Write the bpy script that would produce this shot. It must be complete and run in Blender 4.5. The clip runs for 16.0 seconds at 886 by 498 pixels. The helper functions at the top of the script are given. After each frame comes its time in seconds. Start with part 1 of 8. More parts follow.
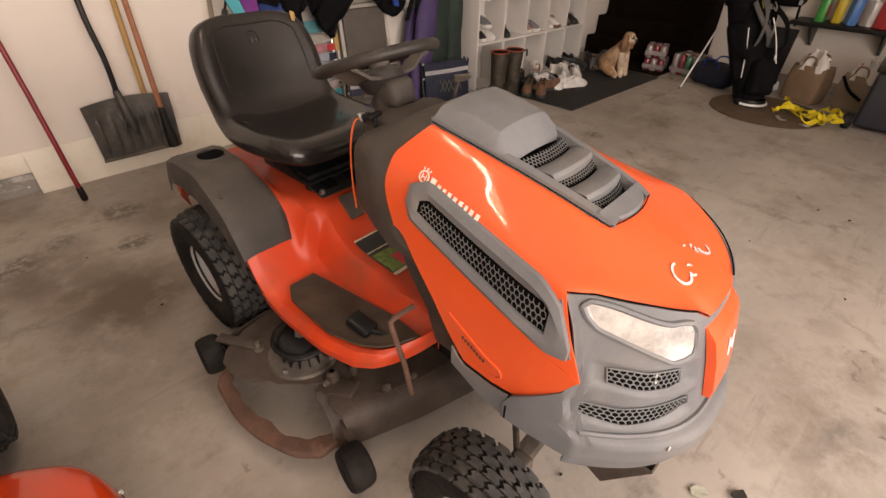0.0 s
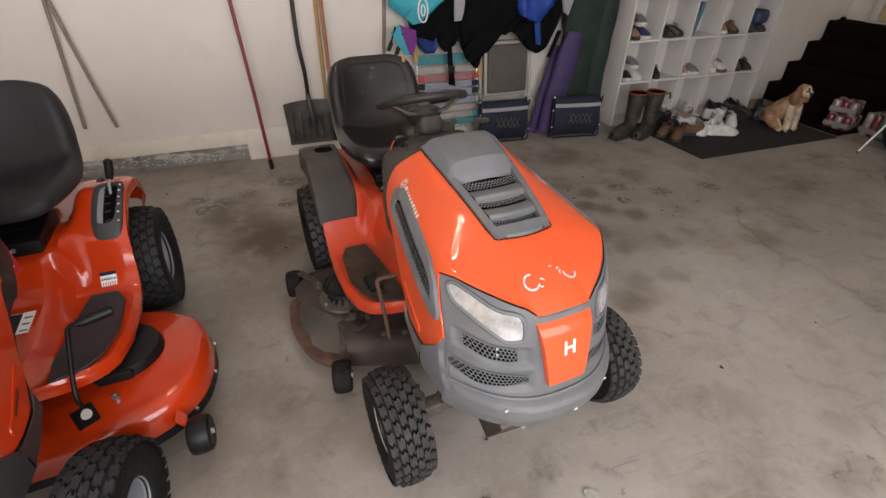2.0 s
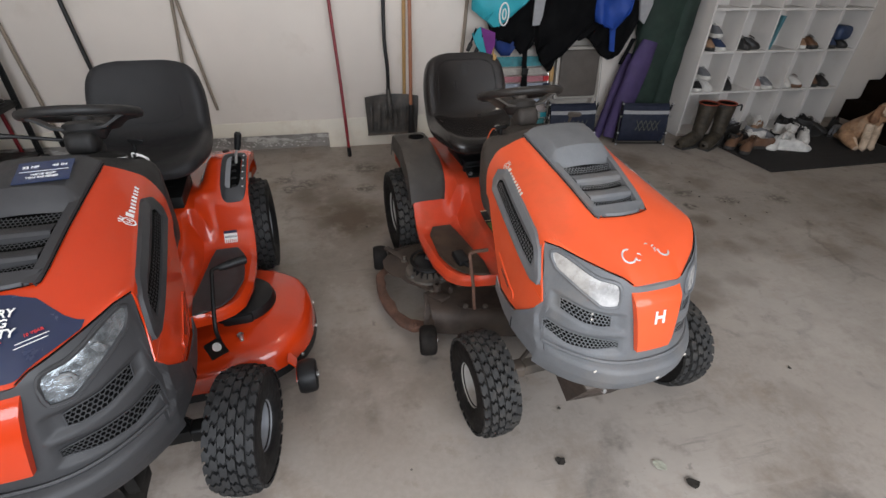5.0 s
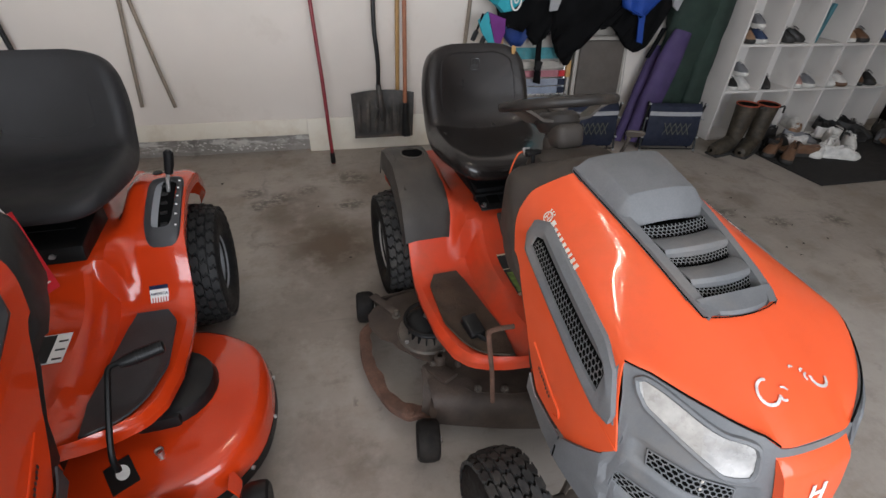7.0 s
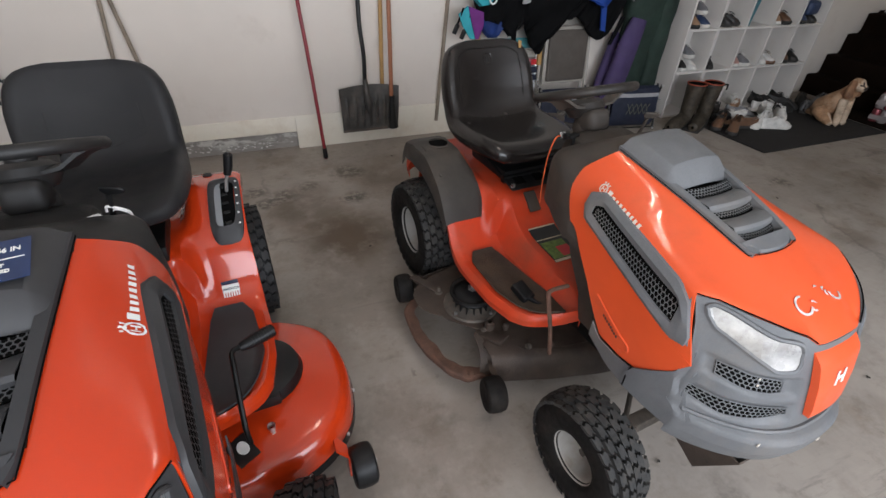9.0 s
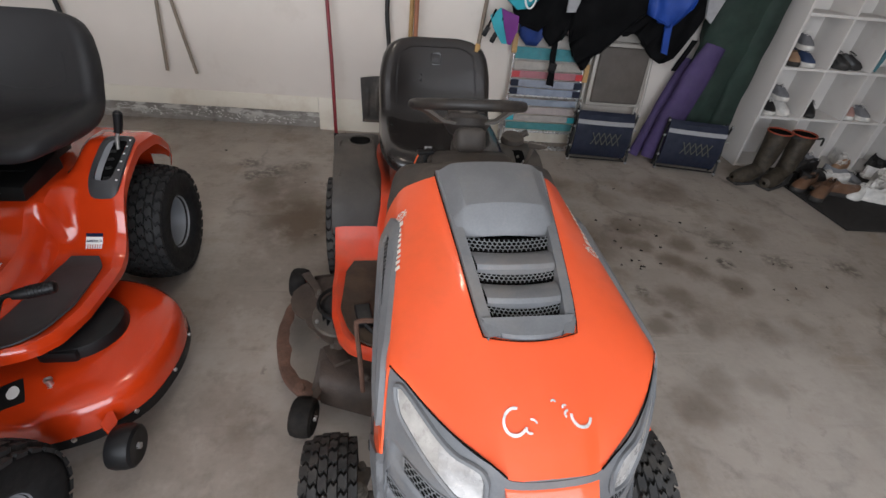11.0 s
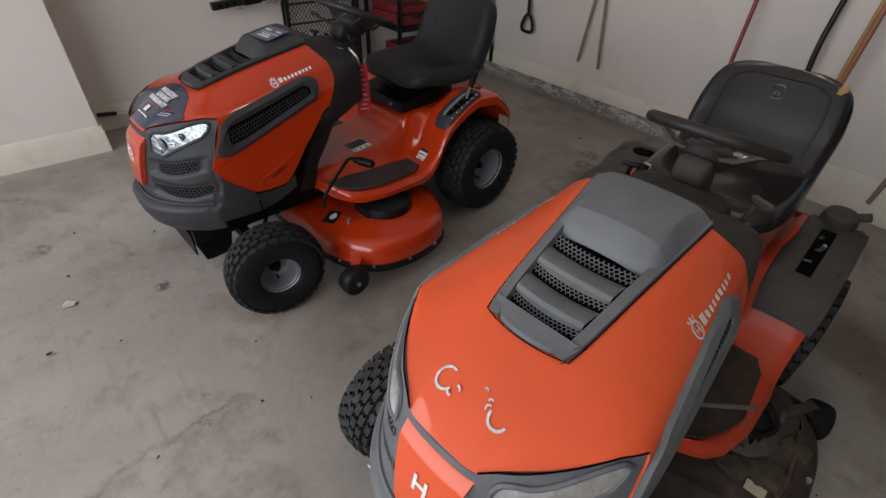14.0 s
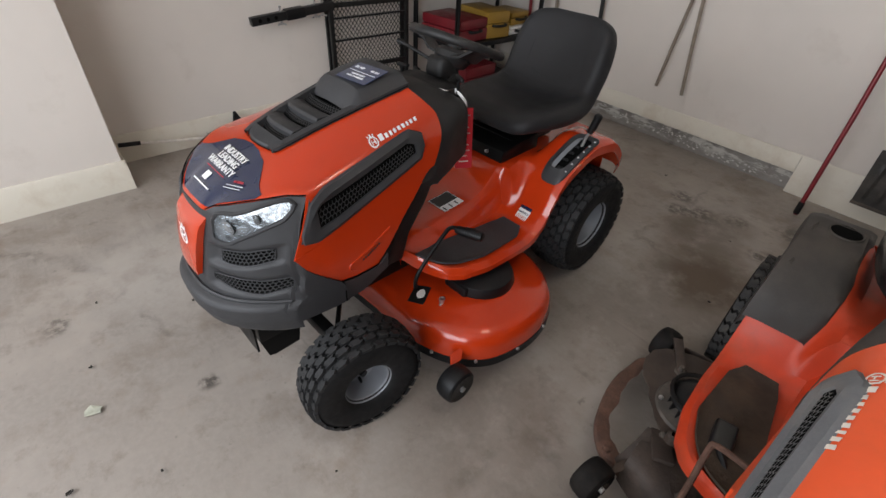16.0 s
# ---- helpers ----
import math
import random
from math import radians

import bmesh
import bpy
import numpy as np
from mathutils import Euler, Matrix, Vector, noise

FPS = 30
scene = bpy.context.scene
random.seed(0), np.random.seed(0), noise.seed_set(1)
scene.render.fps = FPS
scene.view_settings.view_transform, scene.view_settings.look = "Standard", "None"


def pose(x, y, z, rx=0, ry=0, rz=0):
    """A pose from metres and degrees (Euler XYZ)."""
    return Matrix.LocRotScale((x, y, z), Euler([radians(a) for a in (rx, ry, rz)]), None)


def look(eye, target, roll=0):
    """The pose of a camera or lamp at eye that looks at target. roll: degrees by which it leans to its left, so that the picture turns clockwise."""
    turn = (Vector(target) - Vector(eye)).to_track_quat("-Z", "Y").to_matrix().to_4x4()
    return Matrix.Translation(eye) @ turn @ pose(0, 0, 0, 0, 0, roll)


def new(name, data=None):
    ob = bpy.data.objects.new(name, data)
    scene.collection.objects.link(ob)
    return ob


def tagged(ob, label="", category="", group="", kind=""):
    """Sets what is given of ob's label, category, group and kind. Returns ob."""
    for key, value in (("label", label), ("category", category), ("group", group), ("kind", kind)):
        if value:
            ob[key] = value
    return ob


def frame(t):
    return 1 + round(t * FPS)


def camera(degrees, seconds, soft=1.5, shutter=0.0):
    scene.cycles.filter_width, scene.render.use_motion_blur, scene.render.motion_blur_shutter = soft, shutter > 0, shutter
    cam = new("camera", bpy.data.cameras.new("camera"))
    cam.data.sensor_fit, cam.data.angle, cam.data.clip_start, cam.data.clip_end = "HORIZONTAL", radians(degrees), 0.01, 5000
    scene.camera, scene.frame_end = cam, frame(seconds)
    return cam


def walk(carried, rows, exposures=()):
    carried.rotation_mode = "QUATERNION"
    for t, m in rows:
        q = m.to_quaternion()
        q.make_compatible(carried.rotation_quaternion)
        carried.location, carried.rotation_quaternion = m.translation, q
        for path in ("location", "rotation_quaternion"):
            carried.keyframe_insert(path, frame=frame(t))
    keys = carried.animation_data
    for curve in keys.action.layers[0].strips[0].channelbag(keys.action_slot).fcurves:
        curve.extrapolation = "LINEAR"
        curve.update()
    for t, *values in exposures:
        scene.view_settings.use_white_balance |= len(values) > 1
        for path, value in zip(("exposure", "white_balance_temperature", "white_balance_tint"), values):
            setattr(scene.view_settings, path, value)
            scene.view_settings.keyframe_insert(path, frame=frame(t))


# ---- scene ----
from mathutils.bvhtree import BVHTree

cam = camera(87.6, 16.0)
METRES, EYE, TILT, LEAN, TURN = 6.0, 1.2556, -35.5, -0.9, -43.0
ROWS = [
    (0.0, 0.0, 0.0, 0.0, -0.0, 0.0, -0.0),
    (0.5, 0.0297, -0.0321, 0.0031, 5.39, 0.67, -3.44),
    (1.0, 0.0484, -0.0662, -0.0119, 10.48, 0.8, -6.62),
    (1.5, 0.0785, -0.0678, -0.0101, 15.64, 0.26, -10.17),
    (2.0, 0.1005, -0.0529, -0.0004, 20.42, -0.54, -13.17),
    (2.5, 0.105, -0.0539, -0.0008, 22.79, -0.81, -14.53),
    (3.0, 0.0986, -0.0659, -0.0071, 23.54, -0.87, -15.1),
    (3.5, 0.0867, -0.0893, -0.023, 24.07, -0.84, -15.86),
    (4.0, 0.0802, -0.0976, -0.0299, 24.65, -0.87, -16.44),
    (6.5, 0.0573, -0.035, 0.0017, 25.24, -2.17, -18.09),
    (7.0, 0.0328, -0.0171, 0.0077, 24.31, -2.26, -17.75),
    (7.5, 0.0357, -0.0246, 0.0047, 23.69, -2.37, -17.03),
    (8.0, 0.042, -0.0507, -0.009, 22.71, -2.28, -16.22),
    (8.5, 0.0226, -0.0613, -0.0126, 18.96, -1.78, -14.07),
    (9.0, -0.006, -0.0628, -0.0129, 17.55, -1.67, -13.41),
    (9.5, -0.0044, -0.059, -0.0106, 17.38, -1.82, -13.49),
    (12.0, 0.1836, 0.0792, 0.081, 58.3, -19.21, -36.45),
    (12.5, 0.194, 0.1184, 0.1101, 75.63, -30.18, -38.37),
    (13.0, 0.2013, 0.1402, 0.1288, 89.39, -38.29, -37.92),
    (13.5, 0.189, 0.1141, 0.1092, 92.14, -39.1, -37.77),
    (14.0, 0.1536, 0.0727, 0.0805, 93.45, -39.38, -37.78),
    (14.5, 0.0987, 0.0391, 0.0541, 93.37, -39.28, -38.13),
    (15.0, 0.0631, 0.0115, 0.0366, 92.95, -38.97, -38.35),
    (15.5, 0.056, 0.0042, 0.0319, 93.43, -39.25, -38.31),
    (16.0, 0.073, 0.0166, 0.0353, 94.13, -39.51, -38.24),
]
walk(cam, [(t, pose(0, 0, EYE, TILT, LEAN, TURN) @ pose(METRES * x, METRES * y, METRES * z, 90 + pitch, roll, yaw)) for t, x, y, z, yaw, pitch, roll in ROWS],
     [(0, .15, 8300, 24), (1.0, -.04, 7400, 20), (2.5, -.34, 6700, 15), (4.0, -.38, 6300, 12), (6.5, -.33, 6250, 12), (7.5, -.24, 6200, 12), (9.5, -.24, 6200, 12), (12.0, -.33, 6300, 13), (13.0, -.57, 6400, 13), (14.0, -1.02, 6300, 13), (14.5, -1.02, 6300, 12), (15.2, -.83, 6350, 12), (16.0, -.53, 6350, 12)])

# ---- world and lights ----
def rgb(h):
    """Linear colour from a hex string."""
    v = [int(h[i:i + 2], 16) / 255 for i in (0, 2, 4)]
    return tuple(((c + 0.055) / 1.055) ** 2.4 if c > 0.04045 else c / 12.92 for c in v)


world = bpy.data.worlds.new("sky")
world.use_nodes = True
scene.world = world
_nt = world.node_tree
_sky = _nt.nodes.new("ShaderNodeTexSky")
_sky.sky_type, _sky.sun_disc = "NISHITA", False
_sky.sun_elevation, _sky.sun_rotation = radians(50), radians(20)
_nt.links.new(_sky.outputs[0], _nt.nodes["Background"].inputs[0])
_nt.nodes["Background"].inputs[1].default_value = 0.10

sun_data = bpy.data.lights.new("sun", "SUN")
sun_data.energy, sun_data.angle, sun_data.color = 2.2, radians(0.6), (1.0, 0.95, 0.88)
sun = new("sun", sun_data)
sun.matrix_world = look((0, 0, 20), (3, -14, 0))

sky_gap = bpy.data.lights.new("doorway_daylight", "AREA")
sky_gap.shape, sky_gap.size, sky_gap.size_y, sky_gap.energy, sky_gap.color = "RECTANGLE", 4.4, 1.5, 172, (0.95, 0.98, 1.0)
daylight = new("doorway_daylight", sky_gap)
daylight.matrix_world = look((0.25, -2.0, 1.48), (0.25, 1.0, 1.0))


# ---- mesh helpers ----
def finish(bm, sharp=38):
    bmesh.ops.recalc_face_normals(bm, faces=bm.faces)
    me = bpy.data.meshes.new("mesh")
    bm.to_mesh(me)
    bm.free()
    me.polygons.foreach_set("use_smooth", [True] * len(me.polygons))
    me.set_sharp_from_angle(angle=radians(sharp))
    return me


def part(name, bm, material, parent=None, label="", sharp=38):
    me = finish(bm, sharp)
    ob = new(name, me)
    for m in (material if isinstance(material, (list, tuple)) else [material]):
        me.materials.append(m)
    if parent is not None:
        ob.parent = parent
    if label:
        ob["label"] = label
    return ob


def thing(name, m, label, category, group="", kind=""):
    ob = new(name)
    ob.empty_display_size = 0.1
    ob.matrix_world = m
    return tagged(ob, label, category, group, kind)


def solid(name, bm, material, label, category, m=None, group="", kind="", sharp=38):
    """A thing that is one mesh."""
    ob = part(name, bm, material, None, "", sharp)
    if m is not None:
        ob.matrix_world = m
    return tagged(ob, label, category, group, kind)


def join(*bms):
    out = bms[0]
    for b in bms[1:]:
        me = bpy.data.meshes.new("tmp")
        b.to_mesh(me)
        out.from_mesh(me)
        bpy.data.meshes.remove(me)
        b.free()
    return out


def moved(bm, m):
    bm.transform(m)
    return bm


def bev(bm, r, seg=2, angle=30):
    if r > 0:
        es = [e for e in bm.edges if len(e.link_faces) == 2 and e.calc_face_angle(0) > radians(angle)]
        bmesh.ops.bevel(bm, geom=es, offset=r, segments=seg, affect="EDGES", profile=0.6, clamp_overlap=True)
    return bm


def box(x0, y0, z0, x1, y1, z1, r=0.0, seg=2):
    bm = bmesh.new()
    bmesh.ops.create_cube(bm, size=1)
    bm.transform(Matrix.Translation(((x0 + x1) / 2, (y0 + y1) / 2, (z0 + z1) / 2)) @ Matrix.Diagonal((abs(x1 - x0), abs(y1 - y0), abs(z1 - z0), 1)))
    return bev(bm, r, seg)


def prism(poly, a, b, axis="z", r=0.0, seg=2):
    """A polygon drawn out from a to b along an axis; the polygon holds the other two coordinates in order."""
    bm = bmesh.new()
    put = {"z": lambda p, h: (p[0], p[1], h), "y": lambda p, h: (p[0], h, p[1]), "x": lambda p, h: (h, p[0], p[1])}[axis]
    lo = [bm.verts.new(put(p, a)) for p in poly]
    hi = [bm.verts.new(put(p, b)) for p in poly]
    n = len(poly)
    bm.faces.new(lo[::-1])
    bm.faces.new(hi)
    for i in range(n):
        bm.faces.new((lo[i], lo[(i + 1) % n], hi[(i + 1) % n], hi[i]))
    bmesh.ops.recalc_face_normals(bm, faces=bm.faces)
    return bev(bm, r, seg)


def skin(rows, wrap=False, cap=False):
    """A surface through rows of points, each row as long as the others."""
    bm = bmesh.new()
    vs = [[bm.verts.new(p) for p in row] for row in rows]
    n = len(rows[0])
    for i in range(len(rows) - 1):
        for j in range(n if wrap else n - 1):
            q = (vs[i][j], vs[i][(j + 1) % n], vs[i + 1][(j + 1) % n], vs[i + 1][j])
            if len({v.co.to_tuple(6) for v in q}) > 2:
                bm.faces.new(q)
    if cap:
        bm.faces.new(vs[0][::-1])
        bm.faces.new(vs[-1])
    bmesh.ops.remove_doubles(bm, verts=bm.verts, dist=1e-5)
    bmesh.ops.recalc_face_normals(bm, faces=bm.faces)
    return bm


def thick(bm, d):
    """Gives an open skin a thickness, grown inwards from its outer face."""
    bmesh.ops.recalc_face_normals(bm, faces=bm.faces)
    bm.normal_update()
    fs, vs = list(bm.faces), list(bm.verts)
    c = sum((v.co for v in vs), Vector()) / len(vs)
    if sum(f.normal.dot(f.calc_center_median() - c) * f.calc_area() for f in fs) < 0:
        bmesh.ops.reverse_faces(bm, faces=fs)
        bm.normal_update()
    rim = [(e.verts[0], e.verts[1]) for e in bm.edges if len(e.link_faces) == 1]
    twin = {v: bm.verts.new(v.co - v.normal * d) for v in vs}
    for f in fs:
        bm.faces.new([twin[v] for v in reversed(f.verts)])
    for a, b in rim:
        bm.faces.new((a, b, twin[b], twin[a]))
    bmesh.ops.recalc_face_normals(bm, faces=bm.faces)
    return bm


def tube(pts, r, n=8, closed=False, cap=True):
    """A round bar along points; r may be one radius or one for each point."""
    pts = [Vector(p) for p in pts]
    rr = r if isinstance(r, (list, tuple)) else [r] * len(pts)
    rows, side = [], None
    for i, p in enumerate(pts):
        a = pts[i - 1] if (i or closed) else p
        b = pts[(i + 1) % len(pts)] if (i < len(pts) - 1 or closed) else p
        d = (b - a).normalized()
        side = (d.orthogonal() if side is None else side - d * side.dot(d)).normalized()
        up = d.cross(side)
        rows.append([p + rr[i] * (math.cos(t) * side + math.sin(t) * up) for t in (2 * math.pi * k / n for k in range(n))])
    if closed:
        rows.append(rows[0])
    return skin(rows, True, cap and not closed)


def lathe(profile, n=32, m=None, close=False):
    """Turns (radius, height) pairs round z."""
    rows = [[(r * math.cos(t), r * math.sin(t), z) for t in (2 * math.pi * k / n for k in range(n))] for r, z in profile]
    if close:
        rows.append(rows[0])
    bm = skin(rows, True)
    return moved(bm, m) if m is not None else bm


def rbox(sx, sy, sz, r, seg=3):
    return box(-sx / 2, -sy / 2, -sz / 2, sx / 2, sy / 2, sz / 2, r, seg)


def smooth_path(pts, n=6):
    """Points of a soft curve through the given ones."""
    pts = [Vector(p) for p in pts]
    out = []
    for i in range(len(pts) - 1):
        a, b, c, d = pts[max(i - 1, 0)], pts[i], pts[i + 1], pts[min(i + 2, len(pts) - 1)]
        for k in range(n):
            t = k / n
            out.append(0.5 * (2 * b + (c - a) * t + (2 * a - 5 * b + 4 * c - d) * t * t + (3 * b - a - 3 * c + d) * t ** 3))
    return out + [pts[-1]]


def interp(x, xs, ys):
    return float(np.interp(x, xs, ys))


def letters(text, size, m, material, parent, name="lettering", depth=0.0006, align="CENTER", wide=1.0):
    cu = bpy.data.curves.new("text", "FONT")
    cu.body, cu.size, cu.extrude, cu.align_x, cu.align_y, cu.resolution_u, cu.offset = text, size, depth, align, "CENTER", 2, size * 0.02
    tmp = new("text", cu)
    me = bpy.data.meshes.new_from_object(tmp.evaluated_get(bpy.context.evaluated_depsgraph_get()))
    bpy.data.objects.remove(tmp)
    bpy.data.curves.remove(cu)
    me.transform(m @ Matrix.Diagonal((wide, 1, 1, 1)))
    me.materials.clear()
    me.materials.append(material)
    ob = new(name, me)
    ob.parent = parent
    return ob


# ---- materials ----
def material(name, colour, rough=0.5, metal=0.0, vary=0.12, scale=8.0, grain=0.0, grain_scale=300.0, bump=0.0, bump_scale=60.0, dirt=None, dirt_amount=0.0, dirt_scale=3.0, coat=0.0, rough_vary=0.1, spec=0.5, each=0.0):
    m = bpy.data.materials.new(name)
    m.use_nodes = True
    nt = m.node_tree
    b = nt.nodes["Principled BSDF"]
    L = nt.links.new
    b.inputs["Metallic"].default_value = metal
    b.inputs["Coat Weight"].default_value = coat
    b.inputs["Coat Roughness"].default_value = 0.045
    b.inputs["Specular IOR Level"].default_value = spec
    tc = nt.nodes.new("ShaderNodeTexCoord")

    def noise_at(s, detail=4.0, rough_=0.6):
        n = nt.nodes.new("ShaderNodeTexNoise")
        n.inputs["Scale"].default_value, n.inputs["Detail"].default_value, n.inputs["Roughness"].default_value = s, detail, rough_
        L(tc.outputs["Object"], n.inputs["Vector"])
        return n.outputs["Fac"]

    def ramp(sock, lo, hi, a, c):
        r = nt.nodes.new("ShaderNodeMapRange")
        r.inputs["From Min"].default_value, r.inputs["From Max"].default_value, r.inputs["To Min"].default_value, r.inputs["To Max"].default_value = lo, hi, a, c
        L(sock, r.inputs["Value"])
        return r.outputs["Result"]

    def mix(fac, a, c, mode="MIX"):
        x = nt.nodes.new("ShaderNodeMix")
        x.data_type, x.blend_type = "RGBA", mode
        for s, v in ((x.inputs["Factor"], fac), (x.inputs["A"], a), (x.inputs["B"], c)):
            if isinstance(v, bpy.types.NodeSocket):
                L(v, s)
            else:
                s.default_value = v if isinstance(v, float) else (*v, 1) if len(v) == 3 else v
        return x.outputs["Result"]

    big = noise_at(scale)
    lo = tuple(max(0, c * (1 - vary)) for c in colour)
    hi = tuple(min(1, c * (1 + vary)) for c in colour)
    col = mix(ramp(big, 0.3, 0.7, 0.0, 1.0), lo, hi)
    if grain:
        fine = noise_at(grain_scale, 2.0)
        col = mix(ramp(fine, 0.35, 0.65, 0.0, float(grain)), col, tuple(c * 0.45 for c in colour))
    if dirt_amount:
        d = noise_at(dirt_scale, 8.0, 0.65)
        col = mix(ramp(d, 0.62 - 0.35 * dirt_amount, 0.78, 0.0, min(1.0, 0.35 + dirt_amount)), col, dirt)
    if each:
        oi = nt.nodes.new("ShaderNodeObjectInfo")
        hsv = nt.nodes.new("ShaderNodeHueSaturation")
        L(col, hsv.inputs["Color"])
        L(ramp(oi.outputs["Random"], 0, 1, 1 - each, 1 + each), hsv.inputs["Value"])
        col = hsv.outputs["Color"]
    L(col, b.inputs["Base Color"])
    L(ramp(noise_at(scale * 2.3, 6.0), 0.3, 0.7, max(0.02, rough - rough_vary), min(1, rough + rough_vary)), b.inputs["Roughness"])
    if bump:
        bn = nt.nodes.new("ShaderNodeBump")
        bn.inputs["Strength"].default_value, bn.inputs["Distance"].default_value = bump, 0.004
        L(noise_at(bump_scale, 5.0), bn.inputs["Height"])
        L(bn.outputs["Normal"], b.inputs["Normal"])
    return m


DUST = (0.30, 0.235, 0.17)
paint_new = material("orange_paint", (0.50, 0.037, 0.005), 0.20, 0, 0.05, 3, coat=0.7, rough_vary=0.05, spec=0.4)
dash_new = material("black_dash_plastic", (0.017, 0.0165, 0.0165), 0.5, 0, 0.12, 6, bump=0.12, bump_scale=900, spec=0.35)
paint_old = material("orange_paint_faded", (0.76, 0.096, 0.025), 0.48, 0, 0.06, 4, coat=0.6, spec=0.3, dirt=(0.42, 0.09, 0.03), dirt_amount=0.25, dirt_scale=2.4)
pan_old = material("orange_paint_dusty", (0.56, 0.048, 0.012), 0.46, 0, 0.10, 4, coat=0.08, spec=0.35, dirt=(0.15, 0.055, 0.032), dirt_amount=0.6, dirt_scale=4)
charcoal = material("charcoal_plastic", (0.033, 0.033, 0.035), 0.52, 0, 0.12, 6, bump=0.12, bump_scale=900, spec=0.4)
grey_old = material("weathered_grey_plastic", (0.132, 0.136, 0.142), 0.58, 0, 0.16, 7, grain=0.15, grain_scale=220, bump=0.1, bump_scale=700, dirt=(0.19, 0.165, 0.14), dirt_amount=0.35, dirt_scale=5)
cover_old = material("sun_worn_fender_plastic", (0.037, 0.032, 0.028), 0.6, 0, 0.2, 6, grain=0.15, grain_scale=220, bump=0.1, bump_scale=700, dirt=(0.085, 0.068, 0.053), dirt_amount=0.5, dirt_scale=4, spec=0.4)
wheel_old = material("worn_dark_plastic", (0.020, 0.017, 0.015), 0.5, 0, 0.25, 8, bump=0.1, bump_scale=500, dirt=(0.05, 0.038, 0.028), dirt_amount=0.4, dirt_scale=7, spec=0.35)
trim_old = material("weathered_trim", (0.052, 0.044, 0.038), 0.65, 0, 0.15, 7, grain=0.15, grain_scale=220, bump=0.1, bump_scale=700, dirt=(0.085, 0.062, 0.044), dirt_amount=0.55, dirt_scale=6, spec=0.35)
wheel_new = material("soft_black_grip", (0.015, 0.0145, 0.0145), 0.5, 0, 0.15, 8, bump=0.15, bump_scale=600, spec=0.4)
black_plastic = material("black_plastic", (0.006, 0.006, 0.0065), 0.45, 0, 0.2, 8, bump=0.1, bump_scale=400, spec=0.3)
# flat black that paints the shade inside grilles, slots, holes and gaps
black_void = material("opening_shade_black", (0.003, 0.003, 0.003), 0.9, spec=0.05)
vinyl_new = material("black_vinyl", (0.021, 0.021, 0.0225), 0.44, 0, 0.15, 5, bump=0.35, bump_scale=500, spec=0.25)
vinyl_old = material("worn_black_vinyl", (0.0115, 0.0095, 0.009), 0.25, 0, 0.15, 6, bump=0.08, bump_scale=240, dirt=(0.019, 0.0145, 0.012), dirt_amount=0.25, dirt_scale=3, coat=0.22, spec=0.4, rough_vary=0.03)
rubber_new = material("tyre_rubber", (0.008, 0.008, 0.0085), 0.62, 0, 0.2, 20, bump=0.2, bump_scale=200, spec=0.25)
rubber_old = material("dusty_tyre_rubber", (0.0095, 0.0085, 0.008), 0.75, 0, 0.25, 20, bump=0.2, bump_scale=200, dirt=(0.03, 0.024, 0.019), dirt_amount=0.35, dirt_scale=14, spec=0.15)
# lugs painted paler than the tyre, so the grooves between look shaded
tread_new = material("lit_lug_rubber", (0.021, 0.021, 0.0215), 0.6, 0, 0.25, 25, bump=0.3, bump_scale=180, spec=0.3)
tread_old = material("lit_lug_rubber_dusty", (0.030, 0.0295, 0.029), 0.7, 0, 0.3, 25, bump=0.3, bump_scale=180, dirt=(0.075, 0.066, 0.056), dirt_amount=0.45, dirt_scale=18, spec=0.25)
rim_new = material("silver_wheel_paint", (0.25, 0.26, 0.28), 0.45, 0.4, 0.05, 12)
rim_old = material("dirty_white_wheel_paint", (0.31, 0.295, 0.275), 0.55, 0.0, 0.15, 12, dirt=(0.16, 0.125, 0.09), dirt_amount=0.45, dirt_scale=12)
steel = material("zinc_steel", (0.5, 0.5, 0.5), 0.32, 0.9, 0.1, 30)
chassis = material("black_frame_steel", (0.005, 0.005, 0.005), 0.4, 0.0, 0.2, 9, spec=0.2)
rusty = material("rusty_deck_steel", (0.047, 0.032, 0.024), 0.66, 0.0, 0.4, 7, grain=0.25, grain_scale=160, bump=0.5, bump_scale=120, dirt=(0.108, 0.078, 0.056), dirt_amount=0.44, dirt_scale=5)
pad_old = material("dirt_caked_rubber", (0.040, 0.029, 0.021), 0.75, 0, 0.3, 12, bump=0.5, bump_scale=120, dirt=(0.085, 0.055, 0.035), dirt_amount=0.55, dirt_scale=9, spec=0.3)
pad_dirt = material("dark_pad_groove", (0.022, 0.016, 0.012), 0.85, 0, 0.3, 20, dirt=(0.07, 0.046, 0.03), dirt_amount=0.6, dirt_scale=14, spec=0.2)
rust_edge = material("rusted_iron", (0.125, 0.062, 0.040), 0.8, 0.0, 0.35, 18, grain=0.4, grain_scale=130, bump=0.8, bump_scale=150, dirt=(0.05, 0.025, 0.016), dirt_amount=0.5, dirt_scale=12)
clippings = material("dried_grass_clippings", (0.075, 0.058, 0.036), 0.95, 0, 0.4, 40, grain=0.4, grain_scale=160, bump=0.9, bump_scale=110)
grimy = material("grimy_metal", (0.085, 0.072, 0.06), 0.65, 0.2, 0.25, 14, bump=0.3, bump_scale=120, dirt=(0.16, 0.12, 0.09), dirt_amount=0.5, dirt_scale=14)
lens_new = material("clear_lamp_lens", (0.29, 0.315, 0.335), 0.16, 0.75, 0.65, 45, coat=0.5, bump=0.8, bump_scale=34, rough_vary=0.08)
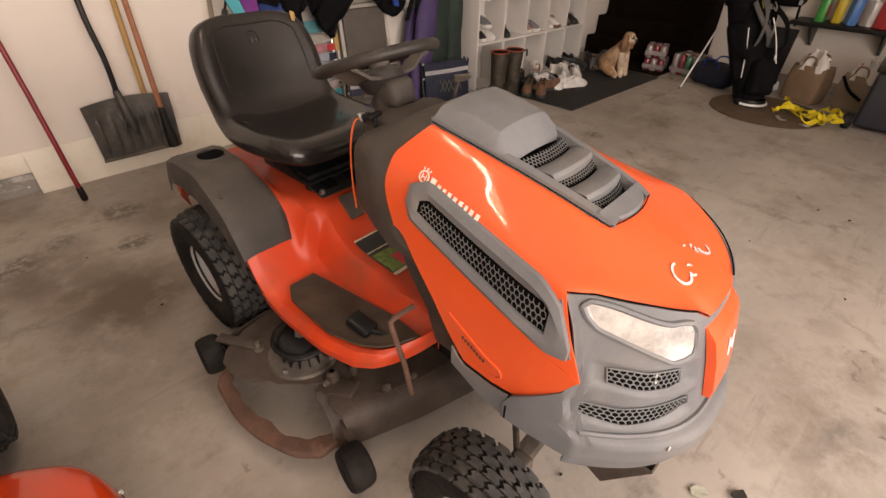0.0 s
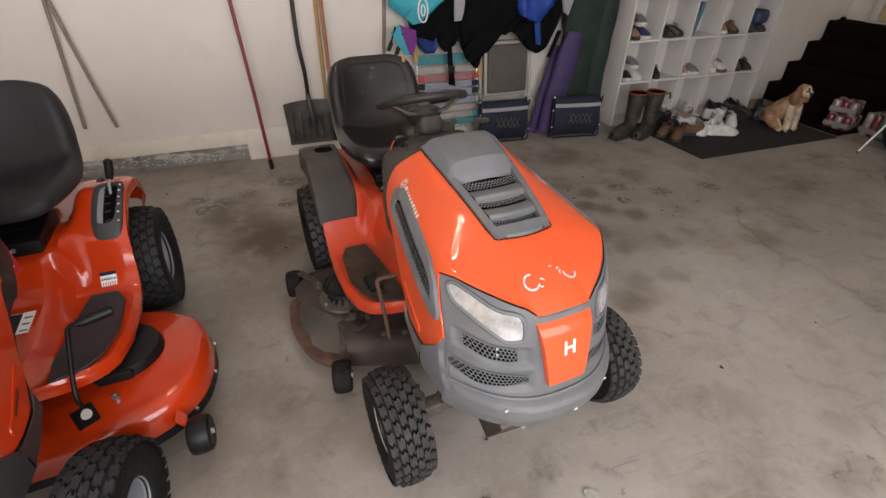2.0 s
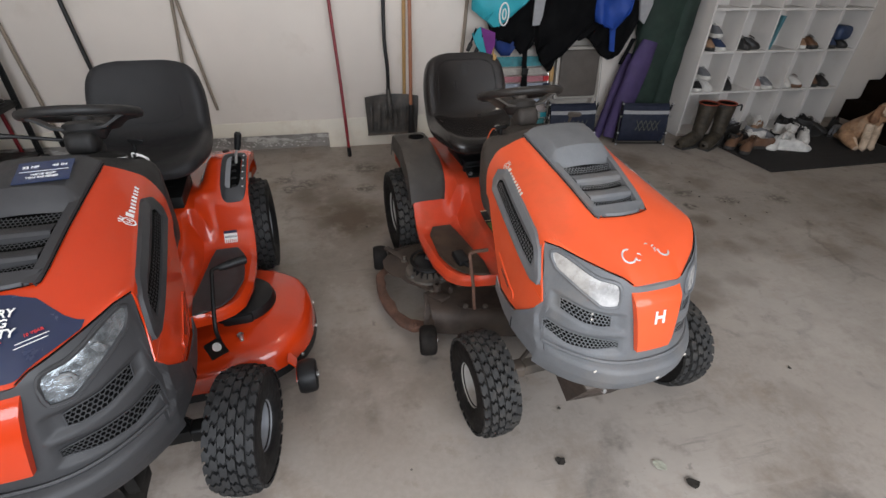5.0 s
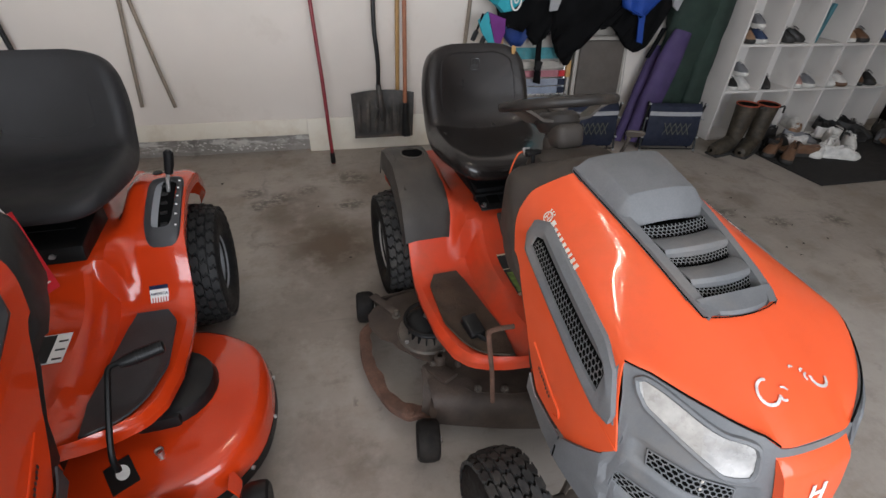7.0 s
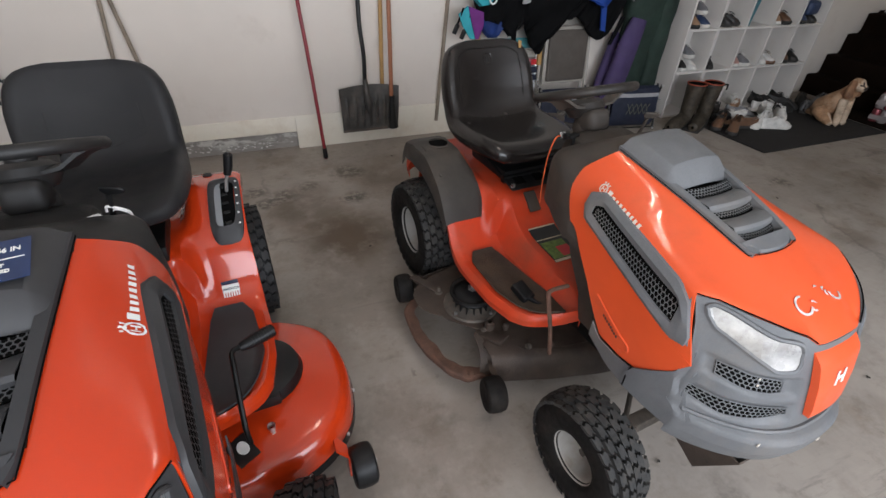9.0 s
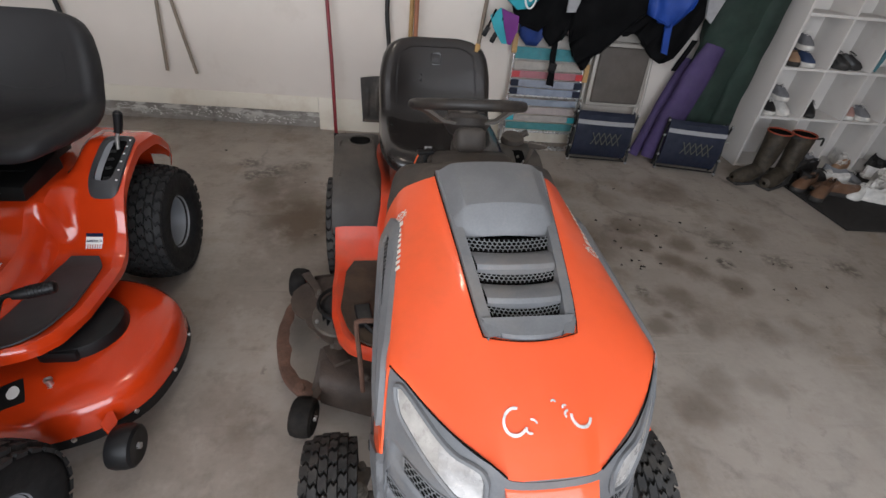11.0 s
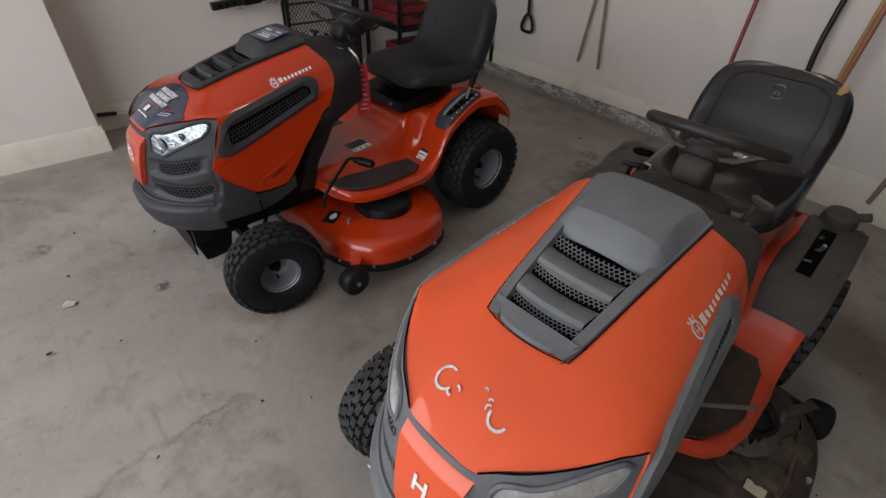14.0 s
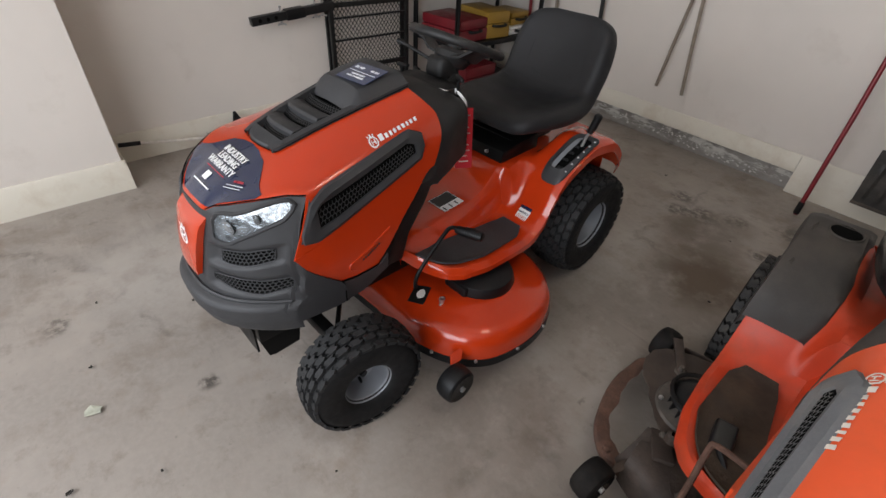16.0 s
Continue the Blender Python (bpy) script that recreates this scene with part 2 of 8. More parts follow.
lens_old = material("hazed_lamp_lens", (0.43, 0.42, 0.41), 0.30, 0.1, 0.45, 14, coat=0.4, bump=0.5, bump_scale=36, dirt=(0.36, 0.32, 0.28), dirt_amount=0.45, dirt_scale=12)
lens_haze = material("yellowed_lens_edge", (0.34, 0.32, 0.295), 0.32, 0.0, 0.3, 22, coat=0.4, bump=0.4, bump_scale=40)
decal_white = material("white_decal", (0.80, 0.79, 0.77), 0.4, 0, 0.03)
decal_pale = material("worn_pale_decal", (0.66, 0.60, 0.53), 0.45, 0, 0.12, 40)
decal_navy = material("navy_decal", (0.012, 0.020, 0.055), 0.22, 0, 0.1, coat=0.6)
decal_red = material("red_decal", (0.50, 0.025, 0.03), 0.4, 0, 0.05)
decal_blue = material("blue_decal", (0.05, 0.18, 0.62), 0.25, 0, 0.25, 30, coat=0.4)
decal_black = material("black_decal", (0.012, 0.012, 0.012), 0.35)
decal_green = material("green_print", (0.11, 0.17, 0.035), 0.5, 0, 0.4, 60)
decal_beige = material("yellowed_decal", (0.55, 0.47, 0.34), 0.5, 0, 0.12, 30)
tag_red = material("red_card", (0.55, 0.02, 0.03), 0.45, 0, 0.06)
tape = material("chrome_film", (0.82, 0.80, 0.77), 0.18, 0.35, 0.35, 60, coat=0.5)
cord_orange = material("orange_cord", (0.75, 0.12, 0.03), 0.6)

wall_paint = material("cream_wall_paint", (0.72, 0.66, 0.60), 0.7, 0, 0.05, 1.2, bump=0.10, bump_scale=90, dirt=(0.50, 0.43, 0.36), dirt_amount=0.10, dirt_scale=2.2)
trim_paint = material("cream_trim_paint", (0.72, 0.67, 0.57), 0.5, 0, 0.05, 2, dirt=(0.48, 0.38, 0.27), dirt_amount=0.25, dirt_scale=4)
ceiling_paint = material("white_ceiling_paint", (0.74, 0.72, 0.69), 0.8, 0, 0.03, 1)


def concrete(name, base, spots):
    """Stained garage slab: mottled at three scales, hairline cracks, oil splatter and brown patches at given places."""
    m = material(name, base, 0.60, 0, 0.10, 0.8, grain=0.16, grain_scale=48, bump=0.22, bump_scale=30, rough_vary=0.16)
    nt = m.node_tree
    L = nt.links.new
    b = nt.nodes["Principled BSDF"]
    col = b.inputs["Base Color"].links[0].from_socket
    tc = nt.nodes.new("ShaderNodeTexCoord")

    def fac(scale, detail, lo, hi, to, rough=0.65, vec=None):
        n = nt.nodes.new("ShaderNodeTexNoise")
        n.inputs["Scale"].default_value, n.inputs["Detail"].default_value, n.inputs["Roughness"].default_value = scale, detail, rough
        L(vec or tc.outputs["Object"], n.inputs["Vector"])
        r = nt.nodes.new("ShaderNodeMapRange")
        r.inputs["From Min"].default_value, r.inputs["From Max"].default_value, r.inputs["To Min"].default_value, r.inputs["To Max"].default_value = lo, hi, 0.0, to
        L(n.outputs["Fac"], r.inputs["Value"])
        return r.outputs["Result"], n.outputs["Color"]

    def over(factor, tone):
        nonlocal col
        x = nt.nodes.new("ShaderNodeMix")
        x.data_type = "RGBA"
        L(factor, x.inputs["Factor"])
        L(col, x.inputs["A"])
        x.inputs["B"].default_value = (*tone, 1)
        col = x.outputs["Result"]

    def times(a, c):
        x = nt.nodes.new("ShaderNodeMath")
        x.operation = "MULTIPLY"
        L(a, x.inputs[0])
        L(c, x.inputs[1])
        return x.outputs[0]

    over(fac(1.5, 9, 0.47, 0.64, 0.75)[0], tuple(c * k for c, k in zip(base, (1.22, 1.22, 1.22))))
    over(fac(2.3, 10, 0.51, 0.67, 0.85, 0.7)[0], tuple(c * k for c, k in zip(base, (0.62, 0.57, 0.52))))
    over(fac(8.0, 8, 0.55, 0.70, 0.65, 0.7)[0], tuple(c * k for c, k in zip(base, (0.55, 0.52, 0.48))))
    over(fac(23.0, 4, 0.66, 0.74, 0.45)[0], tuple(c * 0.40 for c in base))
    over(fac(3.4, 9, 0.56, 0.72, 0.5, 0.72)[0], tuple(c * k for c, k in zip(base, (0.74, 0.62, 0.49))))
    # hairline cracks
    warp = nt.nodes.new("ShaderNodeVectorMath")
    warp.operation = "MULTIPLY_ADD"
    L(fac(2.5, 6, 0, 1, 1)[1], warp.inputs[0])
    warp.inputs[1].default_value = (0.5, 0.5, 0)
    L(tc.outputs["Object"], warp.inputs[2])
    vo = nt.nodes.new("ShaderNodeTexVoronoi")
    vo.feature = "DISTANCE_TO_EDGE"
    vo.inputs["Scale"].default_value = 0.8
    L(warp.outputs[0], vo.inputs["Vector"])
    cr = nt.nodes.new("ShaderNodeMapRange")
    cr.inputs["From Min"].default_value, cr.inputs["From Max"].default_value, cr.inputs["To Min"].default_value, cr.inputs["To Max"].default_value = 0.0, 0.020, 0.75, 0.0
    L(vo.outputs["Distance"], cr.inputs["Value"])
    over(times(cr.outputs["Result"], fac(2.0, 6, 0.46, 0.62, 1.0)[0]), tuple(c * 0.42 for c in base))
    # stains, with some shade painted among them, all with torn edges
    sh = nt.nodes.new("ShaderNodeVectorMath")
    sh.operation = "MULTIPLY_ADD"
    L(fac(6.0, 7, 0, 1, 1, 0.6)[1], sh.inputs[0])
    sh.inputs[1].default_value = (0.15, 0.15, 0)
    L(tc.outputs["Object"], sh.inputs[2])
    # small round spatters, thick in patches
    sp = nt.nodes.new("ShaderNodeTexVoronoi")
    sp.inputs["Scale"].default_value = 11.0
    L(warp.outputs[0], sp.inputs["Vector"])
    sr = nt.nodes.new("ShaderNodeMapRange")
    sr.inputs["From Min"].default_value, sr.inputs["From Max"].default_value, sr.inputs["To Min"].default_value, sr.inputs["To Max"].default_value = 0.10, 0.22, 0.85, 0.0
    L(sp.outputs["Distance"], sr.inputs["Value"])
    over(times(sr.outputs["Result"], fac(1.7, 5, 0.53, 0.66, 1.0)[0]), tuple(c * 0.33 for c in base))
    # pale trowel streaks and dark drag marks
    for turn_, scale_, lo_, hi_, to_, k_ in ((35, (1.2, 9.0, 1.0), 0.54, 0.68, 0.55, 1.22), (-28, (1.5, 14.0, 1.0), 0.57, 0.68, 0.65, 0.55)):
        mp = nt.nodes.new("ShaderNodeMapping")
        mp.inputs["Rotation"].default_value, mp.inputs["Scale"].default_value = (0, 0, radians(turn_)), scale_
        L(tc.outputs["Object"], mp.inputs["Vector"])
        over(times(fac(1.6, 8, lo_, hi_, to_, 0.7, mp.outputs["Vector"])[0], fac(1.3, 4, 0.45, 0.60, 1.0)[0]), tuple(c * k_ for c in base))
    drops = fac(24.0, 7, 0.40, 0.55, 0.95, 0.66)[0]
    cloud = fac(5.0, 10, 0.22, 0.50, 1.0, 0.66)[0]
    for x, y, r, amount, tone in spots:
        d = nt.nodes.new("ShaderNodeVectorMath")
        d.operation = "DISTANCE"
        L(sh.outputs[0], d.inputs[0])
        d.inputs[1].default_value = (x + 0.075, y + 0.075, 0)
        mr = nt.nodes.new("ShaderNodeMapRange")
        mr.interpolation_type = "SMOOTHSTEP"
        mr.inputs["From Min"].default_value, mr.inputs["From Max"].default_value = r * (0.25 if tone[0] > 0.05 else 0.30), r * 1.05
        mr.inputs["To Min"].default_value, mr.inputs["To Max"].default_value = amount, 0.0
        L(d.outputs["Value"], mr.inputs["Value"])
        over(times(mr.outputs["Result"], drops if tone[0] < 0.05 else cloud), tone)
    L(col, b.inputs["Base Color"])
    return m


OIL, BROWN, PALE = (0.040, 0.033, 0.027), (0.090, 0.060, 0.036), (0.48, 0.45, 0.41)
FOOT = (0.115, 0.086, 0.062)
slab = concrete("stained_concrete", (0.325, 0.286, 0.250), [
    # BROWN at (1.29, 1.97) paints a shaded area of the slab
    (0.06, 1.86, 0.40, 0.85, BROWN), (0.05, 1.85, 0.25, 0.8, BROWN), (-0.13, 2.2, 0.3, 0.6, BROWN), (1.58, 1.78, 0.26, 0.65, BROWN), (1.29, 1.97, 0.34, 0.75, BROWN), (1.88, 1.93, 0.16, 0.6, BROWN),
    (-0.24, 2.40, 0.13, 0.75, OIL), (-0.08, 2.50, 0.10, 0.6, OIL), (-0.40, 2.51, 0.10, 0.75, OIL), (-0.22, 2.22, 0.14, 0.64, FOOT), (-0.35, 2.34, 0.09, 0.75, OIL), (-0.1, 2.42, 0.2, 0.40, FOOT), (0.17, 2.27, 0.10, 0.8, OIL), (0.2, 2.62, 0.14, 0.7, OIL),
    (1.86, 1.91, 0.07, 0.76, FOOT), (1.83, 1.78, 0.085, 0.72, FOOT), (1.92, 1.75, 0.08, 0.72, FOOT), (2.00, 1.62, 0.10, 0.76, FOOT), (1.74, 1.38, 0.05, 1.0, OIL), (1.75, 1.31, 0.07, 0.72, FOOT), (1.59, 1.23, 0.055, 0.72, FOOT), (1.70, 1.13, 0.085, 0.68, FOOT), (1.89, 1.33, 0.13, 0.64, FOOT), (1.79, 1.19, 0.05, 0.72, FOOT), (1.58, 1.38, 0.045, 0.64, FOOT), (1.66, 1.5, 0.07, 0.48, FOOT),
    (2.14, 1.78, 0.11, 0.72, FOOT), (2.11, 1.54, 0.10, 0.72, FOOT), (2.38, 1.80, 0.09, 0.8, OIL), (2.24, 1.43, 0.11, 0.72, FOOT), (2.63, 1.64, 0.09, 0.7, OIL), (1.81, 0.82, 0.11, 0.64, FOOT), (2.21, 1.09, 0.10, 0.68, FOOT), (2.01, 0.82, 0.09, 0.56, FOOT), (3.00, 1.59, 0.09, 0.8, OIL), (1.67, 0.72, 0.12, 0.6, BROWN),
    (2.30, 1.60, 0.06, 0.95, OIL), (2.05, 1.98, 0.11, 0.56, FOOT), (1.95, 1.12, 0.10, 0.60, FOOT), (2.42, 1.14, 0.10, 0.56, FOOT), (2.62, 1.95, 0.14, 0.48, FOOT), (1.86, 2.25, 0.16, 0.48, FOOT), (1.55, 2.40, 0.2, 0.5, BROWN),
    (-0.757, -0.088, 0.05, 0.9, OIL), (-1.35, -0.46, 0.06, 0.7, OIL), (1.66, 0.11, 0.12, 0.24, FOOT), (1.75, -0.25, 0.11, 0.24, FOOT), (1.95, -0.1, 0.09, 0.24, FOOT), (2.75, 0.95, 0.16, 0.5, BROWN),
    # BROWN at x near 0 is staining, deepened for shade between the mowers
    (2.3, 2.4, 0.25, 0.5, BROWN), (-0.9, 0.9, 0.5, 0.4, BROWN), (0.02, 0.55, 0.5, 0.45, BROWN), (0.0, 1.3, 0.5, 0.45, BROWN), (0.5, 2.5, 0.5, 0.45, BROWN), (2.2, 1.6, 0.9, 0.22, BROWN), (3.4, 1.5, 0.7, 0.3, BROWN),
    (0.9, -0.5, 0.6, 0.4, PALE), (-1.5, 0.0, 0.5, 0.4, PALE), (2.2, 0.6, 0.7, 0.3, PALE)])
block = concrete("bare_stem_concrete", (0.27, 0.25, 0.23), [])


def whitewash(m):
    """Ragged white efflorescence along the middle of the bare footing."""
    nt = m.node_tree
    b = nt.nodes["Principled BSDF"]
    old_ = b.inputs["Base Color"].links[0].from_socket
    tc, mp, n = nt.nodes.new("ShaderNodeTexCoord"), nt.nodes.new("ShaderNodeMapping"), nt.nodes.new("ShaderNodeTexNoise")
    mp.inputs["Scale"].default_value = (5.0, 5.0, 16.0)
    n.inputs["Scale"].default_value, n.inputs["Detail"].default_value, n.inputs["Roughness"].default_value = 1.6, 9.0, 0.68
    nt.links.new(tc.outputs["Object"], mp.inputs["Vector"])
    nt.links.new(mp.outputs["Vector"], n.inputs["Vector"])
    sep, up, ragged, mul, mix = nt.nodes.new("ShaderNodeSeparateXYZ"), nt.nodes.new("ShaderNodeMapRange"), nt.nodes.new("ShaderNodeMapRange"), nt.nodes.new("ShaderNodeMath"), nt.nodes.new("ShaderNodeMix")
    nt.links.new(tc.outputs["Object"], sep.inputs[0])
    nt.links.new(sep.outputs["Z"], up.inputs["Value"])
    up.inputs["From Min"].default_value, up.inputs["From Max"].default_value = 0.015, 0.075
    nt.links.new(n.outputs["Fac"], ragged.inputs["Value"])
    ragged.inputs["From Min"].default_value, ragged.inputs["From Max"].default_value = 0.47, 0.56
    mul.operation = "MULTIPLY"
    nt.links.new(up.outputs["Result"], mul.inputs[0])
    nt.links.new(ragged.outputs["Result"], mul.inputs[1])
    mix.data_type = "RGBA"
    nt.links.new(mul.outputs[0], mix.inputs["Factor"])
    nt.links.new(old_, mix.inputs["A"])
    mix.inputs["B"].default_value = (0.58, 0.56, 0.52, 1)
    nt.links.new(mix.outputs["Result"], b.inputs["Base Color"])


whitewash(block)


# ---- setting ----
WALL = 3.13
LEFT, RIGHT, FRONT, HIGH = -2.63, 6.02, -2.1, 2.75


def structure(name, bm, material_, label, sharp=38):
    return solid(name, bm, material_, label, name.split("_")[0], kind="structure", sharp=sharp)


structure("floor", box(LEFT - 0.15, FRONT - 0.15, -0.12, RIGHT + 0.15, WALL + 0.15, 0), slab, "stained grey concrete garage slab with oil marks")
structure("ground", box(-60, -80, -0.14, 60, FRONT - 0.155, -0.02), concrete("driveway_concrete", (0.36, 0.34, 0.31), []), "pale concrete driveway outside the open door")
structure("wall_back", join(box(-0.06, WALL, 0, RIGHT + 0.15, WALL + 0.15, HIGH), box(LEFT - 0.15, WALL, 0.125, -0.0602, WALL + 0.15, HIGH)), wall_paint, "cream painted garage wall with scuffs")
structure("wall_foot", box(LEFT, WALL + 0.025, 0, -0.0602, WALL + 0.15, 0.122), block, "bare concrete footing below the cut wall board")
structure("wall_left", box(LEFT - 0.15, 0.0, 0, LEFT, WALL - 0.001, HIGH), wall_paint, "cream painted side wall of the recess")
structure("wall_pier", box(LEFT - 0.15, FRONT, 0, -2.285, -0.001, HIGH), wall_paint, "cream painted wall that juts out beside the recess")
structure("wall_right", box(RIGHT, FRONT, 0, RIGHT + 0.15, WALL - 0.001, HIGH), wall_paint, "cream painted garage wall on the stair side")
structure("wall_front", join(box(-2.284, FRONT - 0.15, 0, -2.2, FRONT, HIGH), box(2.6, FRONT - 0.15, 0, RIGHT - 0.001, FRONT, HIGH), box(-2.199, FRONT - 0.15, 2.25, 2.599, FRONT, HIGH)), wall_paint, "cream front wall with the open garage doorway")
structure("ceiling", box(LEFT - 0.15, FRONT - 0.15, HIGH + 0.001, RIGHT + 0.15, WALL + 0.15, HIGH + 0.12), ceiling_paint, "plain white garage ceiling")

tube_glow = bpy.data.materials.new("lit_tube")
tube_glow.use_nodes = True
_b = tube_glow.node_tree.nodes["Principled BSDF"]
_b.inputs["Emission Color"].default_value, _b.inputs["Emission Strength"].default_value = (1.0, 0.90, 0.76, 1), 150.0
strip = thing("ceiling_light", pose(0.48, 1.05, HIGH), "white ceiling strip light with four lit tubes", "ceiling light")
part("housing", box(-0.15, -0.22, -0.055, 0.15, 0.22, -0.001, 0.012), trim_paint, strip)
for x in (-0.08, 0.08):
    for y in (-0.10, 0.10):
        part("tube", tube([(x, y - 0.065, -0.082), (x, y + 0.065, -0.082)], 0.011, 12), tube_glow, strip, "lit glass tube")
        for e in (-0.08, 0.08):
            part("tube_holder", box(x - 0.02, y + e - 0.014, -0.098, x + 0.02, y + e + 0.014, -0.055, 0.004), trim_paint, strip)


def board(name, x0, y0, x1, y1, h, z0, proud, nx, ny, label):
    """A moulded skirting board along a wall; (nx, ny) points into the room."""
    prof = [(0, z0), (proud, z0), (proud, h - 0.03), (proud * 0.75, h - 0.022), (proud * 0.75, h - 0.012), (proud * 0.35, h), (0, h)]
    rows = [[(x + nx * (d + 0.001), y + ny * (d + 0.001), z) for d, z in prof] for x, y in ((x0, y0), (x1, y1))]
    return structure(name, skin(rows, True, True), trim_paint, label)


board("baseboard_back", LEFT + 0.002, WALL, -0.062, WALL, 0.235, 0.128, 0.016, 0, -1, "cream skirting cut off above the footing")
board("baseboard_back_low", -0.06, WALL, 3.05, WALL, 0.235, 0.0, 0.016, 0, -1, "cream skirting board reaching the slab")
board("baseboard_left", LEFT, 0.016, LEFT, WALL - 0.02, 0.165, 0.0, 0.016, 1, 0, "cream skirting board in the recess")
board("baseboard_pier", -2.285, FRONT + 0.01, -2.285, 0.016, 0.165, 0.0, 0.016, 1, 0, "cream skirting board on the jutting wall")
board("baseboard_pier_end", -2.285 + 0.016, 0.0, LEFT + 0.018, 0.0, 0.165, 0.0, 0.016, 0, 1, "cream skirting board on the wall end")


def flakes():
    """Loose white paint left on the bare footing."""
    bm = bmesh.new()
    rnd = random.Random(4)
    for _ in range(150):
        x = rnd.choice([rnd.gauss(-0.35, 0.16), rnd.gauss(-0.62, 0.12), rnd.gauss(-0.9, 0.1), rnd.uniform(-1.4, -0.1), rnd.gauss(-1.22, 0.06)])
        if not LEFT < x < -0.1:
            continue
        z, r = rnd.uniform(0.03, 0.112) * (0.8 + 0.3 * math.sin(x * 5)), rnd.uniform(0.003, 0.010)
        vs = [bm.verts.new((x + r * rnd.uniform(0.5, 1.3) * math.cos(t), WALL + 0.0225 - 0.002 * rnd.random(), min(0.12, max(0.004, z + r * 0.7 * rnd.uniform(0.5, 1.2) * math.sin(t))))) for t in (k * math.pi / 3.5 for k in range(7))]
        bm.faces.new(vs)
    return bm


ob = part("paint_flakes", flakes(), material("flaking_white_paint", (0.62, 0.60, 0.56), 0.8, 0, 0.1, 30), None)
tagged(ob, "flaking white paint left on the bare footing", "paint", kind="structure")


# ---- the two riding mowers: nose towards -y, seen from the front x is to the right ----
FRONT_CURVE = [(0, (0, .034, .704)), (.15, (.05, .036, .701)), (.22, (.073, .041, .699)), (.28, (.10, .060, .718)), (.38, (.165, .113, .740)), (.48, (.225, .188, .757)), (.56, (.252, .228, .753)), (.7, (.259, .212, .70)), (1, (.268, .163, .592))]
NOSE_CURVE = [(0, (0, .072, .730)), (.15, (.05, .074, .729)), (.22, (.078, .08, .727)), (.28, (.108, .094, .734)), (.38, (.17, .140, .751)), (.48, (.228, .207, .765)), (.56, (.2535, .243, .754)), (.7, (.260, .228, .70)), (1, (.269, .185, .60))]
CROWN_CURVE = [(0, (0, .21, .787)), (.15, (.055, .21, .785)), (.22, (.09, .213, .783)), (.28, (.125, .22, .781)), (.38, (.18, .24, .778)), (.48, (.230, .272, .772)), (.56, (.252, .288, .754)), (.7, (.261, .28, .70)), (1, (.270, .27, .618))]
BACK_CURVE = [(0, (0, .648, .912)), (.15, (.06, .648, .911)), (.22, (.10, .648, .908)), (.28, (.131, .650, .901)), (.38, (.172, .676, .870)), (.48, (.204, .698, .836)), (.56, (.223, .700, .802)), (.7, (.241, .685, .76)), (1, (.250, .655, .70))]
HOOD_LOW = ((.163, .20, .267, .34, .42, .466, .518, .578, .625, .65), (.595, .535, .468, .453, .452, .50, .569, .632, .69, .70))


def ease(x, xs, ys):
    """A soft curve through (xs, ys) that does not overshoot them."""
    if x <= xs[0]:
        return ys[0]
    if x >= xs[-1]:
        return ys[-1]
    n = len(xs)
    h = [xs[i + 1] - xs[i] for i in range(n - 1)]
    d = [(ys[i + 1] - ys[i]) / h[i] for i in range(n - 1)]
    i = max(k for k in range(n - 1) if xs[k] <= x)

    def slope(k):
        if k in (0, n - 1):
            return d[0] if k == 0 else d[-1]
        a, b = d[k - 1], d[k]
        return 0.0 if a * b <= 0 else (h[k - 1] + h[k]) * a * b * 3 / ((2 * h[k] + h[k - 1]) * b + (h[k] + 2 * h[k - 1]) * a)
    m0, m1, t = slope(i), slope(i + 1), (x - xs[i]) / h[i]
    return (1 + 2 * t) * (1 - t) ** 2 * ys[i] + t * (1 - t) ** 2 * h[i] * m0 + t * t * (3 - 2 * t) * ys[i + 1] + t * t * (t - 1) * h[i] * m1


def along(curve, s):
    xs = [a for a, _ in curve]
    return Vector([ease(s, xs, [p[i] for _, p in curve]) for i in range(3)])


def hood_point(s, v):
    """Half of the hood's skin: s from the middle to the side, v from nose to back."""
    rows = [along(k, s) for k in (FRONT_CURVE, NOSE_CURVE, CROWN_CURVE, BACK_CURVE)]
    p = Vector([ease(v, (0, .10, .34, 1), [r[i] for r in rows]) for i in range(3)])
    swell = .007 * math.sin(math.pi * max(0, (v - .1) / .9)) * (1 - s)
    return p + Vector((0, 0, swell))


FLANK = np.array([hood_point(.28 + .72 * i / 100, .05 + .95 * j / 100)[:] for i in range(101) for j in range(101)])


def side_x(y, z):
    """How far the hood's flank stands from the middle at a place."""
    zl = .595 + (y - .163) * .2156
    if z < zl:
        return interp(y, (.163, .27, .65), (.27, .27, .25)) + .07 * min(zl - z, .12)
    d = (FLANK[:, 1] - y) ** 2 + (FLANK[:, 2] - z) ** 2
    k = np.argpartition(d, 4)[:4]
    w = 1 / (d[k] + 1e-7)
    return float((FLANK[k, 0] * w).sum() / w.sum())


RIDGE = [hood_point(0, k / 100) for k in range(101)]
CAP = np.array([hood_point(.56 * i / 40, j / 80)[:] for i in range(41) for j in range(81)])


def top_z(x, y):
    """Height of the hood's top near its middle."""
    return interp(y, [p.y for p in RIDGE], [p.z for p in RIDGE]) - 0.35 * x * x


def cap_z(x, y):
    """Height of the hood's upper skin at a place."""
    d = (CAP[:, 0] - abs(x)) ** 2 + (CAP[:, 1] - y) ** 2
    k = np.argpartition(d, 4)[:4]
    w = 1 / (d[k] + 1e-7)
    return float((CAP[k, 2] * w).sum() / w.sum())


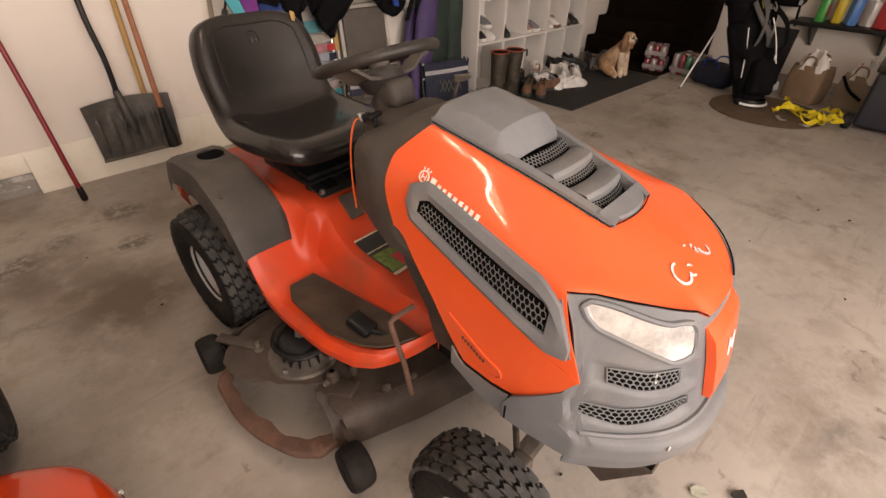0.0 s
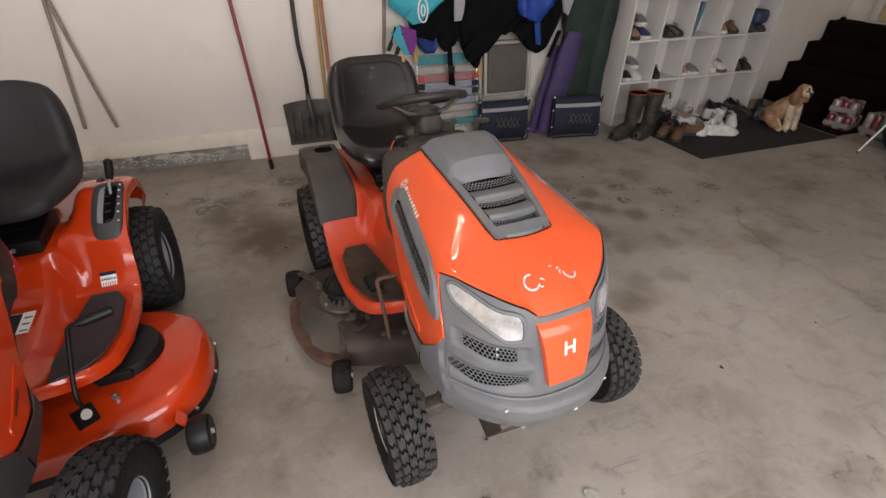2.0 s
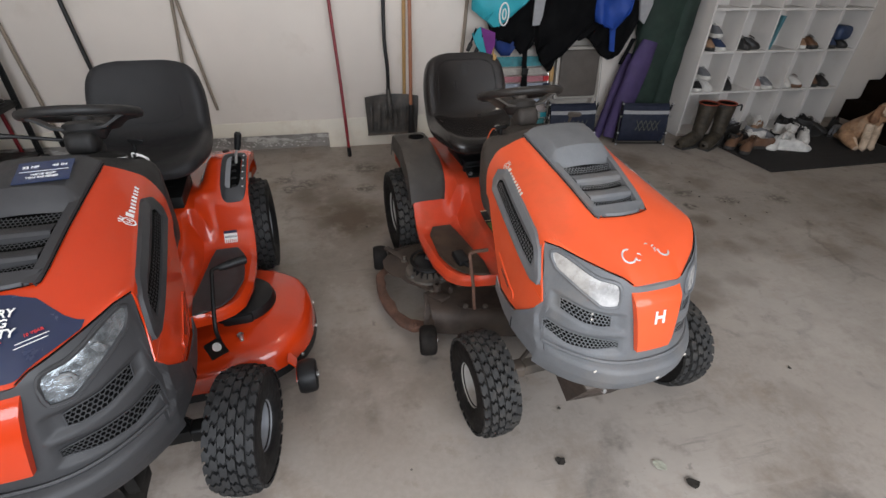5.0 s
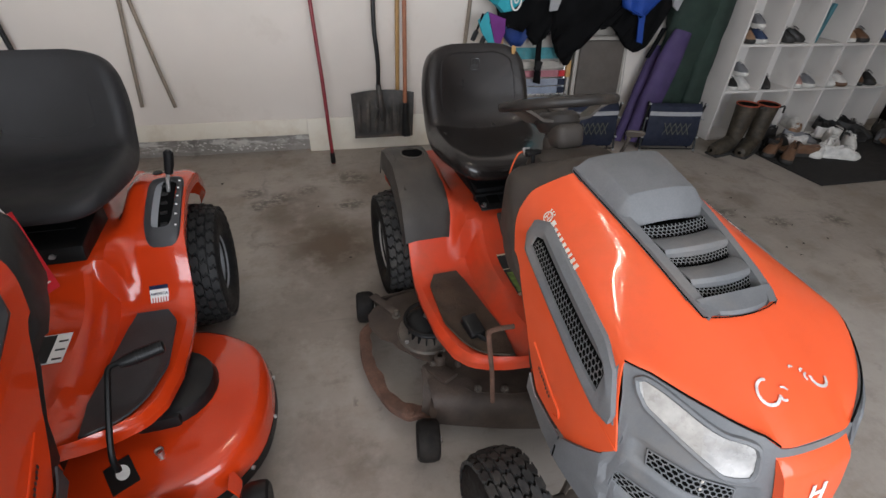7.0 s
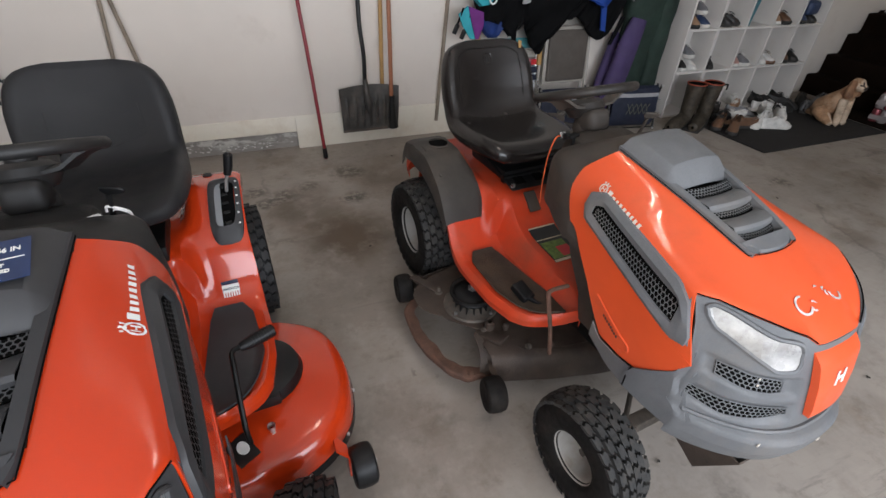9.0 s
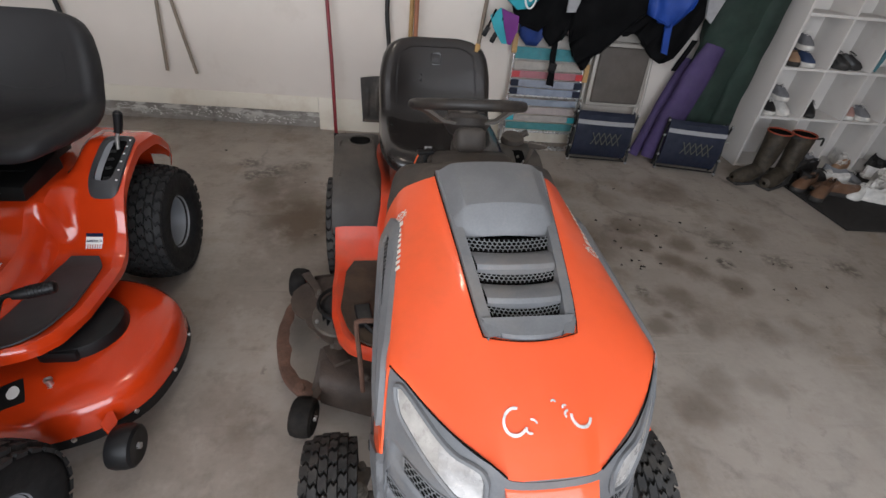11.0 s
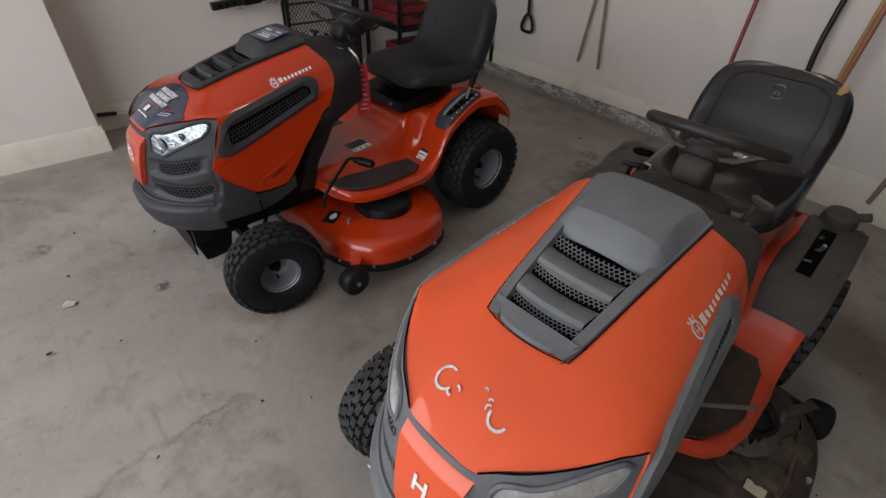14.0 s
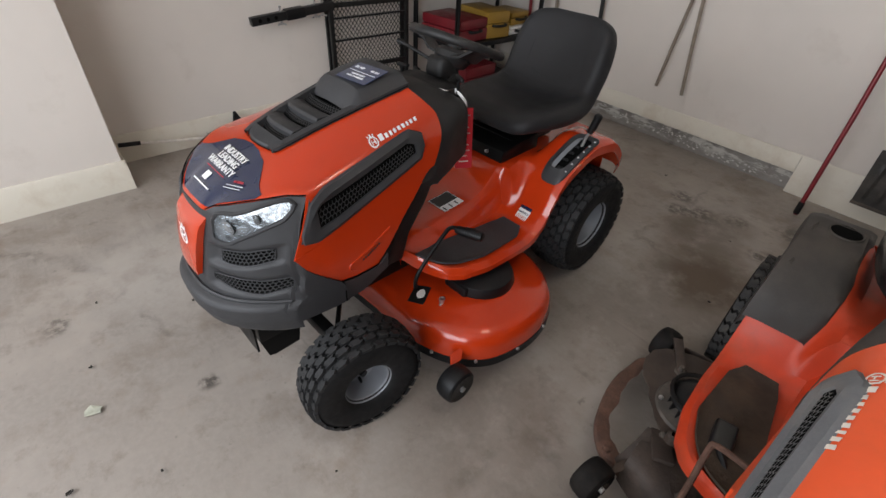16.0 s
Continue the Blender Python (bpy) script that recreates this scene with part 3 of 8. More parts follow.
def scoop_half(y):
    """Half the width of the hood's top insert."""
    return interp(y, (.228, .242, .30, .648), (.066, .085, .094, .128))


def hood_skin():
    ss = sorted({round(k / 40, 4) for k in range(41)} | {0.23})
    vv = [k / 40 for k in range(41)]
    bm = bmesh.new()
    for sign in (1, -1):
        g = [[hood_point(s, v) for s in ss] for v in vv]
        vs = [[bm.verts.new((p.x * sign, p.y, p.z)) for p in row] for row in g]
        for i in range(len(vv) - 1):
            for j in range(len(ss) - 1):
                c = (g[i][j] + g[i + 1][j + 1]) / 2
                if c.x < scoop_half(c.y) - .003 and c.y > 0.258 and c.z > .77:
                    continue
                bm.faces.new((vs[i][j], vs[i][j + 1], vs[i + 1][j + 1], vs[i + 1][j]))
        ys = [.163 + (.65 - .163) * k / 30 for k in range(31)]
        rows = []
        for y in ys:
            zt = .595 + (y - .163) * .2156
            zb = min(zt - .0005, interp(y, *HOOD_LOW))
            rows.append([bm.verts.new((sign * (interp(y, (.163, .27, .65), (.27, .27, .25)) if k == 0 else side_x(y, zt + (zb - zt) * k / 5)), y, zt + (zb - zt) * k / 5)) for k in range(6)])
        for a, b in zip(rows, rows[1:]):
            for k in range(5):
                bm.faces.new((a[k], a[k + 1], b[k + 1], b[k]))
    bmesh.ops.remove_doubles(bm, verts=bm.verts, dist=0.0009)
    bmesh.ops.recalc_face_normals(bm, faces=bm.faces)
    return thick(bm, 0.004)


UPPER_MID = ((.12, .18, .25), (.586, .588, .612))
LOWER_MID = ((.095, .17, .215, .26), (.516, .506, .504, .522))


def face_y0(z):
    return interp(z, (.327, .335, .348, .362, .40, .438, .450, .460, .50, .51, .56, .6, .66, .70, .74, .78), (.065, .015, -.014, -.028, -.042, -.045, -.036, -.013, -.008, -.006, .004, .012, .026, .036, .055, .075))


def face_y(x, z):
    """The nose's front surface: y for a distance from the middle and a height, with a recess for each grille."""
    a = abs(x)
    side = interp(a, (.08, .10, .262, .274), (0, 1, 1, 0))
    up, dn = interp(a, *UPPER_MID), interp(a, *LOWER_MID)
    sink = .013 * side * (math.exp(-((z - up) / .026) ** 6) * interp(a, (.236, .250), (1, 0)) + math.exp(-((z - dn) / .026) ** 6))
    rake = .027 * interp(z, (.62, .75), (0, 1)) * interp(a, (.10, .25), (0, 1)) ** 1.5
    return face_y0(z) + 5.24 * a ** 2.6 + sink + rake


FACE_TOP = ((0, .073, .10, .165, .225, .250, .2535, .262, .275), (.694, .696, .716, .738, .754, .751, .74, .60, .555))


def nose_skin():
    """The plastic nose with the bumper, from the middle round to the flanks."""
    cols = [("f", .275 * (k / 44)) for k in range(45)] + [("s", t) for t in (.05, .15, .3, .5, .7, .85, 1)]
    half = []
    for kind, a in cols:
        col = []
        if kind == "f":
            zt = interp(a, *FACE_TOP)
        else:
            zt = interp(.163 + .117 * a, (.163, .185, .267, .28), (.555, .535, .465, .43))
        low = interp(abs(a) if kind == "f" else 1, (0, .2, .275, 1), (.330, .336, .362, .388))
        for k in range(97):
            z = low + (zt - low) * k / 96
            if kind == "f":
                col.append((a, face_y(a, z), z))
            else:
                y = face_y(.275, z) + (0.30 - face_y(.275, z)) * a if z < .56 else face_y(.275, z) + (.165 - face_y(.275, z)) * min(1, a * 8)
                col.append((.275 + .013 * math.sin(a * 1.57), y, z))
        half.append(col)
    cols_all = [[(-x, y, z) for x, y, z in c] for c in half[:0:-1]] + half
    rows = [[c[k] for c in cols_all] for k in range(97)]
    bm = skin(rows)
    return thick(bm, 0.006)


def on_face(xs, lo, hi, off, n=5, sign=1):
    """A patch that follows the nose between two heights along xs."""
    rows = []
    for k in range(n):
        rows.append([(sign * x, face_y(x, lo(x) + (hi(x) - lo(x)) * k / (n - 1)) - off, lo(x) + (hi(x) - lo(x)) * k / (n - 1)) for x in xs])
    return skin(rows)


def honeycomb(surface, nu, nv, u_len, v_len, wall=0.24):
    """Hexagonal holes over a surface(u, v) with u, v from 0 to 1."""
    bm = bmesh.new()
    dv = 1.0 / nv
    for j in range(-1, nv + 1):
        for i in range(-1, nu + 1):
            cu, cv = (i + 0.5 + 0.5 * (j % 2)) / nu, (j + 0.5) * dv
            if not (-0.2 / nu < cu < 1 + 0.2 / nu and -0.01 < cv < 1.01):
                continue
            outer, inner = [], []
            for k in range(6):
                t = math.pi / 6 + k * math.pi / 3
                ru, rv = 0.577 / nu * math.cos(t), 0.667 * dv * math.sin(t)
                outer.append(bm.verts.new(surface(min(1, max(0, cu + ru)), min(1, max(0, cv + rv)))))
                inner.append(bm.verts.new(surface(min(1, max(0, cu + ru * (1 - wall))), min(1, max(0, cv + rv * (1 - wall))))))
            for k in range(6):
                q = (outer[k], outer[(k + 1) % 6], inner[(k + 1) % 6], inner[k])
                if len({v.co.to_tuple(5) for v in q}) == 4:
                    bm.faces.new(q)
    return bm


def grille(name, parent, mats, sign, x0, x1, mid, tall, nu, nv):
    xs = [x0 + (x1 - x0) * k / 14 for k in range(15)]
    lo, hi = (lambda x: mid(x) - tall(x) / 2), (lambda x: mid(x) + tall(x) / 2)
    # black sheet painted as the shade behind the honeycomb
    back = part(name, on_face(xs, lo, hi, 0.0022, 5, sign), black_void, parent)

    def surf(u, v):
        x = x0 + (x1 - x0) * u
        z = lo(x) + (hi(x) - lo(x)) * v
        return (sign * x, face_y(x, z) - 0.005, z)
    part("honeycomb", honeycomb(surf, nu, nv, 1, 1), mats["nose"], back)
    rim = [(sign * x, face_y(x, hi(x)) - 0.004, hi(x)) for x in xs] + [(sign * x, face_y(x, lo(x)) - 0.004, lo(x)) for x in xs[::-1]]
    part("grille_rim", tube(rim, 0.0018, 6, True), mats["nose"], back)


def flank_patch(ys, lo, hi, off, sign, n=6):
    rows = []
    for k in range(n):
        row = []
        for y in ys:
            z = lo(y) + (hi(y) - lo(y)) * k / (n - 1)
            row.append((sign * (side_x(y, z) + off), y, z))
        rows.append(row)
    return skin(rows)


def side_vent(parent, mats, sign):
    """Long slanted air vent on the hood's flank."""
    top = lambda y: interp(y, (.195, .232, .27, .58, .618), (.655, .735, .760, .822, .808))
    low = lambda y: interp(y, (.195, .235, .60, .618), (.632, .626, .742, .775))
    it = lambda y: interp(y, (.245, .56, .585), (.722, .795, .785))
    il = lambda y: interp(y, (.245, .30, .585), (.660, .672, .762))
    ys = [.195 + (.618 - .195) * k / 24 for k in range(25)]
    iy = [.245 + (.585 - .245) * k / 24 for k in range(25)]
    outer = [(y, top(y)) for y in ys] + [(y, low(y)) for y in ys[::-1]]
    inner = [(y, it(y)) for y in iy] + [(y, il(y)) for y in iy[::-1]]
    bm = bmesh.new()
    rings = []
    for pts, off in ((outer, -0.004), (outer, 0.010), ([(o[0] * .55 + i[0] * .45, o[1] * .55 + i[1] * .45) for o, i in zip(outer, inner)], 0.015), (inner, 0.009), (inner, 0.002)):
        rings.append([bm.verts.new((sign * (side_x(*p) + off), *p)) for p in pts])
    n = len(outer)
    for a, b in zip(rings, rings[1:]):
        for k in range(n):
            bm.faces.new((a[k], a[(k + 1) % n], b[(k + 1) % n], b[k]))
    frame_ = part("side_vent", bm, mats["vent"], parent)
    # black sheet stands for the dark inside of the vent
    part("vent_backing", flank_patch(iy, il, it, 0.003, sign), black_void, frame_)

    def surf(u, v):
        y = .25 + (.575 - .25) * u
        lo, hi = il(y) + .002, it(y) - .006
        z = lo + (hi - lo) * v
        return (sign * (side_x(y, z) + 0.006), y, z)
    part("vent_honeycomb", honeycomb(surf, 28, 4, 1, 1, .2), mats["vent"], frame_)


def scoop(parent, mats):
    """Raised top insert: three honeycomb louvres and a domed cover behind them."""
    fit = lambda y: .650 - (.650 - y) * .934
    half = lambda y: scoop_half(fit(y))
    top = lambda x, y: top_z(x, fit(y))

    def put(name, bm, material_, parent_, sharp=38):
        for v in bm.verts:
            v.co.y = fit(v.co.y)
        return part(name, bm, material_, parent_, "", sharp)

    prof = [(.198, .003), (.203, .011), (.240, .012), (.246, -.012)]
    rows = []
    for y, dz in prof:
        rows.append([(half(y) * .985 * u, y + (0.016 * u * u if y < .21 else 0.003 * u * u), top(half(y) * u, y) + dz) for u in [k / 8 for k in range(-8, 9)]])
    base = put("hood_scoop", thick(skin(rows), 0.004), mats["scoop"], parent)
    rail = []
    for sign in (1, -1):
        rr = []
        for k in range(20):
            y = .207 + (.655 - .207) * k / 19
            h = half(y)
            rr.append([(sign * (h + 0.002), y, top(h, y) - .004), (sign * h, y, top(h, y) + .008), (sign * (h - .020), y, top(h, y) + .010), (sign * (h - .025), y, top(h, y) - .014)])
        rail.append(skin(rr))
    put("scoop_rail", join(*rail), mats["scoop"], base)
    edge = [(s * (half(y) + .003), y, top(half(y), y) + .001) for s, ys in ((-1, [.65 - .024 * k for k in range(18)]), (1, [.242 + .024 * k for k in range(18)])) for y in ys]
    front = [((half(.215) + .002) * u, .198 + .018 * u * u - .002, top(half(.2) * u, .2) + .004) for u in [k / 6 for k in range(-6, 7)]]
    put("scoop_gap", tube(edge[:18] + front + edge[18:], .0013, 6), black_void, base)
    for k, (y0, y1, y2) in enumerate(((.250, .272, .319), (.327, .349, .399), (.405, .432, .485))):
        us = [u / 10 for u in range(-10, 11)]
        w = lambda y: half(y) - .022
        bow = lambda u: .014 * (1 - u * u) - .007

        def mesh(u, v, y0=y0, y1=y1):
            uu = 2 * u - 1
            y = y0 + (y1 - y0) * v + .012 * uu * uu
            return (w(y) * uu, y, top(w(y) * uu, y) - .007 + .010 * v)
        put("louvre_honeycomb", honeycomb(mesh, 17, 4, 1, 1, .24), mats["scoop"], base)
        # black sheet added as the shade under each louvre
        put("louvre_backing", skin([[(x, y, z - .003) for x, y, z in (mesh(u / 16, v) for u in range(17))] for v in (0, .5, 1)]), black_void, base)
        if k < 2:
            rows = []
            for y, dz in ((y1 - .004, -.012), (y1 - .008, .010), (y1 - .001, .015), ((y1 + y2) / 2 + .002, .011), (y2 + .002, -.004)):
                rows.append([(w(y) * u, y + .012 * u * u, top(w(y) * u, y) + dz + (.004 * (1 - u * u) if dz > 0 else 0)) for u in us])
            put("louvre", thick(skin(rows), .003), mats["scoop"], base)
    # black sheet added as the shade below the louvres
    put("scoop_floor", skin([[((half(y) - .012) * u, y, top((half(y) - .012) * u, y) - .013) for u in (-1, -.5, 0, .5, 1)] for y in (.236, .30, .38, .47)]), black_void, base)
    rows = []
    for y, h, wt, wb in ((.452, -.012, .086, .112), (.460, .002, .086, .112), (.474, .016, .086, .113), (.490, .030, .085, .114), (.496, .034, .084, .115), (.56, .033, .085, .119), (.62, .028, .088, .124), (.652, .022, .094, .127), (.656, .0, .102, .128)):
        z0 = top(0, y)
        zb = top(wb, y) + .003
        zt = z0 + h
        rows.append([(-wb, y, zb), (-wb + .004, y, zb + .2 * max(0, zt - zb)), (-wt - .008, y, zb + .8 * (zt - zb)), (-wt, y, zb + .96 * (zt - zb)), (-wt * .8, y, zt + .002), (-wt * .4, y, zt + .005), (0, y, zt + .006), (wt * .4, y, zt + .005), (wt * .8, y, zt + .002), (wt, y, zb + .96 * (zt - zb)), (wt + .008, y, zb + .8 * (zt - zb)), (wb - .004, y, zb + .2 * max(0, zt - zb)), (wb, y, zb)])
    put("scoop_dome", skin(rows), mats["scoop"], base, sharp=22)


def lamp_lens(parent, mats, sign):
    lo = lambda x: ease(x, (.104, .110, .150, .168, .236, .246, .252), (.652, .636, .629, .640, .689, .697, .716))
    hi = lambda x: ease(x, (.104, .112, .17, .240, .252), (.682, .701, .720, .748, .738))
    lo0, hi0 = lo, hi
    wide = lambda x: .104 + (x - .107) * (.252 - .104) / (.241 - .107)
    lo = lambda x: lo0(wide(x)) + .003
    hi = lambda x: hi0(wide(x)) - interp(x, (.107, .15, .241), (-.004, .006, .002))
    xs = [.107 + (.241 - .107) * (.5 - .5 * math.cos(math.pi * k / 24)) for k in range(25)]
    frame_pts = [(x, hi(x)) for x in xs] + [(x, lo(x)) for x in xs[::-1]]
    lens = part("headlight", on_face(xs, lo, hi, 0.0035, 6, sign), mats["lens"], parent, "clear headlight lens")
    out = []
    for x, z in frame_pts:
        out.append((sign * x, face_y(x, z) - .003, z))
    part("headlight_rim", tube(out, 0.0055, 6, True), mats["nose"], lens)
    if mats["lens"] is not lens_new:
        part("lens_edge", on_face([.178 + (.236 - .178) * k / 8 for k in range(9)], lambda x: lo(x) + .004, lambda x: hi(x) - .004, 0.0042, 5, sign), lens_haze, lens)
    if mats["lens"] is lens_new:
        for cx, r in ((.145, .021), (.195, .014)):
            cz = (lo(cx) + hi(cx)) / 2 + .002
            part("reflector_bowl", lathe([(r, 0), (r * .95, .002), (r * .6, .0015), (r * .55, .003), (0.0001, .0032)], 20, Matrix.Translation((sign * cx, face_y(cx, cz) - .0025, cz)) @ pose(0, 0, 0, 90, 0, 0) @ pose(0, 0, 0, 0, sign * 20, 0)), mats["lens"], lens)


def nose_plate(parent, mats):
    """Orange plate in the middle of the nose, with a chamfered top."""
    rows = []
    for z, w, off in ((.503, .052, .0), (.505, .054, .014), (.53, .058, .019), (.60, .067, .020), (.650, .075, .018), (.660, .077, .015), (.678, .079, .002), (.682, .079, -.004)):
        rows.append([(w * u, face_y(w * u, z) - off * (1 if abs(u) < .99 else .1), z) for u in (-1, -.985, -.9, -.6, -.3, 0, .3, .6, .9, .985, 1)])
    p = part("nose_plate", skin(rows), mats["paint"], parent)
    return p


def wheel(parent, mats, centre, radius, width, rim_r, steer, name, lugs, rows_n, outward, dish=0.0):
    m = Matrix.Translation(centre) @ pose(0, 0, 0, 0, 0, steer) @ pose(0, 0, 0, 0, 90 * outward, 0)
    w = width / 2
    hub = part(name, lathe([(.0001, w * (.36 - dish)), (.012, w * (.36 - dish)), (.016, w * (.30 - dish)), (.022, w * (.16 - dish)), (.026, w * (.08 - dish)), (.028, -w * .6)], 20, m), mats["hub"], parent)
    rim = [(rim_r * 1.0, w * .74), (rim_r * 1.04, w * .80), (rim_r * 1.02, w * .70), (rim_r * .93, w * .62), (rim_r * .90, w * .30), (rim_r * .82, w * (.05 - dish)), (rim_r * .62, -w * (.05 + dish)), (rim_r * .55, w * (.02 - dish)), (rim_r * .40, w * (.05 - dish)), (.018, w * (.04 - dish))]
    disc = part("rim", lathe(rim, 36, m), mats["rim"], hub)
    valve = m @ Vector((rim_r * .70, 0, w * (.02 - dish)))
    part("valve", tube([valve, m @ Vector((rim_r * .74, 0, w * (.30 - dish)))], .005, 6), black_plastic, disc)
    k = radius
    tyre = [(rim_r * .96, w * .62), (rim_r * 1.05, w * .82), (rim_r * 1.25, w * .97), (k * .76, w * 1.0), (k * .84, w * .95), (k * .885, w * .85), (k * .912, w * .66), (k * .928, w * .4), (k * .932, 0), (k * .928, -w * .4), (k * .912, -w * .66), (k * .885, -w * .85), (k * .84, -w * .95), (k * .76, -w), (rim_r * 1.1, -w * .85), (rim_r * .9, -w * .6)]
    ty = part("tyre", lathe(tyre, 48, m), mats["rubber"], hub)
    bm = bmesh.new()
    for row in range(rows_n):
        f = (row - (rows_n - 1) / 2) / ((rows_n - 1) / 2)
        for i in range(lugs):
            t = 2 * math.pi * (i + 0.5 * (row % 2)) / lugs
            rr = k * (.925 - .062 * abs(f) ** 2.4)
            dz = w * 1.90 / rows_n * .49
            da = 2 * math.pi / lugs * .485
            zc = f * w * .84
            flip = 1 if f <= 0 else -1
            prof = [(-1, -.55), (-.35, -1), (.35, -.55), (1, -1), (1, .55), (.35, 1), (-.35, .55), (-1, 1)]
            lo = [bm.verts.new((rr * math.cos(t + flip * da * q), rr * math.sin(t + flip * da * q), zc + dz * p)) for p, q in prof]
            h = rr + k * (.064 - .016 * abs(f) ** 3) + .001
            hi = [bm.verts.new((h * math.cos(t + flip * da * q * .95), h * math.sin(t + flip * da * q * .95), zc + dz * p * .95)) for p, q in prof]
            bm.faces.new(hi)
            for j in range(8):
                bm.faces.new((lo[j], lo[(j + 1) % 8], hi[(j + 1) % 8], hi[j]))
    part("tread", moved(bm, m), mats["tread"], ty, sharp=25)
    return hub


PAN_HALF = ((.575, .59, .61, .645, .70, .80, .95, 1.03, 1.12, 1.20, 1.35, 1.50, 1.60, 1.66), (.18, .24, .29, .345, .380, .403, .408, .404, .402, .40, .41, .42, .41, .37))
FENDER_Z = ((.575, .62, .70, 1.00, 1.055, 1.10, 1.15, 1.18, 1.27, 1.37, 1.46, 1.55, 1.62, 1.66), (.372, .352, .338, .332, .345, .385, .470, .515, .588, .628, .622, .568, .49, .44))
TUNNEL_Z = ((.575, .62, .80, .95, 1.02, 1.08, 1.13, 1.2, 1.4, 1.66), (.378, .385, .40, .415, .445, .505, .535, .545, .55, .55))


def pan_z(x, y):
    """Height of the pressed fender pan."""
    a = abs(x)
    f, t = ease(y, *FENDER_Z), ease(y, *TUNNEL_Z)
    if y < 1.1:
        k = interp(a, (.155, .205), (0, 1))
    else:
        k = interp(a, (.20, .25), (0, 1))
    k = k * k * (3 - 2 * k)
    edge = interp(y, *PAN_HALF)
    drop = max(0, (a - (edge - .028)) / .028)
    lip = .012 * max(0, 1 - abs(a - (edge - .022)) / .022) * interp(y, (.95, 1.05), (1, 0))
    return t + (f - t) * k - .014 * drop ** 2 + lip


def pan_skin():
    ys = [.575 + (1.66 - .575) * k / 70 for k in range(71)]
    rows = []
    for y in ys:
        e = interp(y, *PAN_HALF)
        us = [-1.0, -1.0] + [k / 24 for k in range(-24, 25)] + [1.0, 1.0]
        row = []
        for j, u in enumerate(us):
            z = pan_z(u * e, y)
            if j in (0, len(us) - 1):
                z -= interp(y, (.60, .95, 1.10), (.026, .022, .038))
            elif j in (1, len(us) - 2):
                z -= interp(y, (.95, 1.10), (.007, .012))
            row.append((u * e * (1.0 if 0 < j < len(us) - 1 else .995), y, z))
        rows.append(row)
    first = [(x, y + .004, z - .035) for x, y, z in rows[0]]
    return thick(skin([first] + rows), .003)


def pan_patch(x0, x1, y0, y1, off, nx=8, ny=12, shape=None):
    rows = []
    for j in range(ny + 1):
        y = y0 + (y1 - y0) * j / ny
        a, b = (x0, x1) if shape is None else shape(y)
        rows.append([(a + (b - a) * i / nx, y, pan_z(a + (b - a) * i / nx, y) + off) for i in range(nx + 1)])
    return skin(rows)


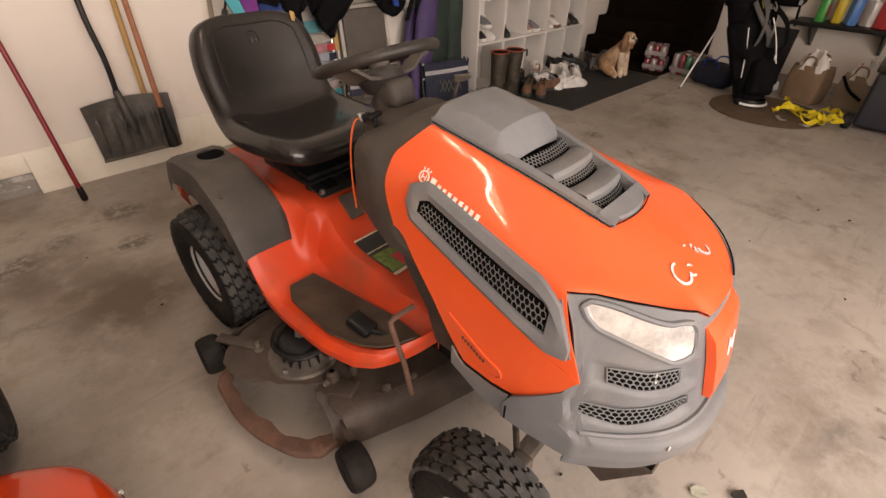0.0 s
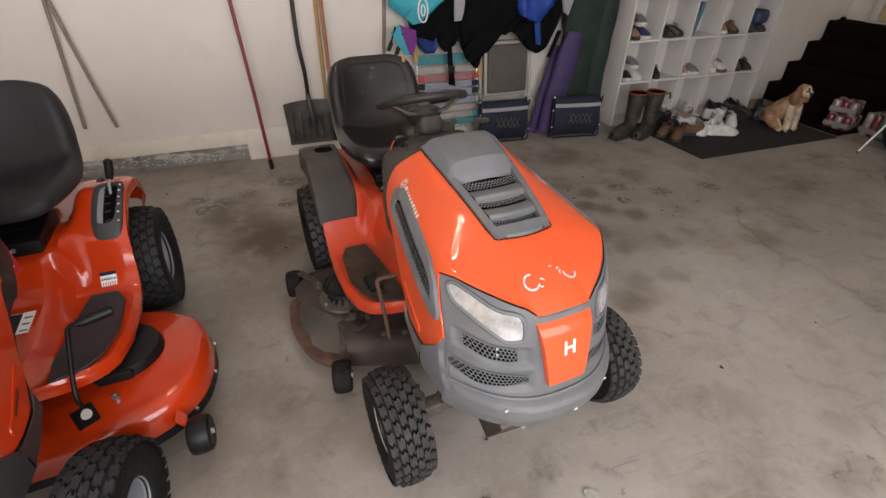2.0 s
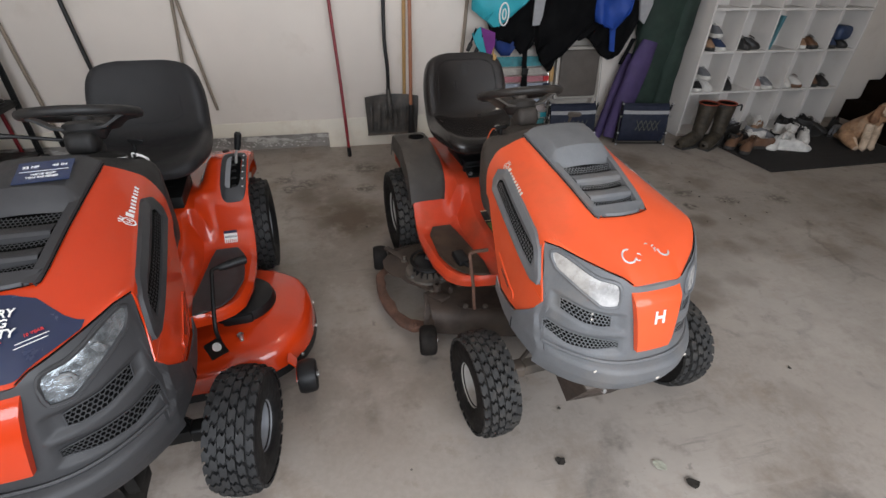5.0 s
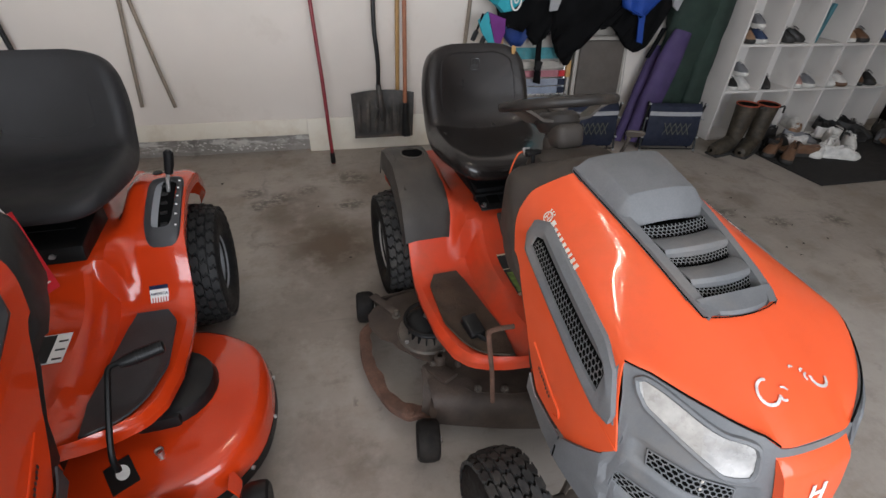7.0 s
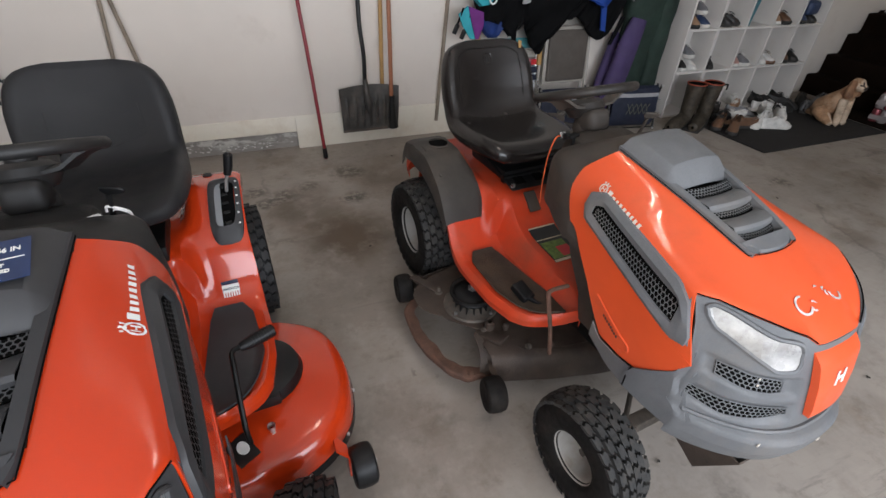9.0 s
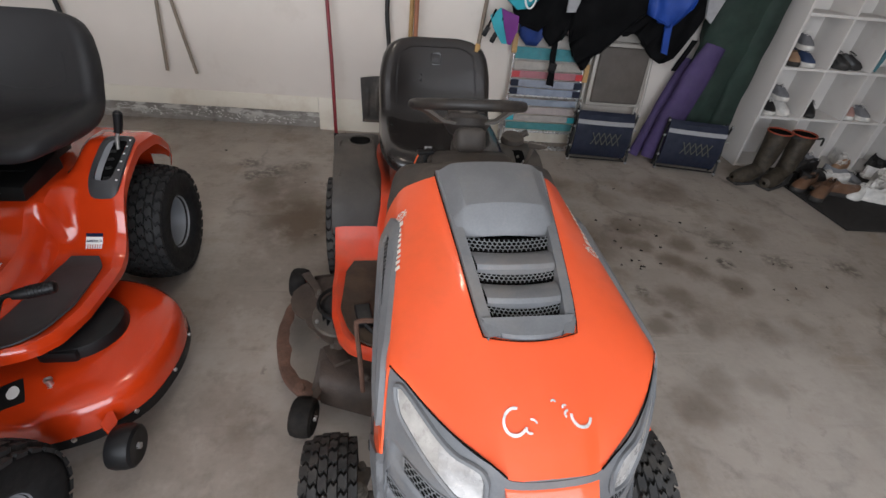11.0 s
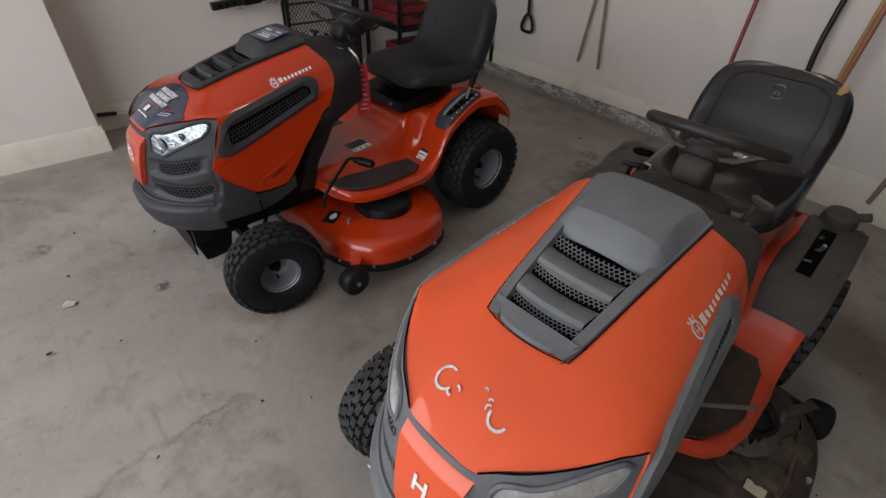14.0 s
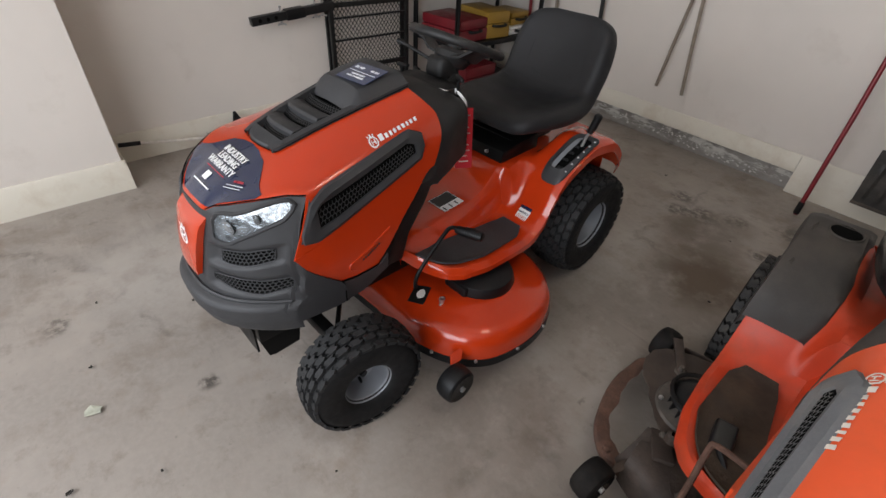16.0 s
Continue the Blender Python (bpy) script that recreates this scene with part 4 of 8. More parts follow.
def seat(parent, mats, old):
    """Moulded bucket seat: one thick padded body with a dished face and a rolled rim."""
    ox, oy, wide = (-.010, .028, .955) if old else (.03, .025, 1.01)
    # along the middle line: y, z, half width, padding, lean of the face, depth of the dish
    line = [(1.056, .672, .080, .012, 0, .0), (1.060, .684, .132, .030, 0, .0), (1.070, .695, .170, .044, 0, .05), (1.090, .705, .198, .052, 0, .15), (1.125, .711, .217, .055, 0, .3),
            (1.18, .709, .229, .056, 0, .55), (1.26, .702, .236, .056, 0, .8), (1.34, .696, .238, .056, 0, 1), (1.40, .697, .237, .056, 10, 1), (1.445, .707, .235, .055, 28, 1), (1.474, .728, .233, .053, 48, 1),
            (1.494, .760, .232, .050, 64, 1), (1.513, .80, .234, .049, 69, 1), (1.533, .85, .231, .047, 70, 1), (1.553, .900, .219, .044, 70, .9), (1.566, .930, .200, .040, 70, .65), (1.573, .946, .176, .034, 70, .4), (1.579, .956, .142, .025, 70, .15), (1.583, .962, .090, .010, 70, 0)]
    side = [(0, 0, 0), (.2, .04, 0), (.4, .16, 0), (.56, .34, 0), (.70, .62, 0), (.80, .88, 0), (.875, 1, 0), (.94, .85, -.03), (.98, .45, -.12), (1, 0, -.30), (1, 0, -.52), (.985, 0, -.74), (.94, 0, -.92), (.86, 0, -1), (.5, 0, -1), (0, 0, -1)]
    rings, tops = [], []
    for k in range(len(line) * 3 - 2):
        i, f = divmod(k, 3)
        a, b = line[i], line[min(i + 1, len(line) - 1)]
        y, z, h, pad, lean, dish = [p + (q - p) * f / 3 for p, q in zip(a, b)]
        y = y + (.11 if old else .05) * max(0, 1.34 - y)
        y, z = y + .05 * max(0, z - .74), z + .15 * max(0, z - .74)
        c, s_ = math.cos(math.radians(lean)), math.sin(math.radians(lean))
        at = lambda u, n: Vector((h * wide * u + ox, y + oy - s_ * n, z + c * n))
        half = [(u, .038 * d * dish + e * pad) for u, d, e in side]
        rings.append([at(u, n) for u, n in half] + [at(-u, n) for u, n in half[-2:0:-1]])
        tops.append(at)
    bm = skin([r + [r[0]] for r in rings], True, True)
    bmesh.ops.remove_doubles(bm, verts=bm.verts, dist=1e-5)
    for _ in range(2):
        bmesh.ops.smooth_vert(bm, verts=bm.verts, factor=.5, use_axis_x=True, use_axis_y=True, use_axis_z=True)
    bmesh.ops.recalc_face_normals(bm, faces=bm.faces)
    s = part("seat", bm, mats["vinyl"], parent, "worn moulded vinyl seat" if old else "black vinyl high-back seat", 80)
    tip = Vector((0, -.0005, .0005))
    if not old:
        lane = [rings[39][3], rings[36][3], rings[34][3], rings[33][2], rings[32][1], rings[32][0], rings[32][-1], rings[33][-2], rings[34][-3], rings[36][-3], rings[39][-3]]
        part("seam", tube(smooth_path([p + tip for p in lane], 3), .0018, 6), mats["vinyl"], s)
    part("seam", tube(smooth_path([rings[27][k] + tip for k in (5, 4, 3, 2, 1, 0, -1, -2, -3, -4, -5)], 2), .0018, 6), mats["vinyl"], s)
    if old:
        face_ = Matrix.Translation(rings[42][0] + Vector((0, -.001, 0))) @ pose(0, 0, 0, 70, 0, 0)
        ring = [face_ @ Vector((.018 * math.copysign(abs(math.cos(t)) ** .5, math.cos(t)), .021 * math.copysign(abs(math.sin(t)) ** .5, math.sin(t)), .0008)) for t in (2 * math.pi * k / 24 for k in range(24))]
        em = part("seat_emblem", tube(ring, .0026, 6, True), mats["vinyl"], s)
        for x0, x1, y0, y1 in ((-.009, -.005, -.012, .012), (.005, .009, -.012, .012), (-.005, .005, -.002, .002)):
            part("emblem_bar", moved(box(x0, y0, -.001, x1, y1, .003, .0008), face_), mats["vinyl"], em)
        lane = [rings[k][4] for k in range(33, 44, 2)] + [rings[45][3], rings[46][2], rings[46][1], rings[46][0], rings[46][-1], rings[46][-2], rings[45][-3]] + [rings[k][-4] for k in range(43, 32, -2)]
        part("seat_welt", tube(smooth_path([p + tip for p in lane], 3), .0034, 6), mats["vinyl"], s)
        part("tear_patch", moved(box(-.012, -.003, -.016, .012, .003, .016, .003), Matrix.Translation(rings[46][6]) @ pose(0, 0, 0, -20, 20, 25)), material("foam_tear", (0.42, .25, .09), .8), s, "torn spot with yellow foam")
    # bracket and springs under the cushion
    br = part("seat_bracket", join(box(-.14, 1.17, .558, .14, 1.44, .60, .008), box(-.11, 1.24, .60, .11, 1.40, .648, .01), box(-.15, 1.155, .556, .15, 1.18, .585, .004)), chassis if not old else black_plastic, parent)
    slope = lambda x0, x1, y0, y1, up: thick(skin([[(x, y, .546 + .26 * (y - 1.09) + up) for x in (x0, x1)] for y in (y0, y1)]), .004)
    part("seat_tray", bev(slope(-.15, .15, 1.09, 1.30, .012), .002, 1, 40), chassis if not old else black_plastic, br)
    for x in (-.09, 0, .09):
        part("seat_slot", slope(x - .022, x + .022, 1.115, 1.19, .0145), black_void, br)
    if not old:
        part("seat_pan_box", join(prism([(1.075, .540), (1.085, .585), (1.30, .612), (1.30, .545)], -.175, .175, "x", .006, 2)), chassis, br)
        for x in (-.15, .10):
            part("tray_bolt", lathe([(.0001, .010), (.007, .009), (.008, 0)], 6, Matrix.Translation((x, 1.078, .565)) @ pose(0, 0, 0, 78, 0, 0)), steel, br)
    for x in (-.135, .135):
        part("tray_bolt", lathe([(.0001, .012), (.009, .011), (.010, 0)], 6, Matrix.Translation((x, 1.11, .562))), steel, br)
    for x in (-.08, .08):
        part("seat_spring", tube([(x + .022 * math.cos(t), 1.40 + .022 * math.sin(t), .60 + .05 * t / 25) for t in [k * .5 for k in range(51)]], .004, 6), steel, br)
        part("seat_slot", box(x - .012, 1.1525, .564, x + .012, 1.1545, .578), black_void, br)
    return s


def steering(parent, mats):
    c = Matrix.Translation((0, .972, .957)) @ pose(0, 0, 0, -20, 0, 0) @ Matrix.Rotation(math.pi, 4, "X")
    rim_ = part("steering_wheel", tube([c @ Vector((.155 * math.cos(t), .155 * math.sin(t), 0)) for t in (2 * math.pi * k / 40 for k in range(40))], .0145, 10, True), mats["wheel"], parent)
    bm = lathe([(.0001, .020), (.045, .022), (.062, .034), (.066, .052), (.05, .078), (.03, .085), (.0001, .086)], 24, c)
    part("wheel_hub", bm, mats["wheel"], rim_)
    for t in (0.15, math.pi - .15, math.pi * 1.5):
        a, b = Vector((math.cos(t), math.sin(t), 0)), Vector((-math.sin(t), math.cos(t), 0))
        rows = []
        for r, w, z in ((.045, .045, .045), (.08, .042, .04), (.115, .036, .016), (.151, .042, .002)):
            rows.append([c @ (a * r + b * w + Vector((0, 0, z))), c @ (a * r + b * w * .5 + Vector((0, 0, z - .006))), c @ (a * r - b * w * .5 + Vector((0, 0, z - .006))), c @ (a * r - b * w + Vector((0, 0, z)))])
        part("spoke", thick(skin(rows), .008), mats["dash"], rim_)
    part("steering_column", join(lathe([(.05, 0), (.045, .07), (.03, .10), (.028, .16)], 20, Matrix.Translation((0, .905, .80)) @ pose(0, 0, 0, -22, 0, 0)), moved(rbox(.085, .085, .07, .025), Matrix.Translation((0, .905, .885)) @ pose(0, 0, 0, -16, 0, 0))), mats["dash"], parent)


def dash(parent, mats):
    n = 10
    rows = []
    curve = [along(BACK_CURVE, k / n) for k in range(n + 1)]
    for y, dz in ((.60, -.05), (.64, -.02), (.6575, -.004)):
        rows.append([(p.x * (.985 if y > .65 else .93), y, p.z + dz) for p in curve] + [(.247, y, interp(y, (.60, .69), (.62, .64)) + .03 * f) for f in (1, .5, 0)])
    for y, w, t in ((.675, .230, .903), (.70, .226, .894), (.74, .222, .882), (.785, .217, .868), (.815, .211, .857), (.838, .202, .846)):
        low = interp(y, (.55, .61, .69, .70, .775, .838), (.60, .61, .63, .64, .66, .67))
        sec = [(0, t), (.04, t), (.08, t - .001), (.12, t - .002), (w - .06, t - .004), (w - .035, t - .007), (w - .018, t - .014), (w - .006, t - .027), (w, t - .045), (w + .002, (t + low) / 2 + .02), (w + .003, low + .08)]
        f = interp(y, (.69, .75, .788), (.0, .55, 1.0))
        mix = [(p.x * .985 + (q[0] - p.x * .985) * f, p.z - .003 + (q[1] - p.z + .003) * f) for p, q in zip(curve, sec)]
        rows.append([(x, y, z) for x, z in mix] + [(.246 + (w + .003 - .246) * f, y, low + .05 * k) for k in (1, .5, 0)])
    full = [[(-x, y, z) for x, y, z in r[:0:-1]] + r for r in rows]
    full.append([(x * .96, .845, z - .008 if z > .76 else z) for x, y, z in full[-1]])
    bm = skin(full, False)
    rim = [bm.verts.new(p) for p in full[-1]]
    bm.faces.new(rim)
    d = part("dash_console", bm, mats["dash"], parent)
    mid = []
    for y, w, t, b in ((.79, .118, .862, .66), (.84, .120, .866, .67), (.885, .118, .858, .69), (.905, .110, .845, .71), (.92, .09, .82, .73)):
        mid.append([(-w, y, b), (-w, y, t - .03), (-w + .008, y, t - .01), (-w + .03, y, t), (0, y, t + .003), (w - .03, y, t), (w - .008, y, t - .01), (w, y, t - .03), (w, y, b)])
    part("column_cover", skin(mid, True, True), mats["dash"], d)
    rows = []
    for z, y0, y1, w in ((.34, .50, .58, .195), (.45, .535, .60, .205), (.55, .565, .66, .212), (.66, .60, .72, .208), (.72, .62, .77, .18)):
        rows.append([(-w, y1, z), (-w, y0, z), (w, y0, z), (w, y1, z)])
    part("console_leg", bev(skin(rows, True, True), .012, 2, 40), mats["dash"], d)
    bm = lathe([(.0001, .02), (.011, .02), (.013, .014), (.013, 0)], 14, Matrix.Translation((-.112, .885, .842)) @ pose(0, 0, 0, -30, 0, 0))
    part("ignition_lock", bm, black_plastic, d)
    part("dash_slot", moved(rbox(.034, .020, .016, .003), Matrix.Translation((.100, .697, .891)) @ pose(0, 0, 0, -14, 6, 0)), black_void, d)
    return d


def foot_pad(parent, mats, sign):
    shape = lambda y: (sign * interp(y, (.605, .65, .72, 1.0, 1.045), (.225, .215, .205, .235, .25)), sign * interp(y, (.605, .62, .66, .72, .80, 1.0, 1.045), (.245, .275, .318, .352, .375, .362, .335)))
    p = part("foot_pad", thick(pan_patch(0, 0, .605, 1.045, .006, 10, 26, shape), .005), mats["pad"], parent, "ribbed black rubber footrest pad")
    bm = bmesh.new()
    for k in range(13):
        y = .665 + k * .026
        a, b = shape(y)
        rows = [[(a + (b - a) * f, y + d + .02 * f, pan_z(a + (b - a) * f, y + .02 * f) + h) for f in (.06, .3, .6, .94)] for d, h in ((-.003, .0066), (.003, .0066))]
        bm = join(bm, thick(skin(rows), .0005))
    # dark strips laid on the pad paint its grooves' shade; older ones carry dirt
    part("pad_grooves", bm, black_void if mats["lens"] is lens_new else pad_dirt, p)


def emblem_bars(parent, mats, origin, right, up, length, tall, mat_, name="side_badge", flank=0):
    """The maker's badge: a plain crowned ring and bars in place of the name."""
    o, r, u = Vector(origin), Vector(right).normalized(), Vector(up).normalized()
    nrm = r.cross(u)

    def shape(*polys):
        bm = bmesh.new()
        for poly in polys:
            pts = [o + r * x + u * y + nrm * .0012 for x, y in poly]
            if flank:
                pts = [Vector((flank * (side_x(p.y, p.z) + .0025), p.y, p.z)) for p in pts]
            bm.faces.new([bm.verts.new(p) for p in pts])
        bmesh.ops.remove_doubles(bm, verts=bm.verts, dist=1e-5)
        return bm
    R = tall * .56
    ts = [2 * math.pi * k / 20 for k in range(21)]
    base = part(name, shape(*[((R * math.cos(a), R * math.sin(a)), (R * math.cos(b), R * math.sin(b)), (R * .74 * math.cos(b), R * .74 * math.sin(b)), (R * .74 * math.cos(a), R * .74 * math.sin(a))) for a, b in zip(ts, ts[1:])]), mat_, parent)
    for x, y, w, h in ((-.35, 0, .11, .45), (.35, 0, .11, .45), (0, 0, .235, .1)):
        part("badge_bar", shape([((x + i * w) * R, (y + j * h) * R) for i, j in ((-1, -1), (1, -1), (1, 1), (-1, 1))]), mat_, base)
    for x in (-.55, 0, .55):
        part("badge_point", shape([((x - .14) * R, (1.04 - .2 * abs(x)) * R), ((x + .14) * R, (1.04 - .2 * abs(x)) * R), ((x * 1.2 + .17) * R, (1.36 - .2 * abs(x)) * R), ((x * 1.2 - .17) * R, (1.36 - .2 * abs(x)) * R)]), mat_, base)
    if length:
        x, h = R * 1.35, tall
        widths = [.9, .6, .5, .6, .6, .6, .45, .6, .6]
        unit = (length - x) / (sum(widths) + len(widths) * .42)
        for i, w in enumerate(widths):
            top = h * (.46 if i else .66)
            part("badge_bar", shape([(x, -.25 * h), (x + w * unit, -.25 * h), (x + w * unit, top - .25 * h), (x, top - .25 * h)]), mat_, base)
            x += unit * (w + .42)
    return base


def side_badges(parent, mats, mat_):
    for sign in (1, -1):
        def at(y, z):
            return Vector((sign * (side_x(y, z) + .002), y, z))
        a, b = (at(.466, .812), at(.63, .840)) if sign > 0 else (at(.597, .824), at(.432, .796))
        emblem_bars(parent, mats, a, b - a, Vector((-sign * .75, 0, .7)), (b - a).length, .026, mat_, flank=sign)


def axle(parent, mats, sign_list=(1, -1)):
    bm = join(box(-.36, .235, .19, .36, .275, .235, .006), box(-.05, .20, .18, .05, .31, .27, .01))
    a = part("front_axle", bm, mats["under"], parent)
    for s in sign_list:
        part("steering_knuckle", join(moved(lathe([(.017, -.05), (.019, .02), (.022, .05)], 14), Matrix.Translation((s * .345, .255, .215))), tube([(s * .345, .255, .185), (s * .40, .258, .182)], .012, 8), box(s * .345 - .012, .19, .235, s * .345 + .012, .262, .247, .003)), mats["under"], a)
        part("king_pin", join(lathe([(.030, -.04), (.032, .010), (.026, .016), (.025, .060), (.016, .064), (.015, .078), (.0001, .080)], 14, Matrix.Translation((s * .318, .245, .236))), moved(rbox(.07, .05, .05, .01), Matrix.Translation((s * .275, .245, .225))), moved(rbox(.05, .085, .014, .005), Matrix.Translation((s * .318, .29, .246)) @ pose(0, 0, 0, 0, 0, s * 18)), lathe([(.0001, .016), (.010, .014), (.012, 0)], 6, Matrix.Translation((s * .308, .325, .253)))), mats["under"], a)
        part("tie_rod", tube([(s * .345, .19, .24), (s * .12, .36, .23), (0, .42, .25)], .008, 8), mats["under"], a)


def chin_bracket(parent):
    """Bent steel bracket under the bumper, with a square hole near its corner."""
    a, b, c, d = (Vector(p) for p in ((-.165, .005, .352), (.035, -.005, .352), (.005, .078, .200), (-.155, .090, .200)))
    bm = bmesh.new()
    us, vs = (0, .10, .34, 1), (0, .66, .90, 1)
    at = [[bm.verts.new(a.lerp(b, u).lerp(d.lerp(c, u), v)) for u in us] for v in vs]
    for j in range(3):
        for i in range(3):
            if (i, j) != (1, 1):
                bm.faces.new((at[j][i], at[j][i + 1], at[j + 1][i + 1], at[j + 1][i]))
    side = skin([[a, Vector((-.175, .25, .36))], [d, Vector((-.172, .25, .305))]])
    part("chin_bracket", join(thick(bm, .004), thick(side, .004)), rusty, parent, "rust-brown bent steel bracket")
    part("bracket_bolt", lathe([(.0001, .010), (.008, .009), (.009, 0)], 6, Matrix.Translation((-.08, .03, .30)) @ pose(0, 0, 0, 70, 0, 0)), steel, parent)


def chassis_parts(parent, mats):
    for s in (-1, 1):
        part("frame_rail", box(s * .145 - .015, .06, .26, s * .145 + .015, 1.60, .36, .004), chassis, parent)
    part("rear_block", box(-.16, 1.40, .26, .16, 1.62, .50, .01), chassis, parent)
    part("engine", join(box(-.17, .14, .36, .17, .50, .64, .03), lathe([(.11, 0), (.12, .03), (.12, .08), (.08, .10)], 20, Matrix.Translation((0, .32, .64)))), mats["under"], parent)
    if mats["chin"] is rusty:
        chin_bracket(parent)
    else:
        part("chin_plate", join(prism([(.035, .37), (.085, .155), (.105, .145), (.19, .150), (.21, .25), (.24, .36)], -.125, -.119, "x"), prism([(.035, .37), (.085, .155), (.105, .145), (.19, .150), (.21, .25), (.24, .36)], .119, .125, "x"), box(-.12, .088, .145, .12, .185, .152), box(-.125, .055, .19, .125, .061, .36)), mats["chin"], parent)
    part("transaxle", join(box(-.13, 1.38, .14, .13, 1.58, .30, .03), tube([(-.30, 1.448, .229), (.30, 1.448, .229)], .03, 12)), chassis, parent)
    part("rear_plate", thick(skin([[(x, 1.655, z) for x in (-.30, 0, .30)] for z in (.26, .44, .54)]), .006), mats["pan"], parent)


def deck_outline(front, scale=1.0):
    half = [(0, front), (.14, front + .006), (.30, .497), (.417, .522), (.51, .572), (.575, .65), (.604, .76), (.606, .865), (.585, .96), (.54, 1.03), (.44, 1.10), (.30, 1.14), (.12, 1.15), (0, 1.15)]
    p = smooth_path([(x, y, 0) for x, y in half], 4)
    return p


def deck_shell(front, ztop, zlow, hole=None):
    h = deck_outline(front)
    full = [(p.x, p.y) for p in h] + [(-p.x, p.y) for p in h[-2:0:-1]]
    c = Vector((0, .82))
    def ring(inset, z):
        out = []
        for x, y in full:
            v = Vector((x, y)) - Vector((max(-.33, min(.33, x)), .81))
            d = v.length
            v = v * max(0, (d - inset) / d)
            out.append((max(-.33, min(.33, x)) + v.x, .81 + v.y, z))
        return out
    rows = [ring(0, zlow), ring(.002, ztop - .07), ring(.006, ztop - .045), ring(.016, ztop - .022), ring(.032, ztop - .008), ring(.055, ztop), ring(.11, ztop + .004), ring(.14, ztop + .014), ring(.17, ztop + .014), ring(.24, ztop + .012), ring(.30, ztop + .012)]
    bm = skin(rows, True)
    if hole:
        cx, cy, rx, ry = hole
        kill = [f for f in bm.faces if ((f.calc_center_median().x - cx) / rx) ** 2 + ((f.calc_center_median().y - cy) / ry) ** 2 < 1 and f.calc_center_median().z > zlow + .03]
        bmesh.ops.delete(bm, geom=kill, context="FACES")
    return thick(bm, .004), full


def gauge_wheel(parent, mats, at, name, arm_from, turn=0):
    x, y, z = at
    m = Matrix.Translation(at) @ pose(0, 0, 0, 0, 90, turn)
    w = part(name, lathe([(.0001, .03), (.012, .031), (.05, .034), (.058, .028), (.062, .012), (.062, -.012), (.058, -.028), (.05, -.034), (.0001, -.03)], 28, m), mats["gauge"], parent)
    part("gauge_bolt", lathe([(.0001, .040), (.009, .040), (.010, .030)], 8, m), steel, w)
    part("gauge_arm", thick(skin([[(arm_from[0], arm_from[1] - .03, arm_from[2]), (arm_from[0], arm_from[1] + .03, arm_from[2])], [((x + arm_from[0]) / 2, (y + arm_from[1]) / 2 - .022, (z + arm_from[2]) / 2 + .015), ((x + arm_from[0]) / 2, (y + arm_from[1]) / 2 + .022, (z + arm_from[2]) / 2 + .015)], [(x - math.copysign(.036, x), y - .018, z - .005), (x - math.copysign(.036, x), y + .018, z - .005)]]), .006), mats["arm"], w)


